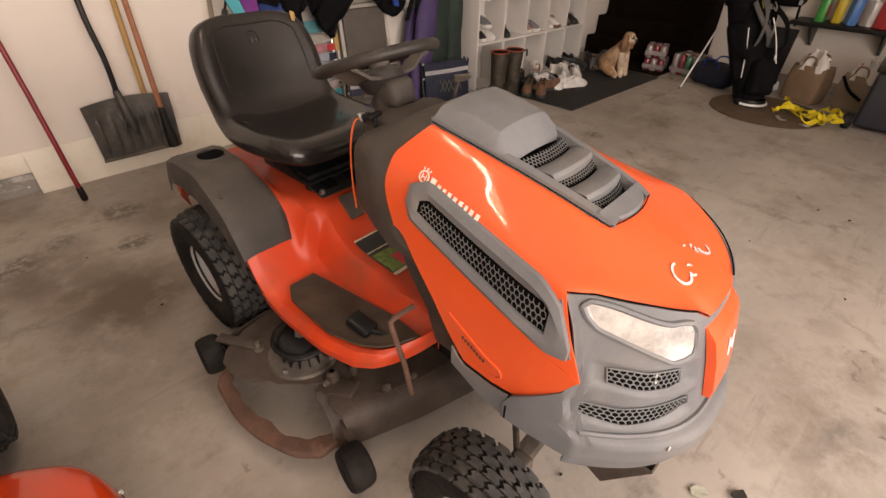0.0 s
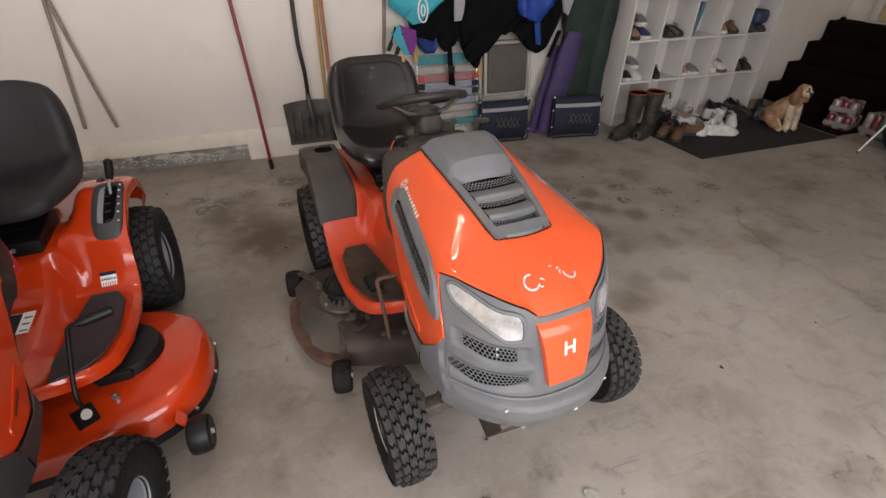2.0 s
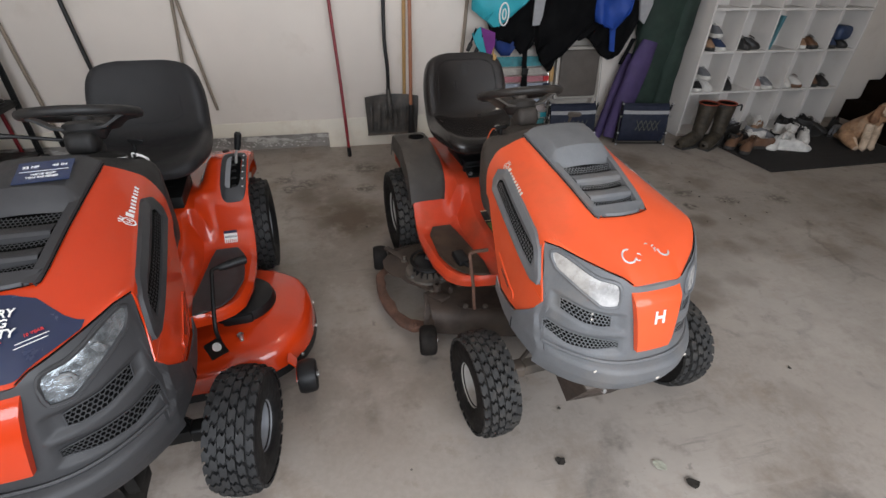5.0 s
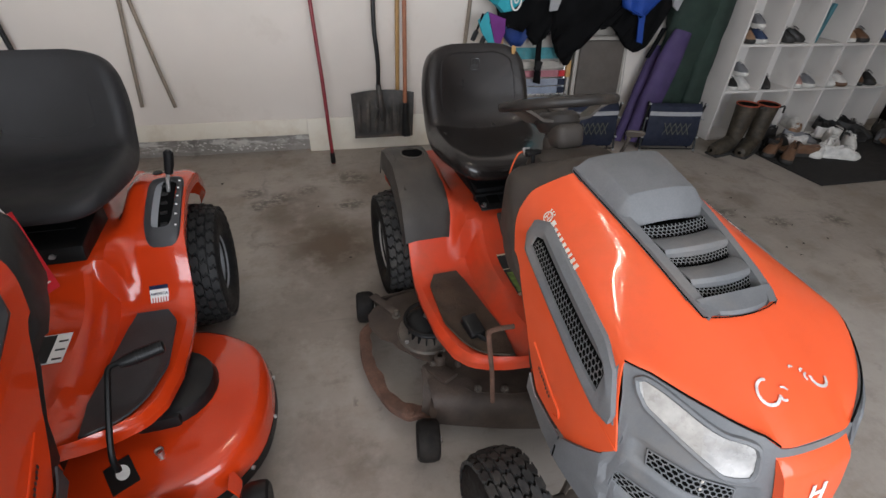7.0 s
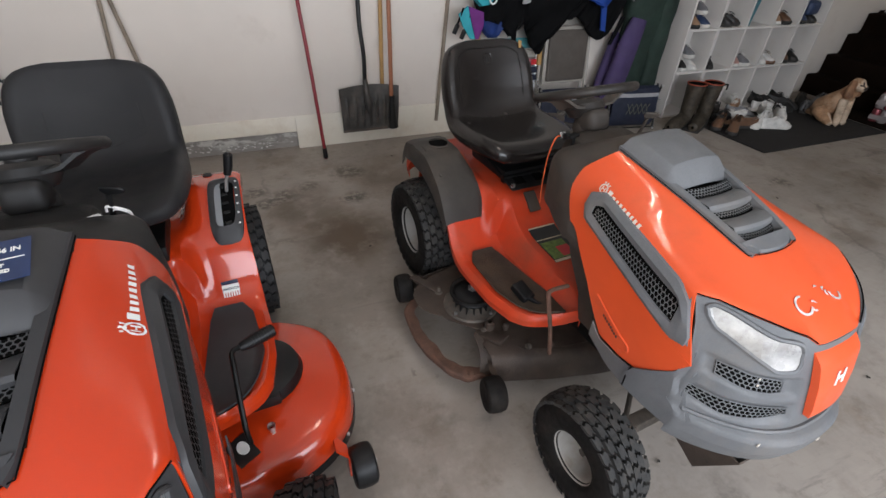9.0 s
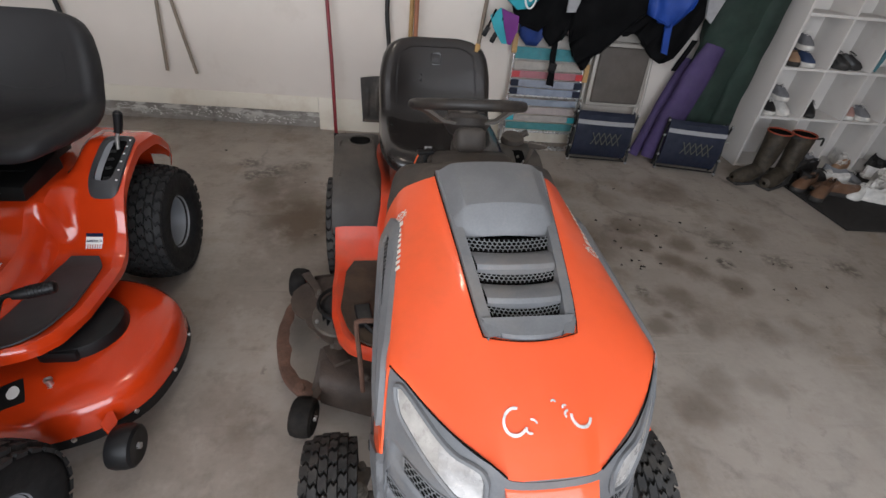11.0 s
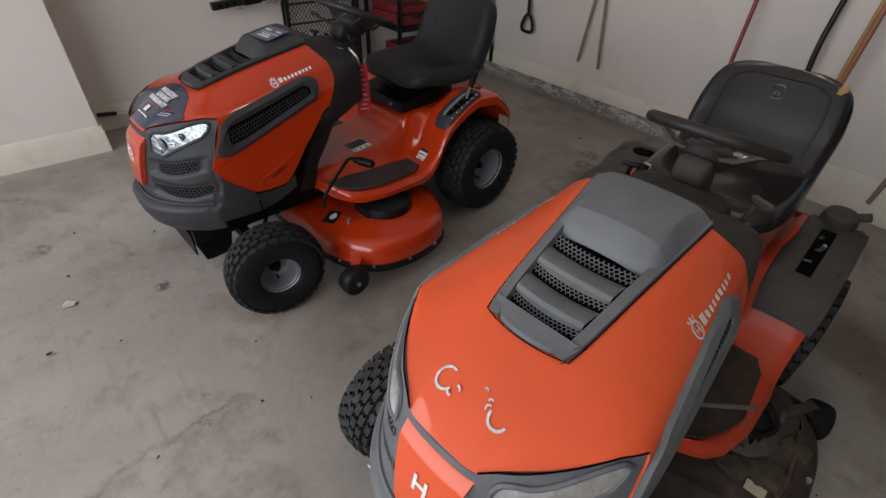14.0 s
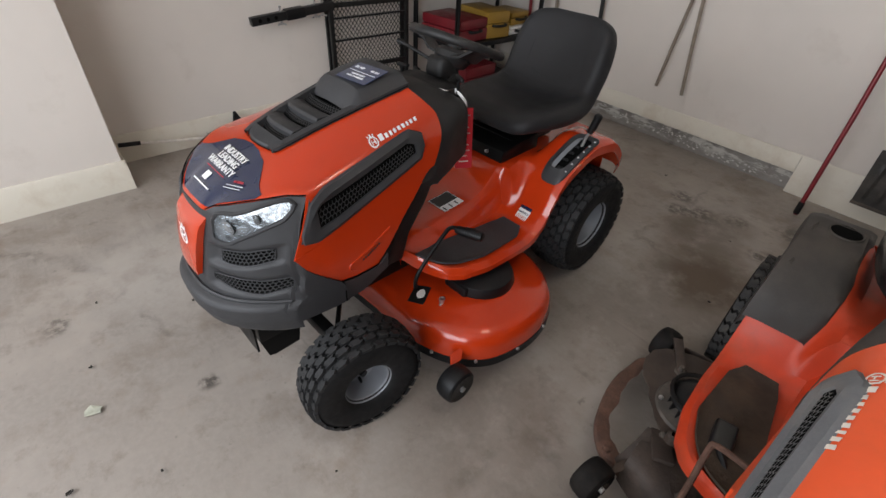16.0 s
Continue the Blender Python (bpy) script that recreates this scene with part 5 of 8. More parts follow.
def mower(name, m, mats, old, label):
    root = thing(name, m, label, "riding mower", "riding mowers")
    hood = part("hood", hood_skin(), mats["paint"], root, "orange engine hood")
    nose = part("nose_cowl", nose_skin(), mats["nose"], root, "plastic nose with bumper")
    for s in (1, -1):
        side_vent(hood, mats, s)
        lamp_lens(nose, mats, s)
        grille("upper_grille", nose, mats, s, .120, .228, lambda x: interp(x, *UPPER_MID), lambda x: interp(x, (.12, .14, .2, .228), (.030, .040, .042, .034)), 12, 4)
        grille("lower_grille", nose, mats, s, .095, .257, lambda x: interp(x, *LOWER_MID), lambda x: interp(x, (.095, .15, .205, .257), (.016, .036, .044, .030)), 18, 4)
        part("bumper_trim", tube([(s * x, face_y(x, .462) - .004, .462) for x in [.02 * k for k in range(14)]], .006, 6), mats["nose"], nose)
        part("cheek_seam", tube([(s * .288, .29, z) for z in (.39, .41, .43)], .0022, 5), black_void, nose)
        rows = [[(s * (side_x(y, z) + .004), y, z) for z in (interp(y, *HOOD_LOW) - .004, interp(y, *HOOD_LOW) - .03, interp(y, (.29, .36, .45), (.388, .392, .428)))] for y in [.292 + .16 * k / 8 for k in range(9)]]
        part("lower_side_trim", thick(skin(rows), .004), mats["nose"], hood)
        ridge = [(s * (side_x(y, z) + .001), y, z) for y, z in ((.47, .565), (.36, .515), (.325, .505), (.318, .485), (.345, .468))]
        for k in range(8):
            y, z = .365 + .0085 * k, .500 + .0037 * k
            part("model_bar", thick(skin([[(s * (side_x(y + d, z + q) + .0025), y + d, z + q) for d in (-.0027, .0027)] for q in (-.004, .004)]), .0008), decal_black if not old else trim_old, hood)
        part("flank_ridge", tube(smooth_path(ridge, 4), .0028, 6), mats["paint"], hood)
    for lo_, hi_ in ((-.25, -.078), (.078, .25)):
        part("panel_gap", tube([(x, face_y(x, interp(abs(x), *FACE_TOP)) - .001, interp(abs(x), *FACE_TOP) + .004) for x in [lo_ + (hi_ - lo_) * k / 14 for k in range(15)]], .0017, 6), black_void, nose)
    for s in (1, -1):
        lip = [along(FRONT_CURVE, .03 * k) for k in range(30)]
        part("hood_liner", tube([(s * max(0, p.x - .003), p.y + .007, p.z - .008) for p in lip], .006, 6), mats["nose"], nose)
    scoop(hood, mats)
    plate = nose_plate(nose, mats)
    side_badges(hood, mats, mats["badge"])
    dash(root, mats)
    steering(root, mats)
    pan = part("fender_pan", pan_skin(), mats["pan"], root, "pressed orange fender and footrest pan")
    seat(root, mats, old)
    for s in (1, -1):
        foot_pad(pan, mats, s)
        wheel(root, mats, (s * .382, .258, .183 if old else .1752), .183 if old else .192, .130 if old else .138, .075 if old else .074, -9 if not old else 1, "front_wheel", 27, 6, s, .34)
        wheel(root, mats, (s * .345, 1.448, .233 if old else .229), .233 if old else .2405, .215, .105, 0, "rear_wheel", 30, 8, s)
    axle(root, mats)
    chassis_parts(root, mats)
    return root, hood, nose, plate, pan


NEW = dict(paint=paint_new, pan=paint_new, nose=charcoal, vent=charcoal, scoop=charcoal, dash=dash_new, wheel=wheel_new, pad=charcoal, vinyl=vinyl_new, rubber=rubber_new, tread=tread_new, hub=chassis, rim=rim_new, lens=lens_new, badge=decal_white, under=chassis, chin=chassis, gauge=black_plastic, arm=paint_new)
OLD = dict(paint=paint_old, pan=pan_old, nose=grey_old, vent=grey_old, scoop=grey_old, dash=trim_old, wheel=wheel_old, pad=pad_old, vinyl=vinyl_old, rubber=rubber_old, tread=tread_old, hub=grimy, rim=rim_old, lens=lens_old, badge=decal_pale, under=grimy, chin=rusty, gauge=rubber_old, arm=rusty)

old_m = pose(.8225, .073, 0, 0, 0, 4.81)
new_m = pose(-.716, -.0125, .018, -.25, 0, 3.4)
old_mower, old_hood, old_nose, old_plate, old_pan = mower("riding_mower", old_m, OLD, True, "older orange riding mower, dusty, with a rusty cutting deck")
new_mower, new_hood, new_nose, new_plate, new_pan = mower("riding_mower", new_m, NEW, False, "new glossy orange riding mower with sale stickers on its hood")

# decks
bm, full = deck_shell(.492, .205, .098)
new_deck = part("mower_deck", bm, paint_new, new_mower, "glossy orange cutting deck")
part("deck_skirt", thick(skin([[(x * 1.003, y, z) for x, y in full] for z in (.066, .103)], True), .004), black_plastic, new_deck)
for k in range(0, len(full), 6):
    x, y = full[k]
    if y < 1.1:
        part("skirt_bolt", lathe([(.0001, .008), (.006, .007), (.007, 0)], 8, Matrix.Translation((x, y, .098)) @ (Vector((x, y - .82, 0)).to_track_quat("Z", "Y").to_matrix().to_4x4())), steel, new_deck)
for s in (1, -1):
    part("spindle_cover", join(lathe([(.125, 0), (.13, .02), (.12, .05), (.08, .066), (.0001, .068)], 28, Matrix.Translation((s * .34, .83, .205))), box(s * .34 - .06, .70, .205, s * .34 + .05, .80, .255, .015)), black_plastic, new_deck)
    gauge_wheel(new_deck, NEW, (s * .563, .495, .095), "gauge_wheel", (s * .50, .56, .15))
part("wash_port", join(lathe([(.014, 0), (.014, .012), (.009, .013), (.009, .03), (.011, .03), (.011, .036)], 12, Matrix.Translation((.348, .627, .197))), box(.325, .622, .197, .348, .634, .201)), steel, new_deck)
shell = BVHTree.FromPolygons([v.co.copy() for v in new_deck.data.vertices], [tuple(p.vertices) for p in new_deck.data.polygons])


def on_deck(cx, cy, turn_, half_x, half_y, off, round_=False):
    rows = []
    for j in range(9):
        row = []
        for i in range(9):
            u, v = i / 4 - 1, j / 4 - 1
            if round_:
                u, v = u * math.sqrt(1 - v * v / 2), v * math.sqrt(1 - u * u / 2)
            p = Matrix.Rotation(radians(turn_), 3, "Z") @ Vector((half_x * u, half_y * v, 0)) + Vector((cx, cy, .6))
            hit = shell.ray_cast(p, Vector((0, 0, -1)))[0]
            row.append((p.x, p.y, (hit.z if hit else .18) + off))
        rows.append(row)
    return thick(skin(rows), .0006)


sticker = part("deck_sticker", on_deck(.266, .594, -62, .040, .030, .0025), decal_black, new_deck, "black deck sticker with pale oval")
part("sticker_oval", on_deck(.268, .600, -62, .021, .015, .0042, True), decal_white, sticker)

top = [(-.372, .775), (-.395, .79), (-.41, .805), (-.425, .822), (-.452, .846), (-.47, .872), (-.50, .905), (-.512, .935), (-.545, .962), (-.565, 1.0), (-.575, 1.04), (-.57, 1.09), (-.54, 1.13), (-.46, 1.17), (-.3, 1.20), (.3, 1.20), (.46, 1.18), (.51, 1.12), (.53, 1.03), (.54, .90), (.535, .79), (.515, .735), (.46, .70), (.33, .66), (.21, .62), (.1, .60), (-.1, .60), (-.21, .62), (-.32, .66), (-.36, .72)]
old_deck = part("mower_deck", prism(top, .165, .171), rusty, old_mower, "rusty dirt-caked cutting deck with a rusted-out hole")
ytop, ylow = (lambda x: interp(abs(x), (0, .21, .325, .40, .46), (.66, .68, .72, .765, .735))), (lambda x: interp(abs(x), (0, .06, .25, .395, .46), (.51, .522, .578, .636, .664)))
rows = []
for k in range(33):
    x = -.445 + .905 * k / 32
    a, b = ytop(x), ylow(x)
    rows.append([(x, a + (b - a) * f + .004 * noise.noise(Vector((x * 9, f * 4, 3))), .169 - .09 * g) for f, g in ((0, -.04), (.3, -.03), (.55, .02), (.72, .10), (.84, .24), (.93, .48), (.98, .76), (1, 1), (1.0, 1.16))])
part("deck_front", thick(skin(rows), .004), rusty, old_deck)
band = smooth_path([(-.435, .668, 0), (-.475, .684, 0), (-.53, .702, 0), (-.578, .765, 0), (-.606, .863, 0), (-.618, .95, 0), (-.612, 1.036, 0), (-.592, 1.12, 0), (-.50, 1.19, 0)], 5)
rows = []
for i, p in enumerate(band):
    v = Vector((p.x + .39, p.y - .92, 0)).normalized()
    j = .011 * noise.noise(Vector((i * .27, 2, 0)))
    rows.append([(p + v * d + Vector((0, 0, z))) for d, z in ((.0, .055 + j), (.003, .066), (.004, .078 + j), (-.002, .085 + j), (-.026 + j, .088), (-.042 + 1.4 * j, .083))])
part("rusted_rim", thick(skin(rows), .0045), rust_edge, old_deck, "flaking rusted deck edge")
part("rim_bolt", lathe([(.0001, .012), (.011, .010), (.013, 0)], 10, Matrix.Translation((-.508, .705, .083))), rust_edge, old_deck)
rear = smooth_path([(.54, 1.165, 0), (.5, 1.185, 0), (.3, 1.205, 0), (-.3, 1.205, 0), (-.5, 1.185, 0)], 4)
part("deck_skirt", thick(skin([[(p.x, p.y, z) for p in rear] for z in (.06, .10, .168)]), .004), rusty, old_deck)
rim_out = smooth_path([(.47, .69, 0), (.515, .70, 0), (.562, .727, 0), (.60, .778, 0), (.617, .85, 0), (.621, .95, 0), (.616, 1.03, 0), (.595, 1.11, 0), (.54, 1.17, 0)], 3)
rim_in = smooth_path([(.45, .712, 0), (.495, .725, 0), (.522, .745, 0), (.536, .79, 0), (.541, .86, 0), (.537, .95, 0), (.53, 1.03, 0), (.52, 1.09, 0), (.49, 1.14, 0)], 3)
chute = part("discharge_chute", thick(skin([[a.lerp(b, f) + Vector((0, 0, z)) for f, z in ((0, .174), (.08, .177), (.38, .168), (.66, .147), (.86, .115), (.96, .085), (1, .058))] for a, b in zip(rim_in, rim_out)]), .004), rusty, old_deck)
part("chute_hinge", tube([(p.x - .004, p.y, .177) for p in rim_in[9:20]], .006, 8), rust_edge, chute)
for k in (5, 14):
    part("chute_bolt", lathe([(.0001, .012), (.007, .011), (.009, 0)], 6, Matrix.Translation(rim_in[k].lerp(rim_out[k], .55) + Vector((0, 0, .156)))), steel, chute)
part("hole_web", thick(skin([[(-.45, .80, .168), (-.41, .795, .172), (-.365, .79, .170)], [(-.455, .755, .155), (-.42, .75, .164), (-.375, .745, .166)], [(-.465, .715, .125), (-.43, .705, .140), (-.385, .70, .146)], [(-.480, .69, .080), (-.445, .668, .085), (-.395, .652, .09)]]), .006), rusty, old_deck)
for x, y, z in ((-.405, .80, .172), (-.435, .735, .155), (-.395, .735, .158), (-.30, .665, .172), (-.22, .64, .172)):
    part("web_bolt", lathe([(.0001, .012), (.008, .011), (.009, .004), (.014, .003), (.014, 0)], 6, Matrix.Translation((x, y, z)) @ pose(0, 0, 0, 18, 0, 0)), grimy, old_deck)
for s in (1, -1):
    cx, cy = s * .38, .95
    hub = part("blade_spindle", lathe([(.11, 0), (.105, .008), (.075, .012), (.055, .03), (.03, .035), (.028, .06)], 26, Matrix.Translation((cx, cy, .171))), grimy, old_deck)
    part("pulley", lathe([(.0001, .070), (.02, .070), (.040, .067), (.060, .060), (.074, .050), (.080, .042), (.078, .036), (.066, .034), (.064, .030), (.04, .028)], 36, Matrix.Translation((cx, cy, .178))), black_plastic, hub)
    part("spindle_nut", lathe([(.0001, .044), (.008, .044), (.008, .018), (.018, .017), (.019, 0)], 6, Matrix.Translation((cx, cy, .240))), steel, hub)
    for k in range(16):
        t = k * math.pi / 8
        part("guard_rib", moved(box(.040, -.002, -.03, .074, .002, .030), Matrix.Translation((cx, cy - .006, .188)) @ Matrix.Rotation(t, 4, "Z")), black_plastic, hub)
    for k in range(4):
        t = .4 + k * math.pi / 2
        part("hub_bolt", lathe([(.0001, .012), (.007, .011), (.008, 0)], 6, Matrix.Translation((cx + .095 * math.cos(t), cy + .095 * math.sin(t), .176))), steel, hub)
    gauge_wheel(old_deck, OLD, (-.488 if s < 0 else .522, .582 if s < 0 else .645, .105), "gauge_wheel", (s * .44, .68, .13), 12 * s)
    gauge_wheel(old_deck, OLD, (s * .562, 1.21, .110), "gauge_wheel", (s * .48, 1.13, .16), 8 * s)
part("deck_bracket", join(moved(box(-.028, -.06, 0, .028, .06, .014, .005), Matrix.Translation((-.395, .765, .166)) @ pose(0, 0, 0, -14, 0, 24)), lathe([(.02, 0), (.018, .03), (.008, .035)], 12, Matrix.Translation((-.385, .80, .172))), lathe([(.012, 0), (.012, .03), (.005, .034)], 10, Matrix.Translation((-.33, .775, .168)))), rusty, old_deck)
loop = [(-.38 + .082 * math.cos(t), .95 + .082 * math.sin(t), .238) for t in [radians(90 + 18 * k) for k in range(11)]] + [(-.1, .80, .238), (.1, .80, .238)] + [(.38 + .082 * math.cos(t), .95 + .082 * math.sin(t), .238) for t in [radians(270 + 18 * k) for k in range(11)]] + [(.1, 1.05, .238), (-.1, 1.05, .238)]
part("drive_belt", tube(loop, .007, 6, True), rubber_old, old_deck)
for s in (1, -1):
    part("hanger_bracket", join(box(s * .27 - .004, .80, .17, s * .27 + .004, 1.02, .25, .002), box(s * .27 - .02, .80, .17, s * .27 + .02, 1.02, .176)), rusty, old_deck)
    part("hanger_pin", tube([(s * .25, .90, .225), (s * .33, .90, .225)], .008, 8), steel, old_deck)
    part("deck_stud", lathe([(.0001, .03), (.007, .03), (.008, .01), (.016, .01), (.016, 0)], 8, Matrix.Translation((s * .47, 1.06, .171))), grimy, old_deck)
    part("deck_stud", lathe([(.0001, .03), (.007, .03), (.008, .01), (.016, .01), (.016, 0)], 8, Matrix.Translation((s * .30, 1.13, .171))), grimy, old_deck)
    part("wheel_arm", moved(box(-.016, -.07, 0, .016, .07, .01, .003), Matrix.Translation((s * .50, 1.13, .172)) @ pose(0, 0, 0, 0, 0, -s * 28)), rusty, old_deck)
for k, (x, y, r) in enumerate(((.50, .84, .05), (.53, .98, .04), (-.30, .98, .05), (.20, 1.02, .06), (-.12, .80, .045), (.42, .80, .04), (-.22, 1.10, .05))):
    clump = bmesh.new()
    bmesh.ops.create_icosphere(clump, subdivisions=3, radius=r)
    for v in clump.verts:
        v.co *= 1 + .35 * noise.noise(v.co * 38 + Vector((k, 0, 0)))
        v.co.z *= .22
    part("dried_clump", moved(clump, Matrix.Translation((x, y, .173))), clippings, old_deck)
part("deck_label", box(.46, .755, .172, .51, .79, .174), decal_beige, old_deck)
part("belt_cover", moved(rbox(.30, .26, .03, .01), Matrix.Translation((0, .92, .188))), rusty, old_deck)

# fender covers of the older mower
for v in old_pan.data.vertices:
    v.co.x *= interp(v.co.y, (1.18, 1.38, 1.66), (1, .95, .94))
for s in (1, -1):
    shape = lambda y, s=s: (s * interp(y, (1.135, 1.16, 1.30, 1.58), (.250, .238, .228, .232)), s * (interp(y, *PAN_HALF) * interp(y, (1.18, 1.38, 1.66), (1, .955, .95)) + .006))
    rows = []
    for j in range(29):
        y = 1.135 + (1.60 - 1.135) * j / 28
        a, b = shape(y)
        lift = interp(y, (1.36, 1.44, 1.50, 1.555, 1.60), (0, .006, .022, .048, .040)) if s < 0 else 0
        row = [(a, y, pan_z(a, y) + .001), (a + s * .004, y, pan_z(a, y) + .010 + lift)]
        row += [(a + (b - a) * f, y, pan_z(a + (b - a) * min(f, .86), y) + .012 + lift) for f in (.15, .3, .45, .6, .75, .9)]
        zb = pan_z(b * .86, y) + lift
        row += [(b + s * .004, y, zb + .004), (b + s * .008, y, zb - .02), (b + s * .010, y, zb - interp(y, (1.135, 1.2, 1.35, 1.60), (.035, .07, .085, .06)))]
        rows.append(row)
    front = [(x, y - .004, z - .012) for x, y, z in rows[0]]
    cover = part("fender_cover", thick(skin([front] + rows), .003), cover_old, old_pan, "weathered dark grey plastic fender cover", 50)
    if s < 0:
        part("cup_holder", lathe([(.040, .002), (.043, .004), (.046, 0), (.042, -.002)], 26, Matrix.Translation((-.308, 1.435, pan_z(-.308, 1.435) + .0185)) @ pose(0, 0, 0, 1, 0, 0)), cover_old, cover)
        # flat black disc paints the shade in the cup hole
        part("cup_well", lathe([(.0001, 0), (.041, 0)], 26, Matrix.Translation((-.308, 1.435, pan_z(-.308, 1.435) + .0205)) @ pose(0, 0, 0, 1, 0, 0)), black_void, cover)
        part("cover_rib", tube([(-.37, 1.54, pan_z(-.36, 1.54) + .050), (-.385, 1.40, pan_z(-.36, 1.40) + .016), (-.382, 1.25, pan_z(-.36, 1.25) + .010)], .006, 6), cover_old, cover)
    else:
        slot = lambda y: (.294, .334)
        part("shift_slot", pan_patch(0, 0, 1.215, 1.375, .0145, 4, 12, slot), black_void, cover)
        for k in range(3):
            y = 1.25 + .04 * k
            part("slot_gate", moved(rbox(.022 - .004 * k, .010, .008, .003), Matrix.Translation((.305 + .010 * (k % 2), y, pan_z(.315, y) + .016)) @ pose(0, 0, 0, -30, 0, 15 + 25 * k)), grimy, cover)
        part("slot_lever", tube([(.318, 1.30, pan_z(.318, 1.30) + .008), (.322, 1.292, pan_z(.318, 1.30) + .030)], .006, 8), steel, cover)
        part("cover_ridge", tube([(.385, 1.56, pan_z(.36, 1.56) + .012), (.392, 1.42, pan_z(.36, 1.42) + .012), (.388, 1.25, pan_z(.36, 1.25) + .010)], .006, 6), cover_old, cover)
        part("shift_knob", join(lathe([(.045, 0), (.05, .012), (.045, .035), (.0001, .04)], 22, Matrix.Translation((.32, 1.475, pan_z(.32, 1.475) + .010)) @ pose(0, 0, 0, 8, 0, 0)), tube([(.35, 1.49, .655), (.385, 1.485, .675)], .014, 10)), trim_old, cover)

# gear plate and lever of the newer mower
rows, n = [], 28
loop = [(math.copysign(abs(math.cos(t)) ** .45, math.cos(t)), math.copysign(abs(math.sin(t)) ** .45, math.sin(t))) for t in (2 * math.pi * k / n for k in range(n))]
for sc, off in ((1.0, .002), (.97, .010), (.80, .012), (.62, .011), (.60, .004)):
    rows.append([(.350 + .052 * sc * u + .010 * v, 1.275 + .108 * (sc if sc > .7 else sc * 1.15) * v, pan_z(.352 + .03 * u, 1.275 + .108 * sc * v) + off) for u, v in loop])
plate = part("gear_plate", skin(rows, True), charcoal, new_pan)
slot_at = lambda x0, x1, off: skin([[(x + .008 * v, 1.275 + .076 * v, pan_z(.345, 1.275 + .076 * v) + off) for x in (x0, x1)] for v in [k / 8 for k in range(-8, 9)]])
part("gear_slot", slot_at(.318, .380, .0062), black_void, plate)
part("slot_plate", slot_at(.319, .339, .0075), rim_new, plate)
for k in range(5):
    y = 1.212 + .030 * k
    part("gear_gate", moved(rbox(.020, .010, .004, .002), Matrix.Translation((.352 + .3 * (y - 1.275) * .1, y, pan_z(.345, y) + .0085)) @ pose(0, 0, 0, 28, 0, 10)), black_plastic, plate)
for k in range(6):
    y = 1.205 + .028 * k
    part("gear_mark", moved(box(-.003, -.0025, 0, .003, .0025, .001), Matrix.Translation((.390 + .010 * (y - 1.275) / .108, y, pan_z(.375, y) + .0125)) @ pose(0, 0, 0, 28, 0, 0)), decal_white, plate)
lever = part("gear_lever", tube([(.358, 1.315, .59), (.371, 1.318, .658), (.385, 1.322, .693)], .006, 8), steel, plate)
part("lever_grip", tube([(.379, 1.320, .676), (.387, 1.322, .703), (.395, 1.325, .743), (.397, 1.326, .750)], [.012, .0145, .015, .008], 12), black_plastic, lever)
part("fender_button", lathe([(.0001, .006), (.014, .005), (.016, 0)], 14, Matrix.Translation((.31, 1.45, pan_z(.31, 1.45)))), black_plastic, new_pan)

# pedals and levers
for root, mats, worn in ((new_mower, NEW, False), (old_mower, OLD, True)):
    s = -1 if worn else 1
    if worn:
        bar = part("lift_pedal", tube(smooth_path([(-.306, .555, .25), (-.308, .563, .293), (-.311, .575, .36), (-.319, .603, .468), (-.312, .605, .486), (-.285, .603, .490), (-.25, .598, .492)], 4), .007, 8), rust_edge, root)
    else:
        bar = part("lift_pedal", tube(smooth_path([(.30, .545, .30), (.298, .56, .355), (.303, .66, .465), (.306, .69, .484), (.33, .70, .486), (.345, .702, .487)], 4), .007, 8), chassis, root)
        part("pedal_grip", tube([(.325, .697, .486), (.345, .702, .487), (.41, .727, .488), (.414, .728, .488)], [.012, .016, .017, .012], 12), black_plastic, bar)
        for k in range(7):
            y = .3 + k * .1
            part("grip_ring", tube([Vector((.335, .699, .4865)).lerp(Vector((.408, .726, .488)), y - .02), Vector((.335, .699, .4865)).lerp(Vector((.408, .726, .488)), y + .02)], .0185, 12), black_plastic, bar)
    part("drive_pedal", join(moved(rbox(.05, .075, .03, .008), Matrix.Translation((-.30, .75 if worn else .80, .365)) @ pose(0, 0, 0, 15, 0, 10)), tube([(-.30, .72, .362), (-.24, .66, .33)], .008, 6)), black_plastic, root)
    if not worn:
        part("parking_lever", tube([(-.05, .90, .90), (-.16, .885, .925), (-.20, .882, .93)], [.006, .006, .010], 8), black_plastic, root)
    lever = part("throttle_lever", tube([(.150, .836, .838), (.156, .832, .868), (.160, .828, .896)], [.006, .005, .006], 8), trim_old if worn else black_plastic, root)
    head = prism([(-.027, .0), (-.026, .010), (-.016, .013), (.018, .012), (.027, .006), (.024, -.004), (.006, -.010), (-.010, -.012), (-.020, -.012)], -.004, .004, "y", .002, 1)
    part("lever_head", moved(head, Matrix.Translation((.172, .823, .905)) @ pose(0, 0, 0, 25, 0, -24)), trim_old if worn else black_plastic, lever)
    part("choke_knob", join(tube([(-.129, .838, .832), (-.129, .842, .868)], .006, 8), moved(rbox(.046, .018, .010, .004), Matrix.Translation((-.129, .843, .872)) @ pose(0, 0, 0, 0, 0, 12))), black_plastic, root)

# right-hand bracket pedal of the older mower
bar = part("clutch_bar", tube(smooth_path([(.24, .56, .30), (.255, .60, .40), (.27, .635, .47), (.29, .65, .478), (.37, .72, .48)], 4), .006, 8), grimy, old_mower)

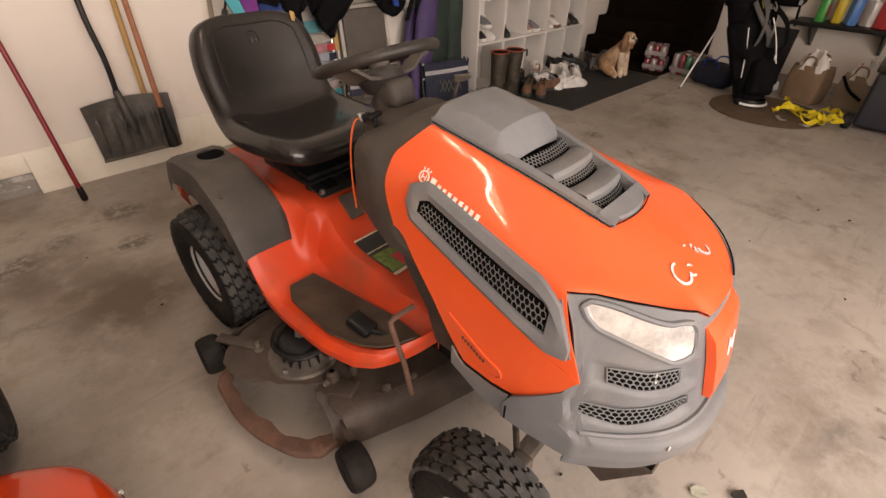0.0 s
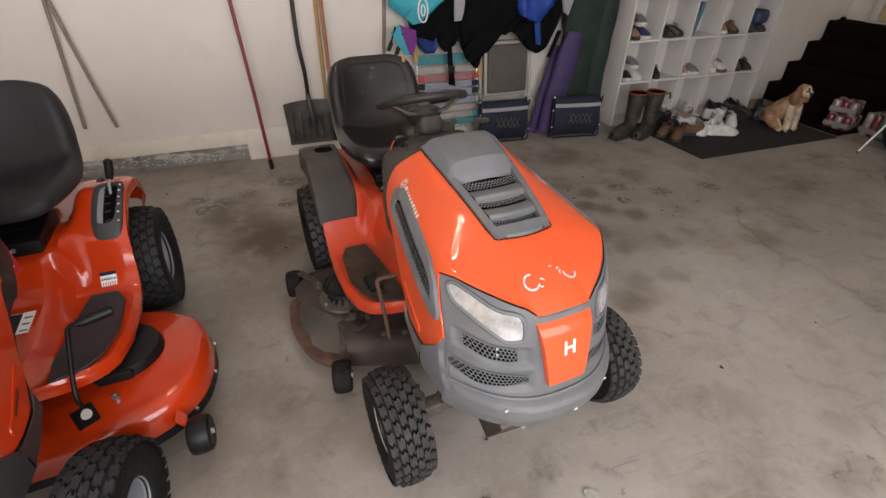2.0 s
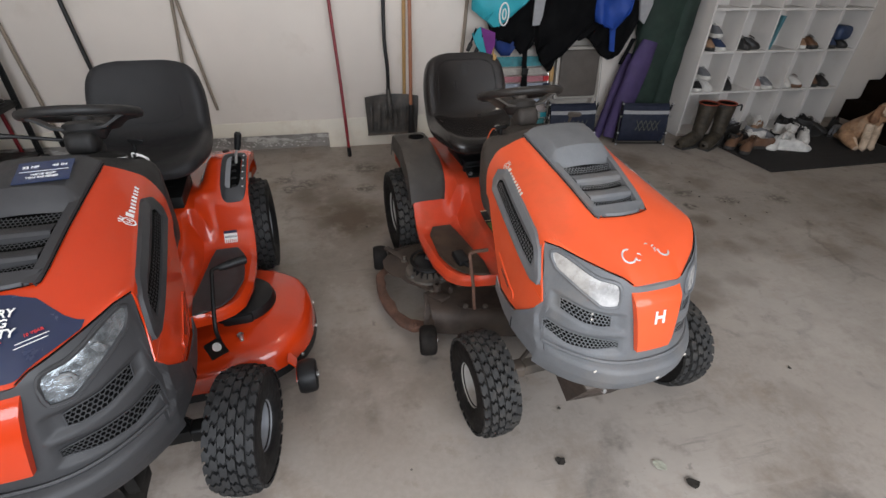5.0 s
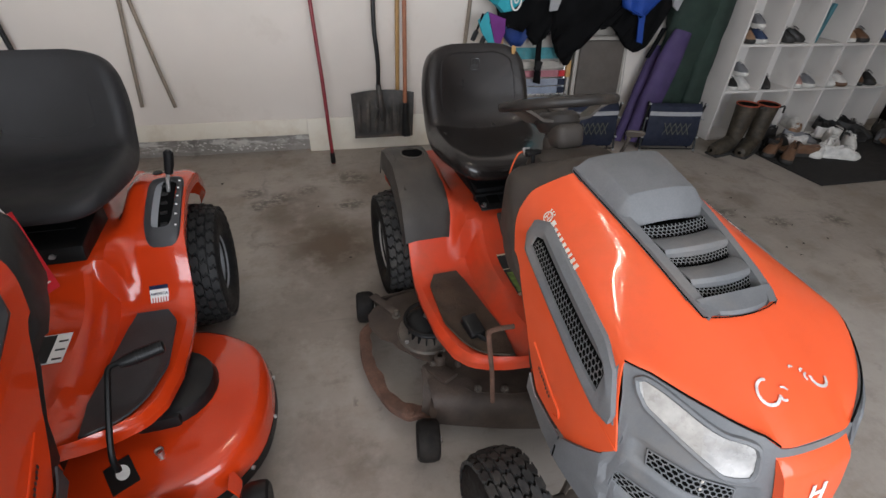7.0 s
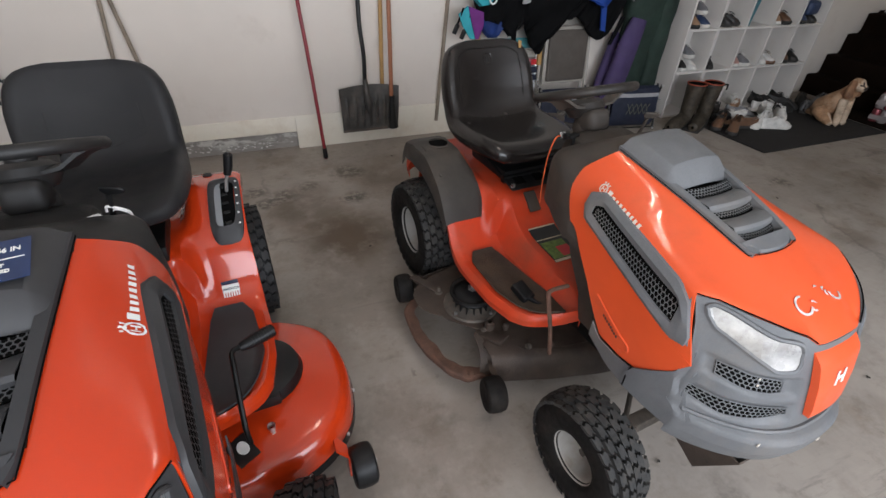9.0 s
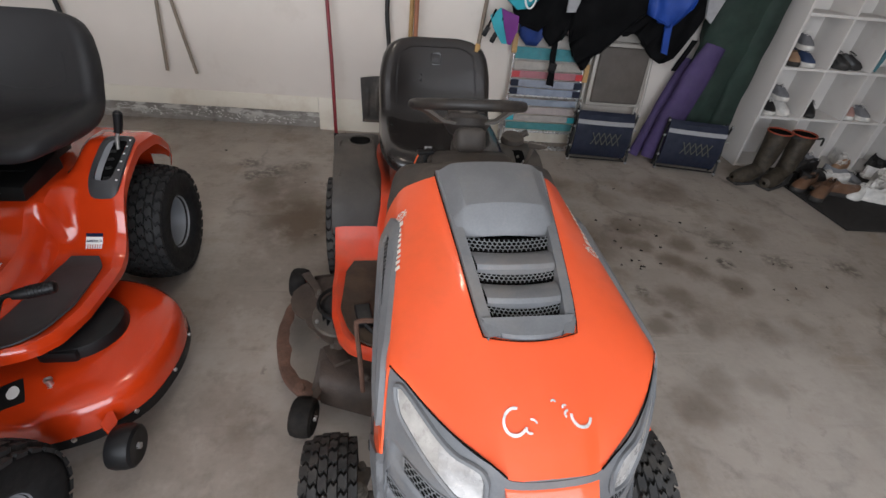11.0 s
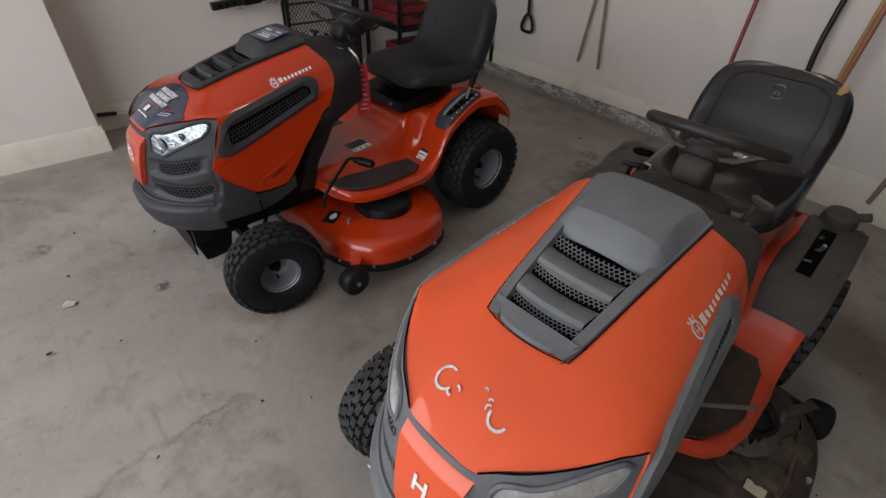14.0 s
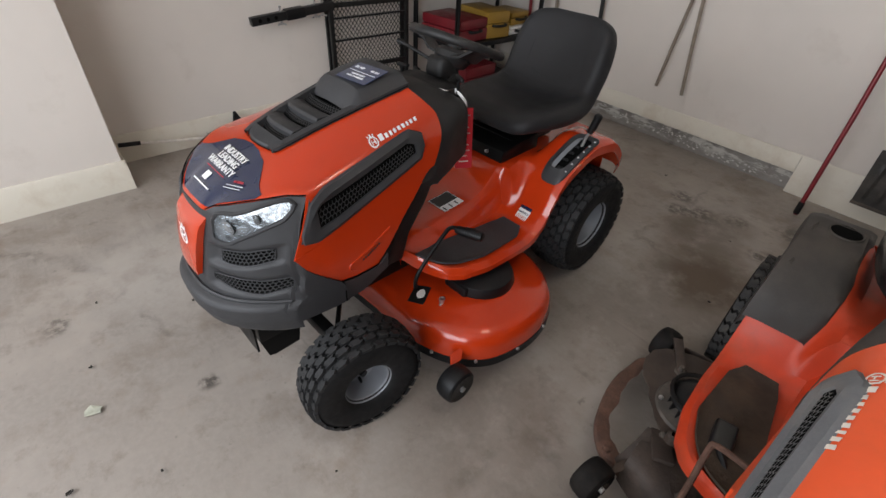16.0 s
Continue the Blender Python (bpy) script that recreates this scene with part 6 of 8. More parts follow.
# orange cord and key on the older dash
part("cord", tube(smooth_path([(-.110, .908, .846), (-.135, .914, .838), (-.155, .912, .78), (-.165, .906, .69), (-.166, .90, .61)], 5), .0025, 6), cord_orange, old_mower, "frayed orange pull cord")
part("key", moved(rbox(.022, .022, .006, .003), Matrix.Translation((-.112, .908, .848)) @ pose(0, 0, 0, 50, 0, 0)), steel, old_mower)
part("pan_cup", moved(rbox(.05, .012, .085, .004), Matrix.Translation((-.06, 1.072, pan_z(-.06, 1.072) + .004)) @ pose(0, 0, 0, -48, 0, 0)), trim_old, old_pan)

# labels on the older pan
lab = part("warning_label", thick(pan_patch(-.125, .0, .80, .99, .003, 4, 6), .001), decal_black, old_pan, "worn warning label with a picture")
part("label_line", thick(pan_patch(-.125, 0, .925, .929, .0045, 3, 1), .0005), decal_beige, lab)
part("label_edge", thick(pan_patch(-.125, 0, .985, .99, .0045, 3, 1), .0005), decal_beige, lab)
part("label_edge", thick(pan_patch(-.125, 0, .80, .812, .0045, 3, 1), .0005), decal_beige, lab)
part("label_picture", thick(pan_patch(-.12, -.02, .815, .91, .0045, 4, 3), .0005), decal_green, lab)
part("label_red", thick(pan_patch(-.075, -.022, .82, .875, .0055, 3, 3), .0005), decal_red, lab)
lab = part("warning_label", thick(pan_patch(.045, .140, .825, .925, .003, 4, 6), .001), decal_white, new_pan, "white safety label with black bars")
part("label_panel", thick(pan_patch(.048, .106, .828, .922, .0045, 3, 3), .0005), decal_black, lab)
for k in range(3):
    part("label_bar", thick(pan_patch(.114, .136, .835 + .03 * k, .841 + .03 * k, .0045, 3, 1), .0005), decal_black, lab)

# flag decal on the newer fender
flag = part("flag_decal", thick(pan_patch(.283, .335, 1.084, 1.101, .003, 6, 4), .0008), decal_white, new_pan, "white and navy flag decal with stripes")
part("flag_blue", thick(pan_patch(.283, .335, 1.1015, 1.1085, .003, 6, 3), .0012), decal_navy, flag)
for k in range(5):
    part("flag_star", thick(pan_patch(.287 + .0098 * k, .2905 + .0098 * k, 1.1035, 1.1062, .0050, 1, 1), .0005), decal_white, flag)
for k in range(7):
    part("flag_stripe", thick(pan_patch(.284 + .0075 * k, .2882 + .0075 * k, 1.073, 1.084, .003, 2, 3), .0008), decal_white, flag)
a = math.atan2(pan_z(.30, 1.105) - pan_z(.30, 1.08), .025)
letters("AMERICA", .0118, Matrix.Translation((.309, 1.0905, pan_z(.309, 1.0905) + .0048)) @ pose(0, 0, 0, math.degrees(a), 0, 0), decal_navy, flag, "flag_lettering")

# chrome film left on the older nose
def arc(cx, cy, r, t0, t1, w):
    rows = []
    for k in range(15):
        t = radians(t0 + (t1 - t0) * k / 14)
        rows.append([(cx + q * math.cos(t), cy + q * math.sin(t), cap_z(cx + q * math.cos(t), cy + q * math.sin(t)) + .003) for q in (r - w, r)])
    return thick(skin(rows), .0012)


for a in ((-.056, .108, .021, 70, 320, .0045), (.056, .110, .019, 170, 350, .0045), (-.034, .096, .008, 150, 300, .0035), (-.030, .100, .010, 10, 100, .003), (.012, .130, .005, 0, 170, .003), (.034, .112, .007, 80, 230, .0035), (.030, .122, .005, 30, 200, .003)):
    part("film_remnant", arc(*a), tape, old_hood)
for s, z in ((-1, .583), (-1, .60), (1, .61), (-1, .44), (1, .415), (.2, .40)):
    x = .16 * s
    part("bare_chip", moved(rbox(.010, .003, .007, .001), Matrix.Translation((x, face_y(x, z) - .001, z))), decal_pale, old_nose)
face = Matrix.Translation((0, face_y(0, .612) - .0205, .612)) @ pose(0, 0, 0, -12, 0, 0)
for x0, x1, z0, z1 in ((-.016, -.009, -.02, .02), (.009, .016, -.02, .02), (-.009, .009, -.004, .004)):
    part("plate_mark", moved(box(x0, -.0014, z0, x1, .0, z1), face), decal_white, old_plate)
emblem_bars(new_plate, NEW, (0, face_y(0, .605) - .0205, .605), (1, 0, 0), (0, .12, 1), 0, .046, decal_white, "plate_badge")

# sale stickers on the newer hood
rows = []
for k in range(31):
    a = (k - 15) / 15 * .40
    hi = interp(abs(a), (0, .12, .22, .30, .36, .40), (.36, .355, .33, .25, .17, .09))
    row = []
    for f in range(9):
        p = hood_point(abs(a), .018 + (hi - .018) * f / 8)
        row.append((math.copysign(p.x, a), p.y, p.z + .002))
    rows.append(row)
card = part("warranty_sticker", thick(skin(rows), .0008), decal_navy, new_hood, "navy warranty sticker with white words")


def on_nose(x, y, up=.005):
    dz = (cap_z(x, y + .01) - cap_z(x, y - .01)) / .02
    return Matrix.Translation((x, y, cap_z(x, y) + up)) @ pose(0, 0, 0, math.degrees(math.atan(dz)), 0, 0)


for word, y in (("INDUSTRY", .172), ("LEADING", .150), ("WARRANTY", .128)):
    letters(word, .027, on_nose(0, y, .0055), decal_white, card, "sticker_word", wide=.92)
part("sticker_code", moved(box(-.012, -.012, 0, .012, .012, .0008), on_nose(-.01, .092)), decal_white, card)
part("sticker_line", moved(box(-.05, -.001, 0, .05, .001, .0006), on_nose(0, .112)), decal_red, card)
part("sticker_line", moved(box(-.045, -.002, 0, .045, .002, .0006), on_nose(0, .070)), decal_white, card)
letters("10 YEAR", .010, on_nose(.098, .130, .006) @ pose(0, 0, 0, 0, 0, 20), decal_red, card, "sticker_word")
for k in range(2):
    part("sticker_line", moved(box(-.03, -.0008, 0, .03, .0008, .0006), on_nose(.098, .118 - .009 * k, .006) @ pose(0, 0, 0, 0, 0, 20)), decal_white, card)
dome = next(o for o in new_hood.children_recursive if o.name.startswith("scoop_dome"))
dome_skin = BVHTree.FromPolygons([v.co.copy() for v in dome.data.vertices], [tuple(p.vertices) for p in dome.data.polygons])
rest = [dome_skin.ray_cast(Vector((.032, y, 1.2)), Vector((0, 0, -1)))[0] for y in (.525, .600)]
slant = math.degrees(math.atan2(rest[1].z - rest[0].z, .075))
tilt = Matrix.Translation((.032, .562, (rest[0].z + rest[1].z) / 2 + .004)) @ pose(0, 0, 0, slant, 0, 6)
card_blue = material("dark_blue_card", (.014, .032, .10), .12, coat=.8)
card = part("feature_card", moved(box(-.060, -.050, 0, .060, .046, .0012, .0), tilt), card_blue, new_hood, "glossy blue feature card")
part("card_line", moved(box(-.052, -.0008, .0012, .052, .0008, .0018), tilt), decal_white, card)
for word, x, y, sz in (("22 HP", -.031, .020, .014), ("46 IN", .031, .020, .014), ("WE'VE GOT", 0, -.016, .010), ("YOU COVERED", 0, -.029, .010)):
    letters(word, sz, tilt @ Matrix.Translation((x, y, .0022)), decal_white, card, "card_word")

# red hang tag with its white string
part("tag_string", tube(smooth_path([(.142, .836, .852), (.146, .832, .866), (.160, .830, .862), (.174, .834, .852), (.182, .842, .838), (.176, .852, .815), (.162, .866, .798)], 5), .0030, 6), decal_white, new_mower)
part("tag_string", tube(smooth_path([(.150, .834, .850), (.162, .828, .858), (.178, .832, .846), (.184, .846, .824), (.168, .862, .800)], 5), .0022, 6), decal_white, new_mower)
hang = Vector((-.006, -.012, .215)).normalized()
wide_ = (Vector((.60, .80, .0)) - hang * hang.dot(Vector((.60, .80, .0)))).normalized()
out_ = hang.cross(wide_)
at = Matrix.Translation((.158, .876, .69)) @ Matrix((wide_, -out_, hang)).transposed().to_4x4()
tag = part("hang_tag", moved(rbox(.058, .0015, .22, .0005), at), tag_red, new_mower, "red card hang tag")
for k in range(9):
    for side_ in (-.0013, .0013):
        part("tag_bar", moved(rbox((.040, .022, .034)[k % 3], .0008, .0045, .0), at @ Matrix.Translation((0, side_, .085 - .021 * k))), decal_pale, tag)
part("dash_label", moved(prism([(-.009, -.011), (.009, -.011), (0, .011)], 0, .001), Matrix.Translation((.131, .806, .8635)) @ pose(0, 0, 0, -20, 4, 0)), decal_white, new_mower)
part("dash_label", moved(box(-.013, -.002, 0, .013, .002, .001), Matrix.Translation((.131, .788, .8695)) @ pose(0, 0, 0, -20, 4, 0)), decal_white, new_mower)


# ---- things along the back wall ----
wood_tan = material("varnished_handle_wood", (0.50, 0.30, 0.11), 0.5, 0, 0.15, 12, grain=0.2, grain_scale=90)
wood_red = material("reddish_handle_wood", (0.36, 0.14, 0.07), 0.5, 0, 0.15, 12, grain=0.2, grain_scale=90)
wood_grey = material("weathered_stick_wood", (0.27, 0.22, 0.17), 0.7, 0, 0.2, 14, grain=0.3, grain_scale=120)
red_paint = material("red_enamel", (0.21, 0.008, 0.014), 0.35, 0, 0.1, 10)
dusty_black = material("dusty_black_plastic", (0.042, 0.039, 0.036), 0.5, 0, 0.25, 10, dirt=(0.15, 0.13, 0.11), dirt_amount=0.5, dirt_scale=8)
black_steel = material("black_tool_steel", (0.014, 0.014, 0.014), 0.42, 0.3, 0.2, 12)
aluminium = material("aluminium_tube", (0.66, 0.66, 0.66), 0.28, 0.9, 0.06, 20)
white_board = material("white_melamine", (0.64, 0.61, 0.58), 0.45, 0, 0.03, 3, dirt=(0.52, 0.46, 0.39), dirt_amount=0.15, dirt_scale=5)
nylon_black = material("black_neoprene", (0.006, 0.006, 0.0065), 0.85, 0, 0.3, 9, bump=0.4, bump_scale=350, spec=0.06)
nylon_blue = material("royal_blue_nylon", (0.006, 0.045, 0.27), 0.6, 0, 0.2, 9, bump=0.4, bump_scale=300)
nylon_deep = material("deep_blue_nylon", (0.006, 0.03, 0.16), 0.65, 0, 0.3, 9, bump=0.4, bump_scale=300)
nylon_teal = material("teal_nylon", (0.03, 0.36, 0.44), 0.6, 0, 0.12, 9, bump=0.4, bump_scale=300)
nylon_purple = material("violet_nylon", (0.15, 0.014, 0.19), 0.6, 0, 0.15, 9, bump=0.3, bump_scale=300)
nylon_plum = material("dusty_purple_canvas", (0.055, 0.035, 0.11), 0.75, 0, 0.25, 7, bump=0.5, bump_scale=260)
nylon_green = material("dark_green_canvas", (0.014, 0.030, 0.022), 0.8, 0, 0.3, 6, bump=0.5, bump_scale=200)
nylon_navy = material("navy_canvas", (0.007, 0.011, 0.028), 0.75, 0, 0.25, 9, bump=0.4, bump_scale=300)
grey_strap = material("grey_webbing", (0.30, 0.30, 0.31), 0.7, 0, 0.1, 30)
cord_dark = material("drab_cord", (0.10, 0.10, 0.08), 0.8)
vinyl_taupe = material("taupe_chair_vinyl", (0.085, 0.072, 0.062), 0.6, 0, 0.15, 9, bump=0.3, bump_scale=180)
frame_beige = material("beige_chair_enamel", (0.40, 0.37, 0.33), 0.4, 0.1, 0.08, 12)


def pole(name, pts, r, mat_, label, category, tip=None, group=""):
    root = thing(name, Matrix.Translation(pts[0]), label, category, group)
    base = Vector(pts[0])
    part("shaft", tube([Vector(p) - base for p in pts], r, 10), mat_, root)
    if tip:
        d = (Vector(pts[1]) - base).normalized()
        part("grip", tube([d * 0.0, d * .01, d * tip[0]], [r * .9, r * 1.35, r * 1.3], 10), tip[1], root)
    return root


pole("broom_handle", [(.092, 2.868, .004), (.075, 2.96, .55), (.046, 3.06, 1.13), (.02, 3.105, 1.62)], .012, red_paint, "thin red metal pole leaning on the cream wall", "pole", (.075, black_plastic))
pole("wooden_pole", [(.578, 3.108, .33), (.584, 3.108, .70), (.592, 3.11, 1.13), (.598, 3.11, 1.6)], .0145, wood_tan, "pale varnished wooden pole hung against the wall", "pole")
spade = pole("wooden_pole", [(.614, 2.995, .335), (.616, 2.998, .70), (.620, 3.02, 1.13), (.626, 3.05, 1.6)], .0145, wood_red, "reddish wooden pole with a black metal socket", "pole")
part("socket", tube([(0, -.012, .03), (0, -.012, -.06), (.004, -.012, -.20)], [.018, .024, .034], 10), black_steel, spade)
pole("wooden_stick", [(1.005, 3.110, .105), (1.04, 3.110, .55), (1.072, 3.112, .95), (1.10, 3.114, 1.5)], .0135, wood_grey, "weathered brown stick leaning on the wall", "stick")
pole("wooden_stick", [(-1.052, 3.10, .365), (-1.028, 3.10, .63), (-1.00, 3.10, .90), (-.952, 3.10, 1.45)], .011, wood_grey, "thin grey weathered stick hanging on the wall", "stick", group="hanging sticks")
pole("wooden_stick", [(-.862, 3.10, .355), (-.90, 3.10, .63), (-.935, 3.10, .92), (-.99, 3.10, 1.45)], .011, wood_grey, "thin grey weathered stick hanging on the wall", "stick", group="hanging sticks")
pole("long_handle", [(-1.985, 3.10, .13), (-2.0, 3.10, .42), (-2.03, 3.10, .80), (-2.07, 3.10, 1.5)], .012, wood_grey, "grey tool handle with a black end near the corner", "tool", (.16, black_plastic))
pole("long_handle", [(-2.25, 3.08, .02), (-2.27, 3.09, .5), (-2.30, 3.10, 1.5)], .013, red_paint, "dark red tool handle standing in the corner", "tool")

handle = thing("spade", Matrix.Translation((-1.60, 3.09, .47)), "black spade hung upside down by its blade", "spade")
part("grip", tube(smooth_path([(-.018, 0, .13), (-.055, 0, .06), (-.05, 0, .012), (0, 0, 0), (.05, 0, .012), (.055, 0, .06), (.018, 0, .13)], 5), .013, 8), black_steel, handle)
part("shaft", tube([(0, 0, .12), (-.02, 0, .35), (-.05, 0, .75), (-.06, 0, 1.0)], .014, 10), black_steel, handle)


def snow_shovel():
    root = thing("snow_shovel", Matrix.Translation((.46, 3.06, .11)), "black plastic snow shovel hung on the wall, dusty", "shovel")
    grooves = (-.165, -.10, -.045, .005, .055, .11, .165)

    def face(x, v):
        u = (x - .008) / (.205 + .012 * v)
        dent = sum(max(0, 1 - abs(x - g - .012 * v) / .014) for g in grooves) * .011 * min(1, max(0, (v - .10) / .1)) * min(1, max(0, (.78 - v) / .15))
        return (x, -.012 - .045 * math.sin(v * 1.6) * (.2 + .8 * u * u) + .04 * v - dent, .31 * v + .012 * (1 - u * u) * v)
    rows = []
    for k in range(25):
        v = k / 24
        w = .205 + .012 * v
        rows.append([face(.008 + w * j / 40, v) for j in range(-40, 41)])
    blade = part("blade", thick(skin(rows), .004), dusty_black, root, sharp=25)
    part("wear_edge", box(-.20, -.020, -.004, .215, -.008, .014, .002), grimy, blade)
    for s in (-1, 1):
        part("rib", tube(smooth_path([(-.008, -.030, .25), (s * .035, -.034, .20), (s * .052, -.036, .12)], 4), .006, 8), dusty_black, blade)
    part("socket", tube([(-.005, -.040, .12), (-.006, -.040, .18), (-.012, -.030, .27), (-.018, .0, .36)], [.008, .020, .021, .018], 12), dusty_black, root)
    part("shaft", tube(smooth_path([(-.018, .0, .34), (-.016, -.01, .52), (-.03, .0, .72), (-.025, .02, .95), (-.02, .02, 1.1), (-.02, .02, 1.45)], 5), .0145, 10), black_steel, root)


snow_shovel()


def beach_chair():
    root = thing("beach_chair", Matrix.Translation((1.55, 2.98, 0)) @ pose(0, 0, 0, -7, 0, 0), "folded aluminium beach chair with pastel striped webbing", "folding chair")
    w = .252
    for y, z1, ww in ((0, .80, w), (-.03, .40, .292), (.012, .52, .27)):
        part("frame_tube", tube(smooth_path([(-ww + .03 * (ww > w), y, z1), (-ww, y, z1 * .5), (-ww, y, .06), (-ww + .015, y, .024), (-ww + .05, y, .012), (0, y, .010), (ww - .05, y, .012), (ww - .015, y, .024), (ww, y, .06), (ww, y, z1 * .5), (ww - .03 * (ww > w), y, z1)], 4), .0095, 8), aluminium, root)
    for z in (.38, .13, .79):
        part("cross_tube", tube([(-w, -.012, z), (w, -.012, z)], .008, 8), aluminium, root)
    stripes = ((.145, .195, (.045, .17, .18)), (.205, .250, (.30, .28, .26)), (.258, .305, (.31, .27, .26)), (.318, .362, (.20, .23, .28)), (.388, .435, (.20, .23, .29)), (.443, .492, (.23, .25, .30)), (.502, .548, (.32, .13, .15)), (.560, .610, (.32, .30, .27)), (.625, .70, (.05, .21, .24)))
    for i, (z0, z1, c) in enumerate(stripes):
        m_ = material("webbing", tuple(min(.8, 1.25 * v) for v in c), .75, 0, .2, 20, bump=.4, bump_scale=300, dirt=(.22, .21, .20), dirt_amount=.2, dirt_scale=9)
        rows = [[(u * (w - .006), -.006 - .014 * (1 - u * u) * (.4 + .6 * (i % 2)) - .004 * math.sin(3.1 * k), z) for u in (-1, -.6, -.2, .2, .6, 1)] for k, z in enumerate((z0, z0 * .6 + z1 * .4, z1))]
        sl = part("webbing_strip", thick(skin(rows), .003), m_, root)
        if i in (1, 4, 5, 6):
            for s in (-1, 1):
                part("strip_end", box(s * (w + .004) - (.055 if s > 0 else 0), -.022, z0 + .003, s * (w + .004) + (0 if s > 0 else .055), -.0185, z1 - .003), decal_red if i == 6 else nylon_teal if i == 1 else nylon_navy, sl)
    part("arm_rest", box(-w - .03, -.04, .66, -w + .005, -.015, .78, .006), wood_tan, root)
    part("arm_rest", box(w - .005, -.04, .50, w + .03, -.015, .62, .006), wood_tan, root)


beach_chair()


def folding_chair():
    root = thing("folding_chair", Matrix.Translation((2.05, 3.0, 0)) @ pose(0, 0, 0, -6, 0, 0), "folded beige metal chair with taupe padded seat", "folding chair")
    for s in (-1, 1):
        part("leg", tube([(s * .20, 0, 0), (s * .205, 0, .5), (s * .20, .01, .95)], .012, 8), frame_beige, root)
        part("leg", tube([(s * .225, -.03, 0), (s * .225, -.03, .45), (s * .21, -.02, .78)], .012, 8), frame_beige, root)
    part("cross_bar", tube([(-.2, 0, .12), (.2, 0, .12)], .009, 8), frame_beige, root)
    part("back_rail", tube(smooth_path([(-.20, .01, .80), (-.17, .01, .90), (-.08, .01, .945), (.08, .01, .945), (.17, .01, .90), (.20, .01, .80)], 4), .012, 8), frame_beige, root)
    part("back_panel", moved(rbox(.37, .018, .18, .02), Matrix.Translation((0, .005, .86))), frame_beige, root)
    part("seat_pan", moved(rbox(.40, .022, .42, .02), Matrix.Translation((0, -.045, .56))), frame_beige, root)
    part("seat_pad", moved(rbox(.35, .03, .37, .03, 4), Matrix.Translation((0, -.062, .56))), vinyl_taupe, root, "taupe vinyl seat pad")


folding_chair()


def camp_stool(m):
    """Folded camp stool: navy cloth with cord lacing on a thin frame."""
    root = thing("camp_stool", m, "folded navy camp stool with laced front, on the slab", "camp stool", "folded camp stools")
    rows = []
    for z, d in ((.03, .0), (.06, -.035), (.16, -.055), (.26, -.05), (.335, -.03), (.355, .0)):
        rows.append([(u * .20, d * (1 - .35 * u * u), z) for u in (-1, -.7, -.35, 0, .35, .7, 1)])
    part("cloth", thick(skin(rows), .02), nylon_navy, root)
    part("strap", thick(skin([[(u * .20, -.047 + .012 * u * u, z) for u in (-1, -.5, 0, .5, 1)] for z in (.272, .302)]), .004), grey_strap, root)
    for k in range(5):
        x = -.085 + .04 * k
        part("lace", tube([(x, -.066, .14), (x + .04, -.066, .225)], .003, 5), cord_dark, root)
        part("lace", tube([(x + .04, -.066, .14), (x, -.066, .225)], .003, 5), cord_dark, root)
    for s in (-1, 1):
        part("leg", tube([(s * .215, -.03, .005), (s * .212, -.01, .18), (s * .20, .02, .365)], .008, 8), black_steel, root)
        part("leg", tube([(s * .205, .05, .005), (s * .208, .02, .18), (s * .215, -.02, .36)], .008, 8), black_steel, root)
        for z in (.01, .11, .25, .355):
            part("cap", lathe([(.0001, .008), (.009, .006), (.011, 0), (.009, -.006), (.0001, -.008)], 10, Matrix.Translation((s * .215, -.032, z))), steel, root)
    part("rail", tube([(-.2, -.03, .02), (.2, -.03, .02)], .006, 6), black_steel, root)
    return root


camp_stool(pose(1.975, 2.83, 0, -4, 0, -4))
camp_stool(pose(2.61, 2.74, 0, -4, 0, -10))


def lump(path, radii, flat, mat_, name, label, category, seed=1, folds=.10):
    """A soft bag along a path, flattened, with uneven folds."""
    pts = smooth_path(path, 5)
    rr = [interp(i / (len(pts) - 1), [k / (len(radii) - 1) for k in range(len(radii))], radii) for i in range(len(pts))]
    bm = tube(pts, rr, 18)
    c0 = pts[0]
    for v in bm.verts:
        n = noise.noise(Vector((v.co.x * 9 + seed, v.co.y * 9, v.co.z * 5))) + .5 * noise.noise(Vector((v.co.x * 26, v.co.y * 26 + seed, v.co.z * 9)))
        t = min(range(len(pts)), key=lambda i: (pts[i] - v.co).length_squared)
        d = v.co - pts[t]
        v.co = pts[t] + Vector((d.x, d.y * flat, d.z)) * (1 + folds * 2.4 * n)
    ob = solid(name, bm, mat_, label, category, sharp=70)
    return ob


lump([(2.41, 2.87, .03), (2.46, 2.88, .28), (2.53, 2.89, .55), (2.60, 2.91, .82)], [.075, .105, .10, .075], .5, nylon_plum, "chair_bag", "long purple canvas chair bag leaning over a green bag", "bag", 3, .07)
lump([(2.30, 2.93, .02), (2.36, 2.95, .22), (2.44, 2.99, .45), (2.52, 3.04, .70)], [.04, .05, .05, .04], .7, nylon_plum, "chair_bag", "limp purple canvas bag slumped behind the stools", "bag", 8)
lump([(2.72, 2.99, .03), (2.73, 3.0, .40), (2.75, 3.01, .85), (2.77, 3.02, 1.25), (2.80, 3.03, 1.6)], [.14, .165, .215, .22, .18], .38, nylon_green, "tent_bag", "tall dark green canvas bag standing against the wall", "bag", 5, .12)
lump([(2.86, 2.93, .03), (2.88, 2.95, .40), (2.91, 2.98, .85), (2.95, 3.0, 1.3)], [.06, .08, .09, .08], .6, nylon_green, "tent_bag", "narrow dark green canvas bag beside the white cubby", "bag", 11, .12)


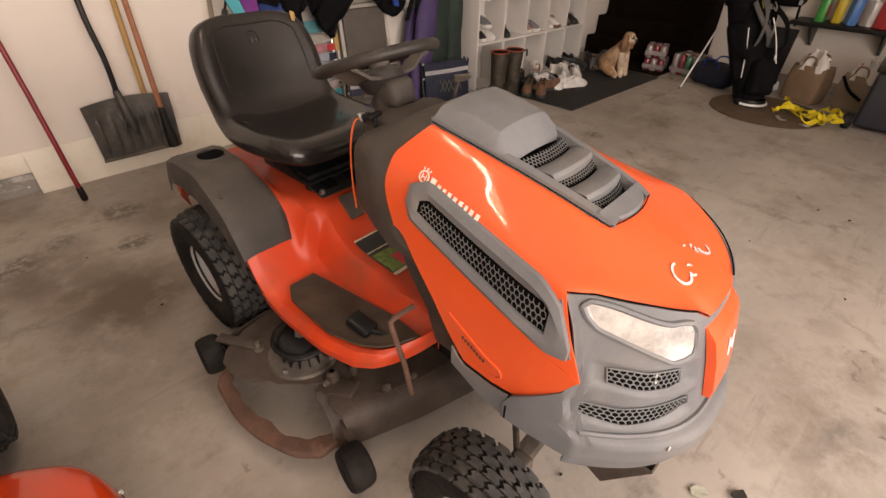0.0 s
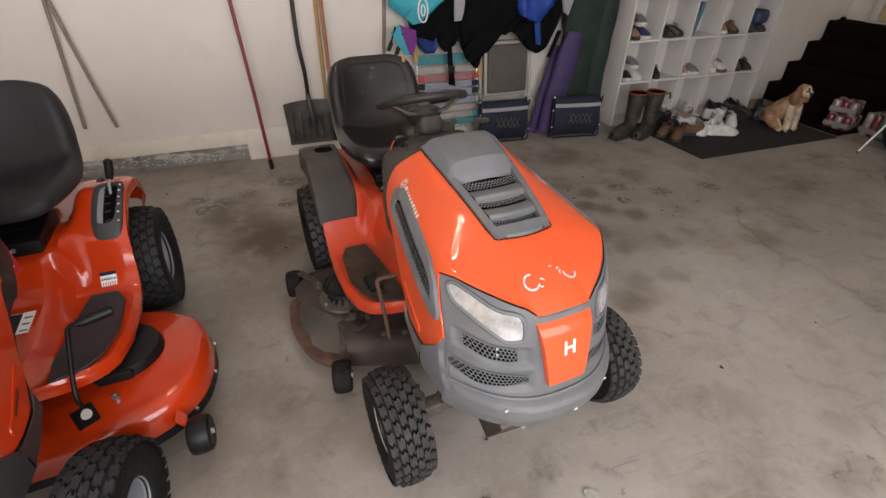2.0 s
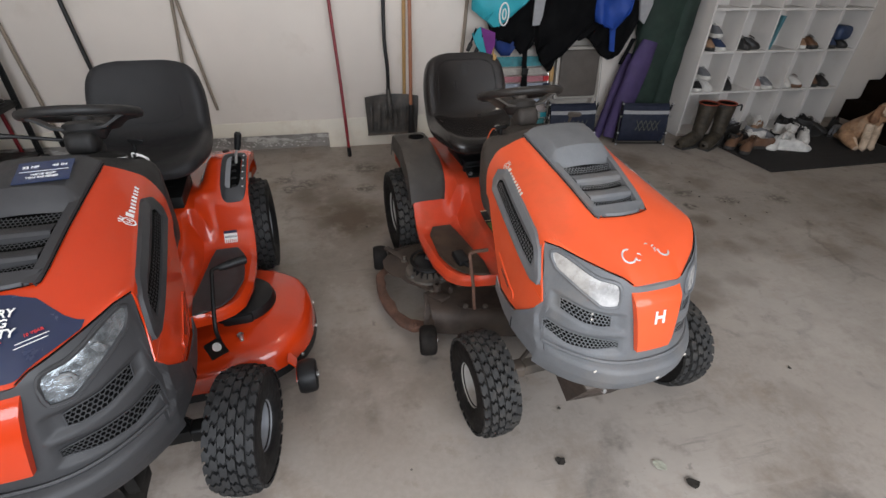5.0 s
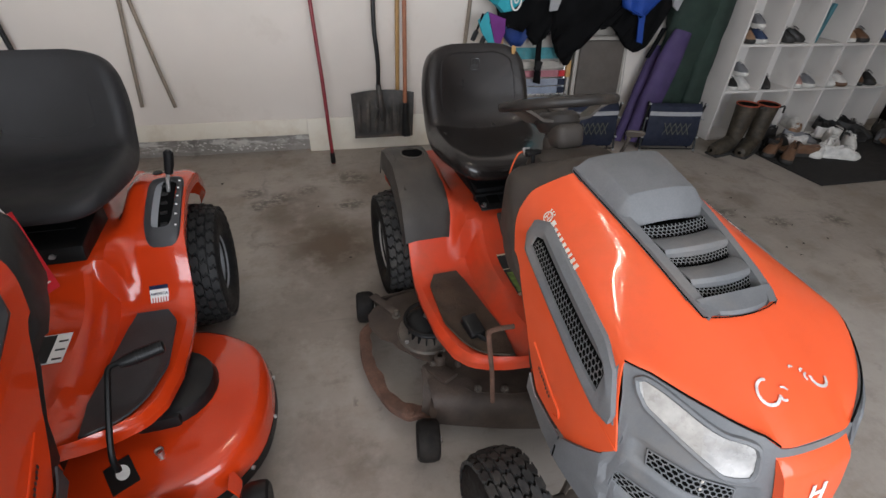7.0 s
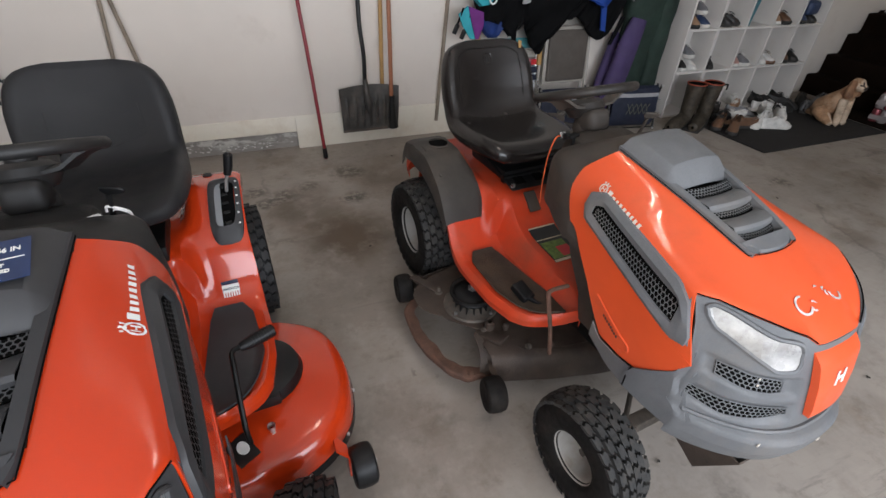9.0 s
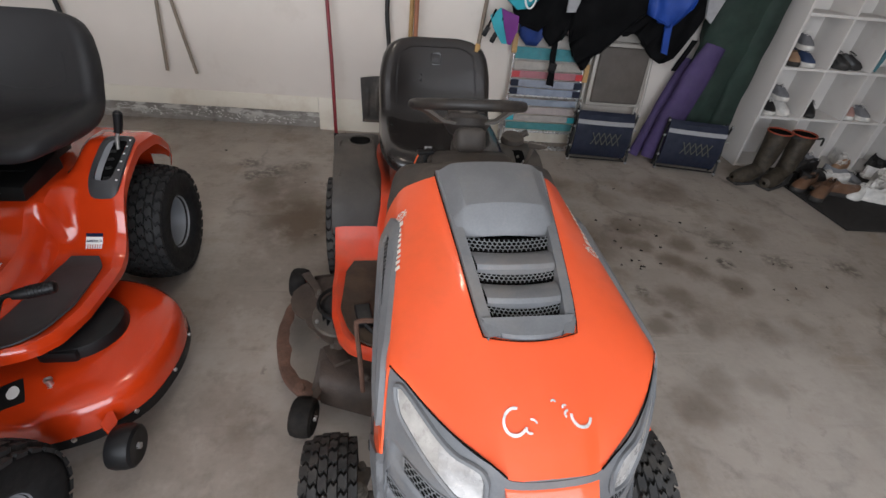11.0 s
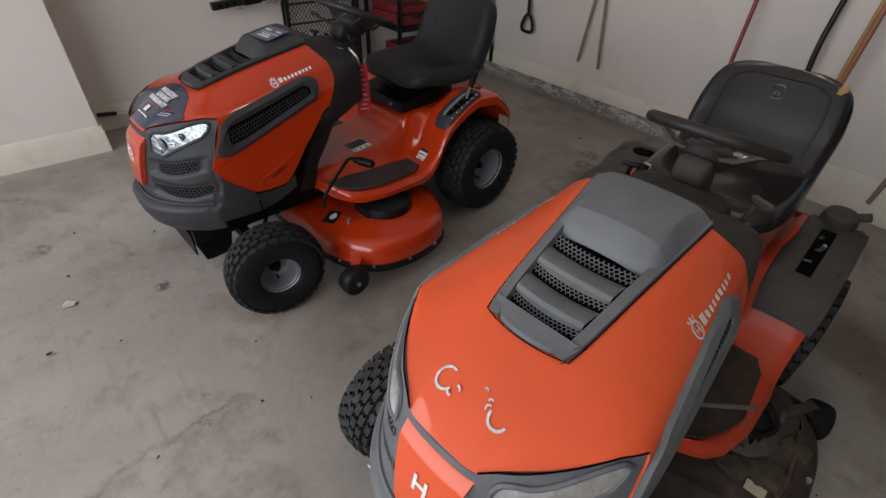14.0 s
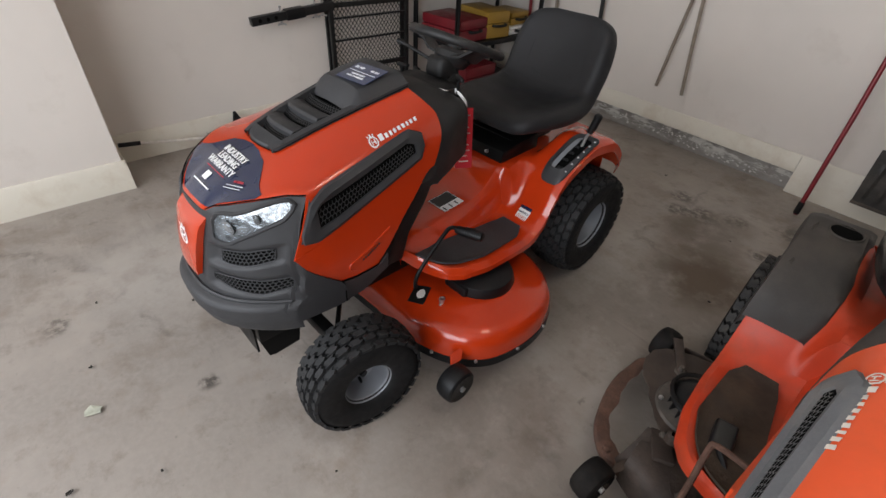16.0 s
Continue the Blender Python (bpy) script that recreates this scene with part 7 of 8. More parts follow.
def sheet(name, outline, y, depth, mat_, label, seed, parent=None):
    """A hanging padded garment cut to an outline in x and z, with soft folds."""
    bm = bmesh.new()
    f = bm.faces.new([bm.verts.new((x, y, z)) for x, z in outline])
    bmesh.ops.triangulate(bm, faces=[f])
    bmesh.ops.subdivide_edges(bm, edges=bm.edges, cuts=3, use_grid_fill=True)
    bmesh.ops.subdivide_edges(bm, edges=bm.edges, cuts=1, use_grid_fill=True)
    bmesh.ops.triangulate(bm, faces=bm.faces)
    edge = {v for e in bm.edges if len(e.link_faces) == 1 for v in e.verts}
    for v in bm.verts:
        n = noise.noise(Vector((v.co.x * 6 + seed, 0, v.co.z * 5))) + .6 * noise.noise(Vector((v.co.x * 15, seed, v.co.z * 9)))
        v.co.y += (.035 * n - depth * (0 if v in edge else 1))
    bm2 = thick(bm, .012)
    if parent is None:
        return solid(name, bm2, mat_, label, "life vest", group="hanging vests", sharp=80)
    return part(name, bm2, mat_, parent, label, 80)


vest = sheet("life_vest", [(1.20, 1.5), (1.72, 1.5), (1.70, 1.1), (1.66, .95), (1.60, .86), (1.571, .813), (1.55, .75), (1.51, .72), (1.43, .80), (1.36, .84), (1.25, .86), (1.2, 1.0)], 3.0, .05, nylon_black, "black neoprene life vest hanging with a dangling strap", 1)
part("strap", thick(skin([[(1.515, 2.955, .78), (1.55, 2.955, .78)], [(1.518, 2.95, .66), (1.556, 2.95, .66)], [(1.530, 2.95, .56), (1.572, 2.95, .56)], [(1.530, 2.955, .484), (1.584, 2.955, .47)]]), .012), nylon_black, vest)
part("strap_buckle", moved(rbox(.05, .018, .06, .006), Matrix.Translation((1.545, 2.945, .60)) @ pose(0, 0, 0, 0, 8, 0)), black_plastic, vest)
vest = sheet("life_vest", [(1.62, 1.5), (2.60, 1.5), (2.52, 1.05), (2.45, .92), (2.40, .785), (2.37, .71), (2.293, .666), (2.22, .70), (2.149, .763), (2.09, .82), (2.04, .851), (1.98, .85), (1.935, .834), (1.87, .766), (1.80, .69), (1.76, .582), (1.72, .626), (1.671, .675), (1.63, .75), (1.60, .86), (1.60, .95)], 2.98, .05, nylon_black, "big black neoprene vest with pointed lower tails", 4)
part("strap", thick(skin([[(2.44, 2.925, .84), (2.475, 2.925, .84)], [(2.40, 2.92, .74), (2.43, 2.92, .73)], [(2.37, 2.93, .64), (2.40, 2.93, .64)]]), .012), nylon_black, vest)
part("grey_lining", thick(skin([[(1.55, 2.91, 1.2), (1.64, 2.91, 1.2)], [(1.547, 2.905, 1.01), (1.622, 2.905, 1.01)], [(1.550, 2.905, .945), (1.605, 2.905, .95)]]), .012), grey_strap, vest)
vest = sheet("life_vest", [(1.05, 1.45), (1.62, 1.45), (1.50, 1.10), (1.43, 1.04), (1.30, .94), (1.24, .93), (1.16, .99), (1.08, 1.05)], 2.94, .06, nylon_teal, "teal and violet life vest with white emblem, hanging", 7)
part("violet_panel", thick(skin([[(1.14, 2.905, .94), (1.255, 2.905, .90)], [(1.165, 2.90, .85), (1.258, 2.90, .82)], [(1.205, 2.905, .735), (1.228, 2.905, .73)]]), .02), nylon_purple, vest)
part("teal_panel", thick(skin([[(1.075, 2.91, .89), (1.138, 2.91, .94)], [(1.105, 2.905, .82), (1.163, 2.905, .85)], [(1.17, 2.91, .735), (1.204, 2.91, .735)]]), .02), nylon_teal, vest)
part("emblem", tube([(1.30 + .035 * math.cos(t), 2.868, 1.03 + .075 * math.sin(t)) for t in (2 * math.pi * k / 20 for k in range(20))], .006, 6, True), decal_white, vest)
part("emblem", tube([(1.30 + .014 * math.cos(t), 2.866, 1.03 + .035 * math.sin(t)) for t in (2 * math.pi * k / 14 for k in range(14))], .005, 6, True), decal_white, vest)
for x, z in ((1.06, .80), (1.115, .765)):
    part("buckle", moved(rbox(.03, .016, .065, .006), Matrix.Translation((x, 2.92, z)) @ pose(0, 0, 0, 0, 25, 0)), black_plastic, vest)
    part("strap", tube([(x + .012, 2.92, z + .03), (x + .045, 2.91, z + .13)], .007, 6), nylon_black, vest)
vest = sheet("life_vest", [(1.28, .90), (1.42, .88), (1.47, .78), (1.43, .71), (1.36, .71), (1.30, .77)], 3.03, .04, nylon_deep, "dark blue vest tail behind the black vest", 2)
vest = sheet("life_vest", [(2.03, 1.5), (2.40, 1.5), (2.32, 1.02), (2.31, .955), (2.25, .90), (2.18, .93), (2.06, .973)], 2.92, .05, nylon_blue, "royal blue life vest with a hanging strap", 9)
part("strap", thick(skin([[(2.19, 2.875, .94), (2.24, 2.875, .93)], [(2.205, 2.87, .85), (2.248, 2.87, .85)], [(2.225, 2.875, .76), (2.27, 2.875, .75)]]), .012), nylon_blue, vest)
part("grey_lining", thick(skin([[(2.40, 2.90, 1.4), (2.52, 2.90, 1.4)], [(2.42, 2.89, 1.1), (2.53, 2.89, 1.08)], [(2.45, 2.89, .98), (2.50, 2.90, .95)]]), .02), grey_strap, vest)
rail = thing("coat_rail", Matrix.Translation((1.9, 3.12, 1.5)), "plain wall rail carrying the hanging vests", "rail")
part("board", box(-.95, -.02, -.05, .95, .008, .05, .004), white_board, rail)
for k in range(6):
    part("hook", tube([(-.8 + .32 * k, -.02, 0), (-.8 + .32 * k, -.10, -.01), (-.8 + .32 * k, -.11, .03)], .006, 6), steel, rail)


# ---- white cubby shelf ----
def cubby():
    root = thing("cubby_shelf", Matrix.Translation((3.093, 2.87, 0)), "tall white cubby shelf full of shoes", "shelf")
    w, d, t, cols = 1.64, .25, .018, 5
    part("side_panel", box(0, 0, 0, t, d, 1.44, .001), white_board, root)
    part("side_panel", box(w - t, 0, 0, w, d, 1.44, .001), white_board, root)
    part("back_panel", box(t, d - .006, 0, w - t, d, 1.44), white_board, root)
    for z in (.0, .376, .716, 1.048, 1.42):
        part("shelf_board", box(t, .002, z, w - t, d - .006, z + t, .001), white_board, root)
    for c in range(1, cols):
        x = t + (w - 2 * t) * c / cols
        for z0, z1 in ((.018, .376), (.394, .716), (.734, 1.048), (1.066, 1.42)):
            part("divider", box(x - .008, .003, z0, x + .008, d - .006, z1, .001), white_board, root)


cubby()


def shoe(m, upper, sole, label, high=.0, length=.27, category="shoe"):
    """A low shoe: shaped sole, hollow upper with a collar, tongue and laces. Toe towards -y."""
    root = thing("shoe", m, label, category, "shoes")
    L = length
    halfw = lambda v: L * interp(v, (0, .06, .2, .45, .7, .92, 1), (.06, .12, .175, .145, .125, .13, .08))
    rows = []
    for z, k in ((0, .97), (.008, 1.02), (.022, 1.02), (.030, .97)):
        row = []
        for i in range(28):
            t = 2 * math.pi * i / 28
            v = .5 - .5 * math.cos(t)
            row.append((math.copysign(halfw(v) * k, math.sin(t)) if abs(math.sin(t)) > 1e-6 else 0, (v - .5) * L * k, z + .012 * max(0, .12 - v) * 3))
        rows.append(row)
    part("sole", skin(rows, True, True), sole, root)
    rows = []
    for v in [k / 16 for k in range(17)] + [1.02]:
        h = interp(v, (0, .07, .2, .38, .48, .62, .8, 1.0), (.034, .052, .066, .092, .100 + high * .5, .076 + high, .078 + high, .092 + high))
        w = interp(v, (.40, .54), (0, 1))
        w = w * w * (3 - 2 * w)
        hw = halfw(min(v, 1)) * (.96 if v <= 1 else .3)
        row = []
        for j in range(17):
            q = -1 + j / 8
            a, f = abs(q), (1 - abs(q)) / .5
            arc = (hw * math.sin(q * math.pi / 2), .026 + (h - .026) * max(0, math.cos(q * math.pi / 2)) ** .75)
            if a > .5:
                wall = (math.copysign(hw * (1 - .24 * f * f), q), .026 + (h - .026) * f ** .8)
            else:
                wall = (hw * .70 * q / .5, h - .05 * (1 - (a / .5) ** 2))
            row.append((arc[0] + (wall[0] - arc[0]) * w, (v - .5) * L * .96, arc[1] + (wall[1] - arc[1]) * w))
        rows.append(row)
    part("upper", skin(rows), upper, root)
    if high < .02:
        for k in range(4):
            v = .30 + .05 * k
            part("lace", tube([(-.022, (v - .5) * L, interp(v, (.2, .38, .5), (.073, .098, .106))), (0, (v - .5) * L - .004, interp(v, (.2, .38, .5), (.079, .103, .112))), (.022, (v - .5) * L, interp(v, (.2, .38, .5), (.073, .098, .106)))], .0028, 5), sole, root)
    return root


def shoe_mat(name, c, rough=.6):
    return material(name, c, rough, 0, .18, 22, bump=.2, bump_scale=200, dirt=tuple(x * .55 + .03 for x in c), dirt_amount=.3, dirt_scale=16)


canvas_white, leather_brown, leather_dark = shoe_mat("white_canvas", (.62, .60, .57)), shoe_mat("brown_leather", (.13, .065, .035), .5), shoe_mat("black_leather", (.016, .015, .015), .5)
shoe_grey, shoe_blue, shoe_tan, shoe_pink = shoe_mat("grey_mesh", (.17, .17, .18)), shoe_mat("navy_suede", (.03, .05, .11)), shoe_mat("tan_suede", (.33, .20, .12)), shoe_mat("dusty_pink", (.42, .24, .21))
sole_white, sole_dark = shoe_mat("white_rubber", (.66, .64, .60)), shoe_mat("dark_rubber", (.03, .028, .026), .8)
FLOOR_SHOES = [
    (3.77, 2.43, -72, canvas_white, sole_white, "white canvas sneaker lying on the black mat", 0),
    (3.66, 2.62, -100, canvas_white, sole_white, "white leather sneaker beside the cubby", 0),
    (4.06, 2.60, -35, canvas_white, sole_white, "white running sneaker standing on the mat", 0),
    (4.18, 2.55, -40, canvas_white, sole_white, "white running sneaker with chunky sole", 0),
    (3.40, 2.52, -60, leather_brown, sole_dark, "scuffed brown leather shoe on the mat edge", 0),
    (3.44, 2.40, -55, leather_brown, sole_dark, "dark brown work shoe on the mat edge", .02),
    (3.60, 2.82, -80, leather_dark, sole_dark, "black shoe pushed under the cubby front", 0),
    (3.88, 2.80, -60, shoe_tan, sole_white, "tan sandal among the white sneakers", 0),
    (3.72, 2.95, -10, shoe_grey, sole_white, "grey trainer standing on the bottom shelf", 0),
    (4.02, 2.95, -20, canvas_white, sole_white, "white trainer tipped on the bottom shelf", 0),
    (4.25, 2.86, -30, leather_dark, sole_dark, "black trainer half out of the cubby", 0),
    (4.40, 2.90, 10, leather_dark, sole_dark, "black trainer on the bottom shelf", 0),
    (4.56, 2.88, -20, leather_dark, sole_dark, "black slip-on shoe by the stair foot", 0),
    (4.78, 2.78, -50, leather_dark, sole_dark, "black shoe lying beside the cubby", 0),
    (4.95, 2.72, -70, shoe_grey, sole_dark, "dark grey shoe at the stair foot", 0),
    (5.08, 2.60, -50, leather_dark, sole_dark, "black shoe at the stair foot", 0)]
HEAP = [
    (3.88, 2.36, 0, 0, 70, canvas_white, sole_white, "white sneaker lying across the black mat"),
    (3.96, 2.52, 6, 0, 115, canvas_white, sole_white, "white sneaker pointing at the stairs"),
    (3.58, 2.46, 0, 4, -110, leather_brown, sole_dark, "brown slip-on shoe on the mat edge"),
    (3.80, 2.66, 5, 0, 60, shoe_grey, sole_white, "grey trainer in the heap by the cubby"),
    (3.55, 2.62, 0, 0, 100, leather_dark, sole_dark, "black trainer in the heap by the cubby"),
    (4.20, 2.72, 0, 0, 70, canvas_white, sole_white, "white trainer in the heap by the cubby"),
    (4.34, 2.64, 0, 0, 95, leather_dark, sole_dark, "black shoe in the heap by the cubby"),
    (4.62, 2.62, 0, 0, 120, shoe_grey, sole_dark, "dark grey shoe behind the dog figure"),
    (4.48, 2.76, 0, 0, 30, leather_dark, sole_dark, "black boot-like shoe by the cubby foot")]
for x, y, rx, ry, a, u, s, lab in HEAP:
    shoe(pose(x, y, .014, rx, ry, a), u, s, lab, 0, .285)
for x, y, a, u, s, lab, hi in FLOOR_SHOES:
    z = .022 if y > 2.90 and 3.07 < x < 4.7 else .0125
    shoe(pose(x, y, z, 0, 0, a), u, s, lab, hi)
for col, row, items in (
        (0, 1, ((leather_dark, sole_white, -8, 0), (canvas_white, sole_white, 12, 1), (shoe_grey, sole_white, 5, 2))), (1, 1, ((leather_dark, sole_dark, -15, 0),)),
        (2, 1, ((shoe_pink, sole_white, -20, 0), (shoe_grey, sole_white, 10, 1))), (3, 1, ((canvas_white, sole_white, -12, 0), (canvas_white, leather_brown, 15, 1))),
        (4, 1, ((leather_brown, sole_dark, -25, 0), (leather_dark, sole_dark, 5, 1))),
        (0, 2, ((shoe_tan, sole_dark, -10, 0), (shoe_blue, sole_white, 8, 1), (shoe_grey, sole_white, -5, 2))), (1, 2, ((leather_dark, sole_dark, 30, 0), (leather_dark, sole_dark, 60, 1))),
        (3, 2, ((shoe_tan, sole_white, -20, 0), (leather_brown, sole_dark, 10, 1))), (4, 2, ((shoe_blue, sole_dark, -15, 0), (leather_dark, sole_dark, 12, 1)))):
    for u, s, a, k in items:
        x = 3.093 + .018 + .321 * (col + .30 + .26 * (k % 2))
        z = (.3945, .7345)[row - 1] + (.105 if k == 2 else 0)
        shoe(pose(x + (.03 if k == 2 else 0), 2.985, z, 0, 0, a), u, s, "%s shoe in a white cubby" % {leather_dark: "black leather", canvas_white: "white canvas", shoe_grey: "grey mesh", shoe_pink: "dusty pink", leather_brown: "brown leather", shoe_tan: "tan suede", shoe_blue: "navy suede"}[u], 0, .24)
solid("board_book", moved(rbox(.03, .18, .27, .004), pose(3.82, 2.99, .8705, 0, 10, 0)), shoe_mat("teal_cover", (.06, .17, .20)), "teal upright binder in the cubby", "binder")
solid("cloth_bag", moved(rbox(.18, .16, .12, .05, 4), pose(4.58, 2.985, .856, 0, 0, 8)), shoe_blue, "crumpled navy cloth bag in the cubby", "bag")


def boot(m, label):
    root = thing("rubber_boot", m, label, "boot", "rubber boots")
    camo = material("camouflage_rubber", (.022, .017, .011), .6, 0, .6, 22, bump=.2, bump_scale=90, dirt=(.085, .066, .044), dirt_amount=.55, dirt_scale=17)
    rows = []
    for y, z, rx, ry, tilt in ((-.215, .045, .012, .012, 1), (-.207, .046, .037, .034, 1), (-.16, .05, .055, .050, 1), (-.075, .068, .055, .066, 1), (-.02, .092, .058, .082, .7), (.0, .13, .060, .082, .35), (.005, .17, .058, .072, 0), (.01, .26, .066, .074, 0), (.01, .34, .072, .078, 0), (.01, .375, .074, .08, 0)):
        ring = []
        for k in range(20):
            t = 2 * math.pi * k / 20
            a = Vector((rx * math.cos(t), ry * math.sin(t) * (1 - tilt), ry * math.sin(t) * tilt))
            ring.append(Vector((0, y, z)) + a)
        rows.append(ring)
    part("shaft", skin(rows, True), camo, root)
    part("heel", join(prism([(-.045, -.01), (.045, -.01), (.05, .06), (.03, .085), (-.03, .085), (-.05, .06)], .004, .09, "z", .01), box(-.052, -.205, 0, .052, .075, .02, .008)), sole_dark, root)
    # flat black disc paints the shaded inside of the boot
    part("lining", lathe([(.0001, 0), (.071, 0)], 20, Matrix.Translation((0, .01, .371))), black_void, root)
    part("top_band", tube([(.074 * math.cos(t), .01 + .08 * math.sin(t), .375) for t in (2 * math.pi * k / 20 for k in range(20))], .005, 6, True), material("orange_boot_trim", (.30, .05, .02), .6), root)
    part("pull_strap", tube(smooth_path([(.07, .05, .36), (.085, .10, .36), (.085, .12, .31)], 4), .007, 6), sole_dark, root)


boot(pose(3.10, 2.62, 0, 0, 0, -78), "tall camouflage rubber boot beside the cubby")
boot(pose(3.27, 2.60, 0, 0, 0, -62), "tall camouflage rubber boot with orange lining edge")


# ---- mats, stairs, door ----
mat_black = material("black_door_mat", (.012, .010, .009), .95, 0, .3, 14, bump=.6, bump_scale=260)
carpet = material("dark_brown_carpet", (.0085, .0048, .0032), .95, 0, .3, 9, bump=.8, bump_scale=320, spec=0.05)
solid("door_mat", prism([(3.32, 1.99), (4.81, 1.99), (4.83, 2.84), (3.27, 2.84)], .001, .012, "z", .003), mat_black, "black ribbed door mat under the shoes", "mat")
solid("door_mat", prism([(4.86, 2.02), (5.22, 2.02), (5.22, 2.70), (4.86, 2.70)], .001, .010, "z", .003), carpet, "small dark brown mat at the stair foot", "mat")
stairs = thing("stairs", Matrix.Translation((5.24, 2.0, 0)), "steps covered in dark brown carpet up to the door", "stairs", kind="structure")
for k in range(4):
    part("step", box(.175 * k, 0, 0 if k == 0 else .19 * k - .02, RIGHT - 5.24 - .004, 1.125, .19 * (k + 1), .012), carpet, stairs)
part("stair_skirt", prism([(0, .0), (.70, .78), (.776, .78), (.776, .0)], 1.1265, 1.1285, "y"), carpet, stairs)
door = thing("door_1", Matrix.Translation((RIGHT - .03, 2.40, .765)), "pale yellow panelled house door at the top of the steps", "door", kind="structure")
door_paint = material("pale_yellow_door_paint", (.62, .50, .27), .45, 0, .05, 3)
part("leaf", box(-.012, -.40, .02, .02, .40, 1.96, .003), door_paint, door)
for z0, z1 in ((.12, .75), (.9, 1.8)):
    for y0, y1 in ((-.32, -.05), (.05, .32)):
        part("panel", box(-.018, y0, z0, -.0125, y1, z1, .004), door_paint, door)
part("frame", join(box(-.03, -.47, 0, .028, -.405, 1.98, .003), box(-.03, .405, 0, .028, .47, 1.98, .003), box(-.03, -.404, 1.965, .028, .404, 1.98, .003)), white_board, door)
part("sill", box(-.06, -.47, -.003, .028, .47, .016, .003), white_board, door)
part("handle", lathe([(.0001, .05), (.022, .045), (.028, .025), (.012, .01), (.012, 0)], 16, Matrix.Translation((-.014, .34, .95)) @ pose(0, 0, 0, 0, -90, 0)), steel, door)


# ---- dog figure, drinks, golf things, bags ----
def dog_figure():
    """A seated ornamental figure, one plain mesh."""
    bm = tube([(0, .13, .06), (0, .10, .12), (0, .03, .20), (0, -.03, .28), (0, -.055, .34)], [.085, .105, .095, .075, .058], 18)
    head = bmesh.new()
    bmesh.ops.create_uvsphere(head, u_segments=20, v_segments=14, radius=.062)
    bm = join(bm, moved(head, Matrix.Translation((0, -.075, .385)) @ Matrix.Diagonal((.92, 1.05, .98, 1))))
    bm = join(bm, tube([(0, -.10, .38), (0, -.145, .362), (0, -.155, .357)], [.038, .034, .02], 14))
    for s in (-1, 1):
        bm = join(bm, tube(smooth_path([(s * .05, -.06, .42), (s * .072, -.065, .37), (s * .075, -.07, .31), (s * .068, -.072, .27)], 3), [.022] * 3 + [.032] * 3 + [.036] * 3 + [.02], 12))
        bm = join(bm, tube([(s * .05, -.05, .25), (s * .055, -.07, .12), (s * .055, -.08, .03), (s * .055, -.11, .02)], [.04, .036, .034, .024], 12))
        bm = join(bm, tube([(s * .08, .09, .11), (s * .105, .02, .07), (s * .10, -.05, .025), (s * .10, -.07, .018)], [.07, .055, .03, .018], 12))
    bm = join(bm, tube([(0, .17, .05), (.03, .24, .04), (.05, .27, .035)], [.03, .024, .015], 10))
    for v in bm.verts:
        n = noise.noise(v.co * 34) + .6 * noise.noise(Vector((v.co.x * 70, v.co.y * 70, v.co.z * 30)))
        v.co += v.co.normalized() * 0.0075 * n
        v.co.z = max(.0, v.co.z)
    for f in bm.faces:
        c = f.calc_center_median()
        if c.y < -.150 and c.z > .355 or c.z > .385 and abs(abs(c.x) - .03) < .010 and c.y < -.118:
            f.material_index = 2
        elif abs(c.x) > .052 and c.y < -.02 and c.z > .25:
            f.material_index = 1
        elif c.y < -.035 and (c.z < .20 or c.z > .33 and c.y < -.10):
            f.material_index = 3
    coats = [material(n, c, .75, 0, .45, 16, grain=.4, grain_scale=120, bump=1.0, bump_scale=70, dirt=d, dirt_amount=.45, dirt_scale=9) for n, c, d in (
        ("painted_tan_figure", (.36, .20, .105), (.56, .42, .30)), ("painted_brown_ears", (.22, .10, .05), (.40, .24, .13)), ("painted_dark_nose", (.03, .02, .018), (.06, .04, .03)), ("painted_cream_chest", (.55, .41, .29), (.66, .54, .42)))]
    solid("dog_statue", moved(bm, Matrix.Scale(.92, 4)), coats, "tan painted sitting dog figure on the black mat", "statue", pose(4.52, 2.31, .012, 0, 0, 6), sharp=80)


dog_figure()


def drink_pack(x, y, z, a, n, m_, cols, label, r=.033, h=.12):
    root = thing("drink_pack", pose(x, y, z, 0, 0, a), label, "drinks", "drink packs")
    for i in range(n):
        for j in range(m_):
            c = cols[(i + j) % len(cols)]
            b = part("can", lathe([(.0001, 0), (r * .8, .0), (r, .01), (r, h - .012), (r * .85, h), (r * .8, h - .003), (.0001, h - .003)], 14, Matrix.Translation((i * r * 2.03, j * r * 2.03, 0))), c, root)
    w, d = (n - 1) * r * 2.03 + r, (m_ - 1) * r * 2.03 + r
    part("wrap_band", box(-r - .001, -r - .001, .03, w + .001, d + .001, .07), can_pale, root)


can_red, can_pale, can_green = material("red_can", (.24, .06, .07), .3, .5), material("pale_can", (.34, .30, .29), .35, .3), material("green_can", (.08, .22, .14), .3, .4)
drink_pack(5.04, 2.10, .0, 12, 4, 3, (can_red, can_pale), "shrink-wrapped pack of red and pale cans")
drink_pack(5.08, 2.12, .122, 18, 3, 3, (can_pale, can_red), "smaller pack of pale cans on another pack")
drink_pack(5.10, 1.78, .0, -8, 4, 4, (can_pale, can_green, can_red), "shrink-wrapped pack of mixed bottles", .034, .19)
duffel = thing("duffel_bag", pose(4.98, 1.55, 0, 0, 0, 74), "dark blue cloth duffel bag slumped behind the golf bag", "bag")
rows = []
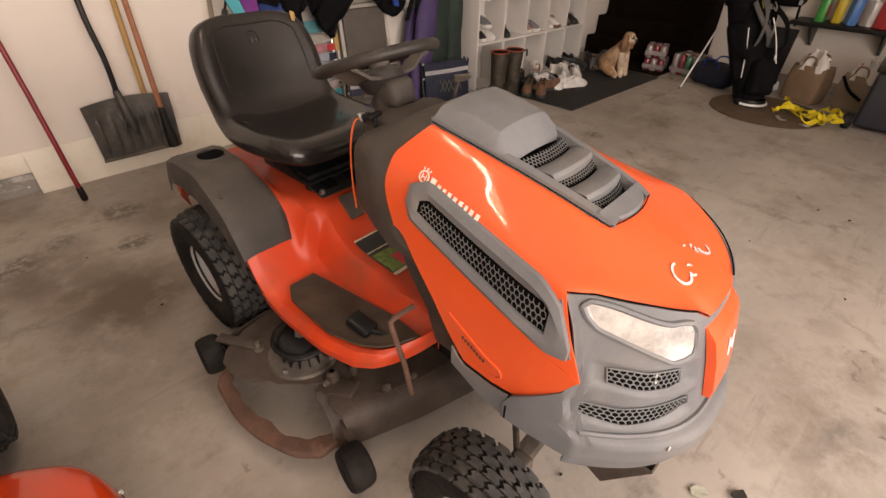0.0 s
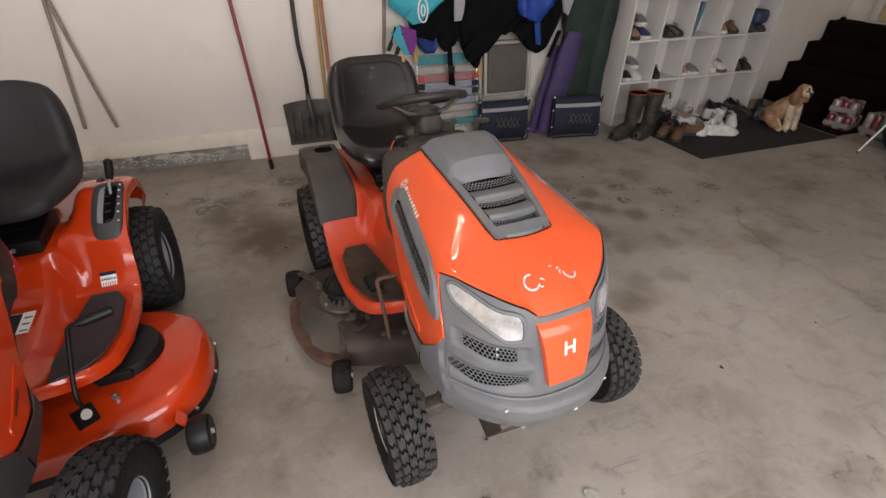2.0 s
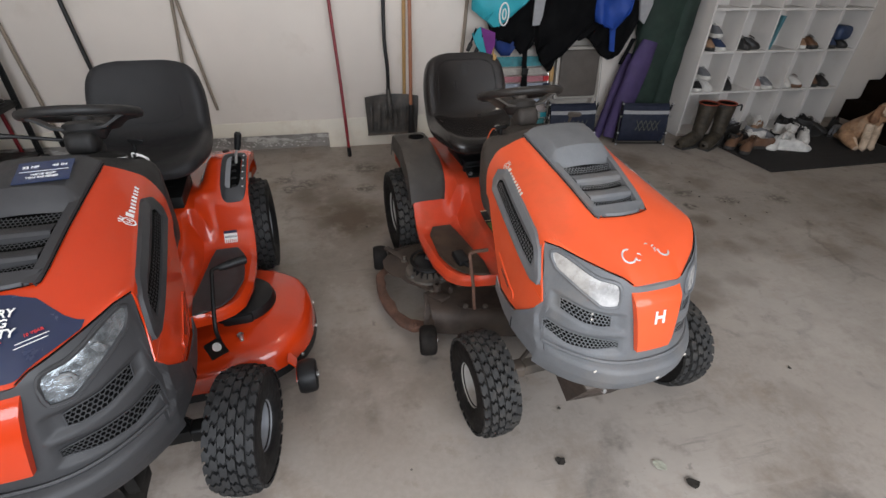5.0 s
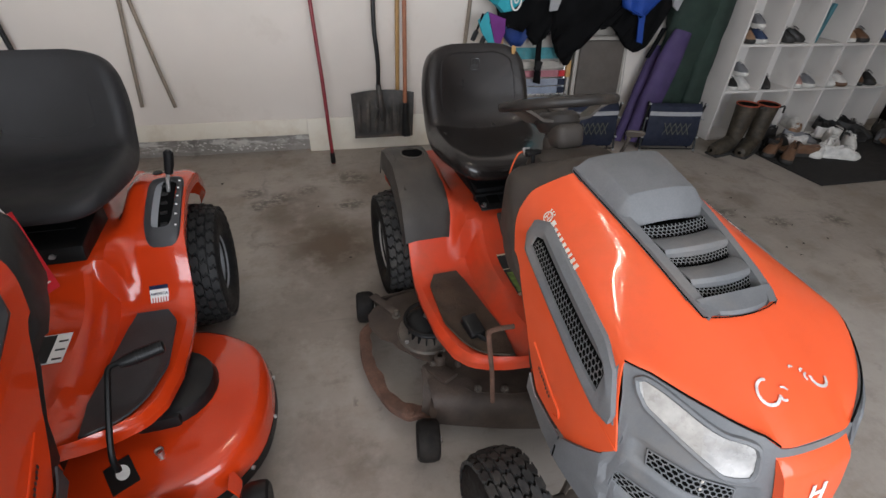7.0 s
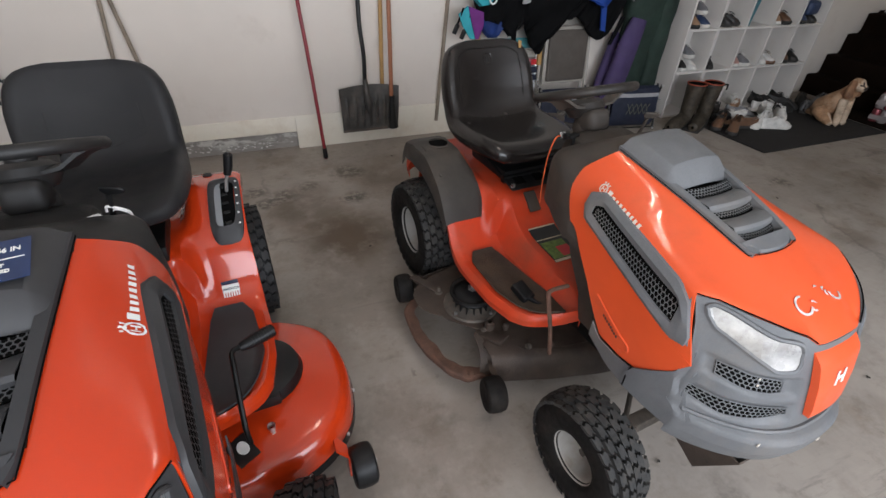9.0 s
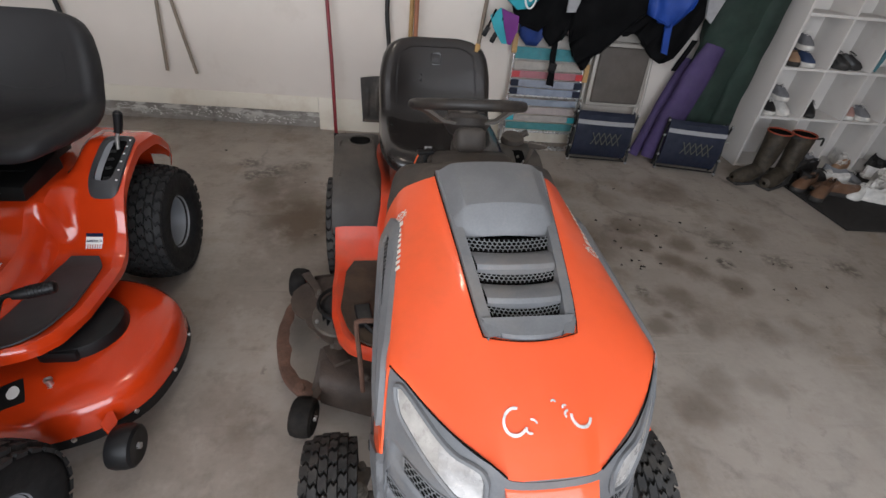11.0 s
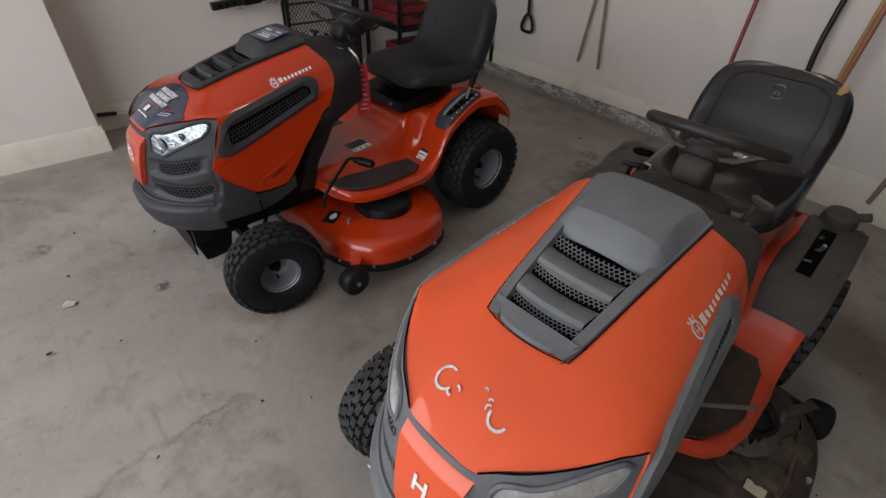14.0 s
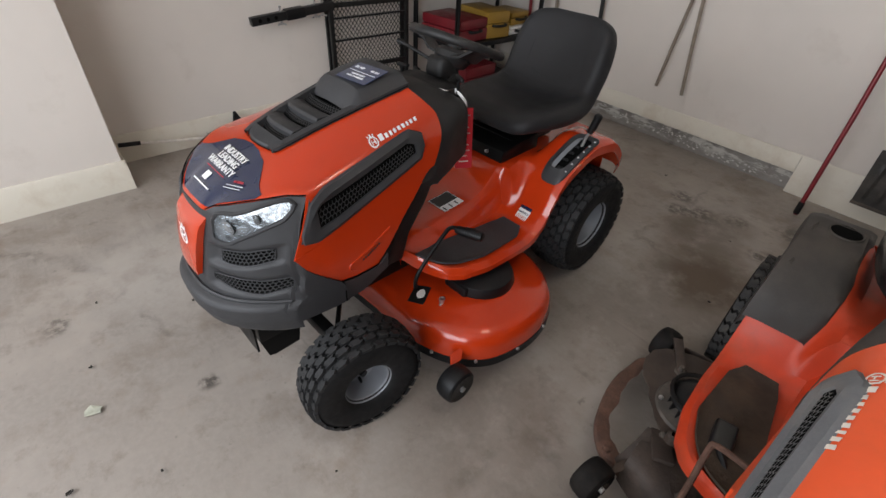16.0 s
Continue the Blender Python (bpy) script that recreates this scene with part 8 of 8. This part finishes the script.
for k in range(13):
    u = k / 6 - 1
    e = (1 - abs(u) ** 4) ** .5
    rows.append([(.22 * u, .11 * e * math.cos(t) * (1 + .10 * noise.noise(Vector((u * 3, t, 1)))), max(.004, .10 + .11 * e * math.sin(t) * (1 + .16 * noise.noise(Vector((u * 4, t, 5)))))) for t in (2 * math.pi * i / 20 for i in range(20))])
part("body", skin(rows, True, True), nylon_navy, duffel, sharp=80)
part("zip", tube([(.20 * u, .0 + .012 * math.sin(5 * u), .10 + .112 * (1 - abs(u) ** 4) ** .5) for u in [k / 6 - 1 for k in range(1, 12)]], .005, 6), nylon_black, duffel)
for q in (-1, 1):
    part("handle", tube(smooth_path([(-.08, q * .07, .17), (-.05, q * .10, .24), (.05, q * .10, .24), (.08, q * .07, .17)], 4), .008, 6), nylon_blue, duffel)

pole("golf_stick", [(4.607, 1.684, .002), (4.74, 1.65, .245), (4.87, 1.615, .485)], .007, decal_white, "thin white stick leaning against the golf bag", "stick", (.02, leather_dark))
strap_dark = material("dark_grey_webbing", (0.085, 0.082, 0.08), 0.75, 0, 0.15, 30)
bag = thing("golf_bag", pose(4.62, 1.10, .012), "black golf stand bag with grey straps, white piping and clubs", "golf bag")
axis = smooth_path([(0, 0, .03), (.02, .08, .25), (.045, .20, .50), (.075, .34, .78)], 4)
body = part("body", tube(axis, [.112 + .018 * math.sin(k * .26) for k in range(len(axis))], 24), nylon_black, bag)
part("top_cuff", tube([(.070, .325, .745), (.082, .365, .835)], [.130, .135], 24), nylon_black, bag)
part("base", lathe([(.0001, 0), (.118, 0), (.126, .025), (.116, .055)], 24, Matrix.Translation((-.005, -.01, .0))), black_plastic, bag)
part("base_trim", tube([(-.005 + .128 * math.cos(t), -.01 + .128 * math.sin(t), .022) for t in [radians(165 + 11 * k) for k in range(14)]], .010, 8), decal_white, bag)
part("ball_pocket", moved(rbox(.19, .13, .27, .045, 4), Matrix.Translation((-.06, -.04, .23)) @ pose(0, 0, 0, -22, 6, -38)), nylon_black, bag)
part("side_pocket", moved(rbox(.13, .13, .44, .045, 4), Matrix.Translation((-.075, .19, .40)) @ pose(0, 0, 0, -22, 6, 30)), nylon_black, bag)
part("front_pocket", moved(rbox(.13, .10, .30, .04, 4), Matrix.Translation((.06, -.05, .30)) @ pose(0, 0, 0, -16, 4, -10)), nylon_black, bag)
part("pouch_flap", moved(rbox(.15, .02, .07, .008, 2), Matrix.Translation((.045, -.11, .16)) @ pose(0, 0, 0, -16, 0, -25)), grey_strap, bag)
for pts in (((-.115, -.085, .12), (-.10, -.06, .26), (-.07, -.02, .37)), ((-.02, -.115, .13), (.05, -.13, .13), (.11, -.10, .14)), ((-.04, -.10, .35), (-.02, -.03, .52), (0, .05, .66)), ((.01, -.115, .12), (.0, -.10, .25), (.01, -.06, .40)), ((-.135, .08, .22), (-.12, .12, .42), (-.09, .17, .58))):
    part("piping", tube(smooth_path(pts, 4), .0042, 6), decal_white, bag)
for pts, mat_ in ((((-.06, .20, .76), (-.085, .11, .66), (-.03, .04, .56), (.03, .02, .46)), strap_dark), (((.03, .19, .80), (-.03, .10, .70), (-.09, .06, .58), (-.10, .07, .47)), strap_dark), (((-.08, .20, .70), (-.22, .15, .60), (-.26, .10, .46), (-.16, .07, .36)), nylon_black), (((.08, .10, .74), (.14, -.02, .62), (.13, -.07, .48), (.07, -.07, .42)), nylon_black)):
    path = smooth_path(pts, 5)
    part("shoulder_strap", thick(skin([[p + Vector((-.016, 0, -.010)), p + Vector((.020, -.006, .012))] for p in path]), .010), mat_, bag, sharp=60)
part("buckle", tube(smooth_path([(.02, .08, .73), (.04, .06, .70), (.06, .07, .73), (.05, .09, .76)], 3), .004, 6), steel, bag)
part("stand_leg", tube([(.13, .10, .62), (.17, .0, .30), (.19, -.06, .005)], .007, 8), black_steel, bag)
part("rain_cover", moved(rbox(.20, .17, .17, .06, 4), Matrix.Translation((.06, .36, .90)) @ pose(0, 0, 0, -22, 4, 20)), nylon_black, bag)
for k in range(7):
    t = k * .9
    cx, cy = .08 + .075 * math.cos(t), .37 + .075 * math.sin(t)
    club = part("club_shaft", tube([(cx, cy, .70), (cx + .02, cy + .06, .96 + .03 * (k % 3))], .006, 6), steel, bag)
    part("club_head", moved(rbox(.085, .045, .055, .022, 3), Matrix.Translation((cx + .02, cy + .06, .98 + .03 * (k % 3))) @ pose(0, 0, 0, 20 * k, 30, 40 * k)), (black_plastic, steel, grey_strap)[k % 3], club)
lump([(4.86, 1.36, .60), (4.90, 1.37, .78), (4.93, 1.38, .96), (4.95, 1.38, 1.12)], [.04, .075, .08, .05], .8, material("yellow_cloth", (.62, .50, .04), .7, 0, .15, 9), "yellow_jacket", "bright yellow cloth hung over the golf clubs", "cloth", 6)
solid("round_mat", lathe([(.0001, .002), (.405, .002), (.42, .005), (.42, .009), (.405, .012), (.0001, .012)], 48, Matrix.Translation((4.57, .94, 0))), material("brown_round_mat", (.10, .062, .036), .85, 0, .2, 9, grain=.3, grain_scale=80, bump=.5, bump_scale=120), "round brown mat under the golf bag", "mat")


solid("carpet_tile", moved(rbox(.03, .20, .46, .006), pose(5.68, 1.27, .235, 0, 9, -4)), mat_black, "black carpet tile leaning on the wall", "carpet tile")
hung = thing("work_glove", pose(RIGHT - .05, 1.54, .30, 0, 0, 0), "pair of black work gloves hanging on the wall", "glove")
part("peg", tube([(.05, 0, .335), (-.03, 0, .34)], .006, 6), steel, hung)
for q in (-1, 1):
    part("palm", moved(rbox(.035, .075, .14, .016, 3), Matrix.Translation((0, .045 * q, .22)) @ pose(0, 0, 0, 6 * q, 0, 0)), nylon_black, hung)
    part("cuff", moved(rbox(.045, .085, .07, .014, 3), Matrix.Translation((0, .032 * q, .31)) @ pose(0, 0, 0, 6 * q, 0, 0)), grey_strap, hung)
    for k in range(4):
        part("finger", tube([(0, .045 * q + .019 * (k - 1.5), .16), (.004, .050 * q + .021 * (k - 1.5), .085)], [.010, .007], 8), nylon_black, hung)
pack = thing("backpack", pose(5.90, 1.40, .62, 0, 0, -90), "black backpack with straps hung on a wall hook", "backpack")
part("body", moved(rbox(.30, .20, .42, .08, 4), Matrix.Translation((0, 0, .21))), nylon_black, pack)
part("front_pocket", moved(rbox(.24, .08, .24, .035, 3), Matrix.Translation((0, -.12, .14))), nylon_black, pack)
for x in (-.10, .10):
    part("strap", tube(smooth_path([(x, -.08, .42), (x * 1.3, -.16, .30), (x * 1.5, -.17, .05), (x * 1.6, -.12, -.14)], 4), .012, 6), nylon_black, pack)
    part("buckle", moved(rbox(.03, .014, .04, .005), Matrix.Translation((x * 1.5, -.182, .06))), grey_strap, pack)
part("loop", tube(smooth_path([(-.04, 0, .41), (-.03, .02, .50), (.03, .02, .50), (.04, 0, .41)], 4), .008, 6), nylon_black, pack)
part("wall_hook", tube([(0, .104, .48), (0, .03, .475), (0, .01, .50)], .006, 6), steel, pack)


def carrier(m, w, d, h, col, label):
    root = thing("shopping_bag", m, label, "bag", "full shopping bags")
    rows = []
    for z, k in ((0, .92), (.02, 1), (h * .5, 1.05), (h * .85, .98), (h, .92)):
        ring = []
        for i in range(28):
            t = 2 * math.pi * i / 28
            c, s = math.cos(t), math.sin(t)
            n = 1 + .05 * noise.noise(Vector((c * 2, s * 2, z * 9 + w * 40)))
            ring.append((w / 2 * k * n * math.copysign(abs(c) ** .4, c), d / 2 * k * n * math.copysign(abs(s) ** .4, s), z + .012 * math.sin(5 * t) * (z > h * .9)))
        rows.append(ring)
    part("sack", skin(rows, True, True), col, root, sharp=60)
    for s in (-1, 1):
        part("handle", tube(smooth_path([(-w * .2, s * d * .42, h * .9), (-w * .12, s * d * .45, h + .07), (w * .12, s * d * .45, h + .07), (w * .2, s * d * .42, h * .9)], 4), .008, 6), col, root)
    for k in range(4):
        x = (k - 1.5) * w * .2
        b = part("bottle", lathe([(.0001, 0), (.032, .0), (.034, .08), (.03, .11), (.012, .14), (.012, .17), (.0001, .17)], 14, Matrix.Translation((x, .02 * (-1) ** k, h - .10)) @ pose(0, 0, 0, 8 * (-1) ** k, 6, 0)), material("milky_bottle", (.62, .58, .54), .35, 0, .1, 20), root)
        part("plastic_wrap", lathe([(.0001, .150), (.016, .148), (.010, .125), (.022, .105), (.046, .06), (.058, .01), (.05, -.04)], 9, Matrix.Translation((x + .012, .05 * (-1) ** k, h - .01)) @ pose(0, 0, 0, 14 * (-1) ** k, 18 * (-1) ** (k // 2), 25 * k)), wrap_white, root)
        part("cap", lathe([(.013, 0), (.013, .02), (.0001, .022)], 10, Matrix.Translation((x, .02 * (-1) ** k, h + .062)) @ pose(0, 0, 0, 8 * (-1) ** k, 6, 0)), decal_red if k % 2 else decal_white, b)


wrap_white = material("thin_white_plastic", (.62, .59, .56), .35, 0, .1, 20, bump=.9, bump_scale=40)
paper_brown = material("brown_paper_sack", (.19, .12, .072), .8, 0, .15, 8, bump=.6, bump_scale=30)
paper_tan = material("tan_cloth_sack", (.22, .17, .12), .8, 0, .15, 8, bump=.6, bump_scale=30)
carrier(pose(5.13, .83, 0, 0, 0, 74), .29, .22, .29, paper_brown, "full brown paper bag with bottles sticking out")
carrier(pose(5.16, .46, 0, 0, 0, 66), .29, .22, .27, paper_tan, "full tan cloth bag with bottles and dark strap")
part("dark_strap", tube(smooth_path([(5.04, .60, .27), (5.00, .52, .18), (5.00, .42, .12)], 4), .012, 6), nylon_black, None)
tagged(bpy.data.objects["dark_strap"], "dark strap hanging from the tan bag", "strap")


def yellow_strap():
    root = thing("tow_strap", Matrix.Translation((4.55, .58, .0)), "crumpled bright yellow tow strap heaped on the slab", "strap")
    yellow = material("yellow_webbing", (.66, .50, .02), .6, 0, .15, 12, bump=.4, bump_scale=200)
    rnd = random.Random(9)
    for k in range(9):
        pts = []
        x, y = rnd.uniform(-.10, .10), rnd.uniform(-.12, .20)
        a = rnd.uniform(0, 6.3)
        for i in range(6):
            pts.append((x, y, .012 + .05 * abs(math.sin(i * 1.3 + k)) * (1 if k % 2 else .5) + .006 * k))
            a += rnd.uniform(-1.0, 1.0)
            x, y = max(-.17, min(.17, x + .075 * math.cos(a))), max(-.26, min(.26, y + .075 * math.sin(a)))
        c = smooth_path(pts, 4)
        rows = [[p + Vector((0, 0, 0)), p + Vector((.03 * math.cos(i * .4 + k), .03 * math.sin(i * .4 + k), .022 + .012 * math.sin(i)))] for i, p in enumerate(c)]
        part("loop", thick(skin(rows), .003), yellow, root, sharp=70)
    part("hook", tube(smooth_path([(-.16, .16, .012), (-.19, .19, .02), (-.17, .23, .03), (-.12, .22, .02)], 4), .009, 8), steel, root)
    part("hook", tube(smooth_path([(-.17, .06, .012), (-.20, .04, .02), (-.19, .0, .02), (-.14, .0, .012)], 4), .009, 8), steel, root)


yellow_strap()
bin_ = thing("storage_bin", pose(4.86, .08, 0, 0, 0, 4), "black wheeled plastic storage bin on the slab", "bin")
part("body", prism([(-.24, -.38), (.26, -.38), (.26, .30), (-.24, .30)], .03, .42, "z", .03, 3), material("dark_slate_plastic", (.018, .019, .026), .4, 0, .15, 8), bin_)
part("lid", prism([(-.26, -.40), (.28, -.40), (.28, .32), (-.26, .32)], .42, .46, "z", .015), black_plastic, bin_)
part("wheel", lathe([(.0001, .03), (.04, .03), (.06, .02), (.06, -.02), (.04, -.03), (.0001, -.03)], 20, Matrix.Translation((-.23, .335, .06)) @ pose(0, 0, 0, 90, 0, 0)), rubber_new, bin_)
part("lid_handle", tube([(-.28, -.02, .40), (-.29, .04, .41), (-.28, .10, .40)], .012, 8), grey_strap, bin_)


# shelf with bottles on the stair-side wall
shelf = thing("wall_shelf", Matrix.Translation((RIGHT, .55, .50)), "dark wall shelf holding garden bottles and cloths", "shelf")
part("board", box(-.34, -.85, 0, -.004, .72, .035, .003), black_plastic, shelf)
for y in (-.6, .0, .55):
    part("bracket", prism([(-.30, -.002), (-.006, -.002), (-.006, -.20), (-.03, -.20)], y - .012, y + .012, "y"), black_steel, shelf)
bottle_cols = ((.03, .30, .06), (.55, .40, .03), (.06, .20, .50), (.60, .58, .55), (.50, .05, .05), (.05, .12, .45), (.62, .60, .58), (.08, .33, .12), (.60, .30, .04))
for k, c in enumerate(bottle_cols):
    y = 1.07 - .115 * k
    root = thing("bottle", pose(RIGHT - .20 + .04 * (k % 2), y, .535, 0, 0, 15 * k), "coloured plastic garden bottle on the dark shelf", "bottle", "shelf bottles")
    body = material("bottle_plastic", c, .35, 0, .08, 12)
    part("body", prism([(-.05, -.038), (.05, -.038), (.062, 0), (.05, .038), (-.05, .038), (-.062, 0)], 0, .20 + .03 * (k % 3), "z", .015), body, root)
    part("neck", lathe([(.018, .19 + .03 * (k % 3)), (.016, .24 + .03 * (k % 3)), (.02, .245 + .03 * (k % 3)), (.02, .275 + .03 * (k % 3)), (.0001, .278 + .03 * (k % 3))], 12), decal_white, root)
    part("label", box(-.038, -.0405, .05, .038, -.0385, .15), decal_white if k % 2 else decal_red, root)

# ---- recess corner on the new mower's side ----
rack = thing("mesh_rack", Matrix.Translation((-2.555, 1.74, 0)), "tall black wire mesh rack against the side wall", "rack")
for y in (-.30, .31):
    part("post", box(-.015, y - .014, 0, .012, y + .014, 1.25, .003), black_steel, rack)
    part("post", box(-.065, y - .014, 0, -.045, y + .014, 1.25, .003), black_steel, rack)
for z in (.12, .33, .52, .66, .74, .95, 1.2):
    part("rail", box(-.012, -.29, z - (.014 if z in (.33, .74) else .005), .008, .30, z + (.014 if z in (.33, .74) else .005), .001), black_steel, rack)
bm = bmesh.new()
n = 30
for k in range(-28, 20):
    for s in (1, -1):
        a = Vector((0, -.29 + .030 * k if s > 0 else -.29 + .030 * (k + 28) - .0, .12))
        y0, y1 = (-.29 + .030 * k, -.29 + .030 * k + .84) if s > 0 else (-.29 + .030 * (k + 28), -.29 + .030 * (k + 28) - .84)
        t0, t1 = 0.0, 1.0
        lo, hi = -.285, .295
        d = y1 - y0
        ta, tb = sorted(((lo - y0) / d, (hi - y0) / d))
        ta, tb = max(0, ta), min(1, tb)
        if tb - ta < .01:
            continue
        p, q = Vector((.001 * s, y0 + d * ta, .12 + 1.08 * ta)), Vector((.001 * s, y0 + d * tb, .12 + 1.08 * tb))
        u = Vector((0, -(q - p).z, (q - p).y)).normalized() * .0024
        bm.faces.new([bm.verts.new(v) for v in (p - u, q - u, q + u, p + u)])
part("wire_mesh", bm, black_steel, rack)
bar = thing("hitch_bar", Matrix.Translation((-2.53, .90, .70)), "black square steel hitch bar with bolts, clamped to the rack", "hitch bar")
part("tube", moved(box(-.022, 0, -.024, .022, .545, .024, .004), pose(0, 0, 0, 5, 0, 0)), black_steel, bar)
part("collar", moved(box(-.03, .22, -.03, .03, .34, .03, .006), pose(0, 0, 0, 5, 0, 0)), black_plastic, bar)
for y in (.19, .42, .47):
    bolt = part("bolt", tube([(0, y, -.05 + .09 * y), (0, y, .055 + .09 * y)], .007, 8), steel, bar)
    part("wing", tube([(-.004, y - .026, -.052 + .09 * y), (0, y, -.042 + .09 * y), (.004, y + .026, -.052 + .09 * y)], [.005, .008, .005], 8), steel, bolt)
for y in (.05, .10, .15, .27):
    part("hole", lathe([(.0001, 0), (.011, 0)], 14, Matrix.Translation((.0235, y, .09 * y)) @ pose(0, 0, 0, 0, 90, 0)), black_void, bar)

unit = thing("shelving_unit", Matrix.Translation((-2.60, 2.15, 0)), "black steel shelving unit holding tool cases, in the corner", "shelf")
for x in (.03, .50):
    for y in (.0, .86):
        part("post", join(box(x - .02, y - .003, 0, x + .02, y + .003, 1.5), box(x - .003, y - .02, 0, x + .003, y + .02, 1.5)), black_steel, unit)
for z in (.10, .47, .90, 1.3):
    part("shelf_board", box(.02, 0, z, .51, .87, z + .035, .003), black_plastic, unit)
case_red, case_yellow = material("red_case_plastic", (.17, .010, .016), .45, 0, .12, 8), material("yellow_case_plastic", (.34, .20, .03), .45, 0, .1, 8)


def case(m, sx, sy, sz, mat_, label):
    root = thing("tool_case", m, label, "tool case", "tool cases")
    part("base", box(-sx / 2, -sy / 2, 0, sx / 2, sy / 2, sz * .55, .012), mat_, root)
    part("lid", box(-sx / 2 + .004, -sy / 2 + .004, sz * .56, sx / 2 - .004, sy / 2 - .004, sz, .014), mat_, root)
    part("handle", tube(smooth_path([(sx / 2, -.06, sz * .5), (sx / 2 + .03, -.04, sz * .5), (sx / 2 + .03, .04, sz * .5), (sx / 2, .06, sz * .5)], 3), .01, 8), black_plastic, root)


case(pose(-2.32, 2.32, .5055, 0, 0, 5), .40, .30, .15, case_red, "red plastic tool case on the black shelf")
case(pose(-2.30, 2.60, .5055, 0, 0, -5), .36, .22, .18, case_yellow, "yellow plastic tool case on the black shelf")
case(pose(-2.28, 2.84, .5055, 0, 0, 0), .30, .24, .06, decal_white, "shallow white tray on the black shelf")
case(pose(-2.28, 2.84, .5675, 0, 0, 4), .26, .22, .09, case_yellow, "small tan box standing in the white tray")
case(pose(-2.32, 2.45, .136, 0, 0, 3), .38, .34, .18, case_red, "dark red box on the lowest shelf")
case(pose(-2.32, 2.35, .9355, 0, 0, 3), .38, .36, .16, case_red, "red box on the upper shelf")

broom = thing("push_broom", Matrix.Translation((-2.575, .0, .115)), "push broom with pale handle lying along the wall", "broom")
part("handle", tube([(0, .03, .012), (0, .14, .0)], .013, 8), black_plastic, broom)
part("handle", tube([(0, .13, .0), (.02, .46, -.045), (.03, .60, -.06)], .010, 8), decal_pale, broom)
part("head", moved(rbox(.06, .26, .05, .012), Matrix.Translation((.05, .62, -.075)) @ pose(0, 0, 0, 0, 0, 25)), black_plastic, broom)
bm = bmesh.new()
rnd = random.Random(2)
for k in range(140):
    x, y = rnd.uniform(-.025, .025), rnd.uniform(-.12, .12)
    p = Vector((.05, .62, -.06)) + Matrix.Rotation(radians(25), 3, "Z") @ Vector((x, y, 0))
    d = Vector((rnd.uniform(-.02, .03), rnd.uniform(-.02, .03), rnd.uniform(.05, .075)))
    w = Vector((.002, .0015, 0))
    bm.faces.new([bm.verts.new(q) for q in (p - w, p + w, p + d + w, p + d - w)])
part("bristles", bm, black_plastic, broom)
part("bristle_block", moved(rbox(.055, .25, .085, .012), Matrix.Translation((.055, .625, -.035)) @ pose(0, 0, 0, 0, 12, 25)), black_plastic, broom)
part("head_flap", prism([(.66, -.03), (.75, -.02), (.70, .085), (.685, .085)], .03, .042, "x", .003, 1), black_plastic, broom)
part("head_clamp", tube([(.06, .50, -.075), (.085, .44, -.100)], .009, 8), steel, broom)

# ---- litter on the slab ----
leaf_mat = material("dry_leaf", (.40, .40, .32), .8, 0, .3, 30)
debris_mat = material("dark_debris", (.02, .016, .012), .9)
tw = random.Random(12)


def scrap(x, y, r, mat_, name, label):
    bm = bmesh.new()
    n = 8
    top = [bm.verts.new((r * tw.uniform(.5, 1.2) * math.cos(2 * math.pi * k / n), r * tw.uniform(.4, .9) * math.sin(2 * math.pi * k / n), tw.uniform(.002, .01))) for k in range(n)]
    c = bm.verts.new((0, 0, .006))
    for k in range(n):
        bm.faces.new((c, top[k], top[(k + 1) % n]))
    solid(name, thick(bm, .0015), mat_, label, "litter", pose(x, y, .002, 0, 0, tw.uniform(0, 360)), "floor litter")


scrap(.633, .064, .022, debris_mat, "debris", "black scrap of rubber on the slab")
scrap(-.863, -.413, .03, leaf_mat, "leaf", "pale dry leaf on the slab")
scrap(.953, -.021, .03, leaf_mat, "leaf", "pale dry leaf on the slab")
scrap(1.02, -.10, .03, debris_mat, "debris", "dark twig scrap on the slab")
scrap(.40, -.18, .018, debris_mat, "debris", "small dark scrap on the slab")
for x, y, r in ((1.54, 1.91, .009), (1.70, 1.98, .011), (1.70, 1.56, .010), (1.77, 1.60, .009), (1.81, 1.60, .010), (1.80, 1.55, .009), (1.79, 1.53, .008), (1.92, 1.58, .011), (1.74, 1.77, .012), (1.80, 1.89, .010), (1.92, 2.00, .010), (1.86, 1.69, .012), (1.99, 1.73, .009), (2.01, 1.84, .011)):
    scrap(x, y, r, debris_mat, "debris", "dark brown speck dried on the slab")
for k in range(14):
    scrap(tw.gauss(2.15, .28), tw.gauss(1.65, .33), tw.uniform(.004, .009), debris_mat, "debris", "dark brown speck dried on the slab")
for k in range(46):
    scrap(tw.uniform(-1.6, 3.0), tw.choice([tw.uniform(-.7, .4), tw.uniform(1.0, 2.9)]), tw.uniform(.004, .011), debris_mat, "debris", "tiny dark speck of dirt on the slab")
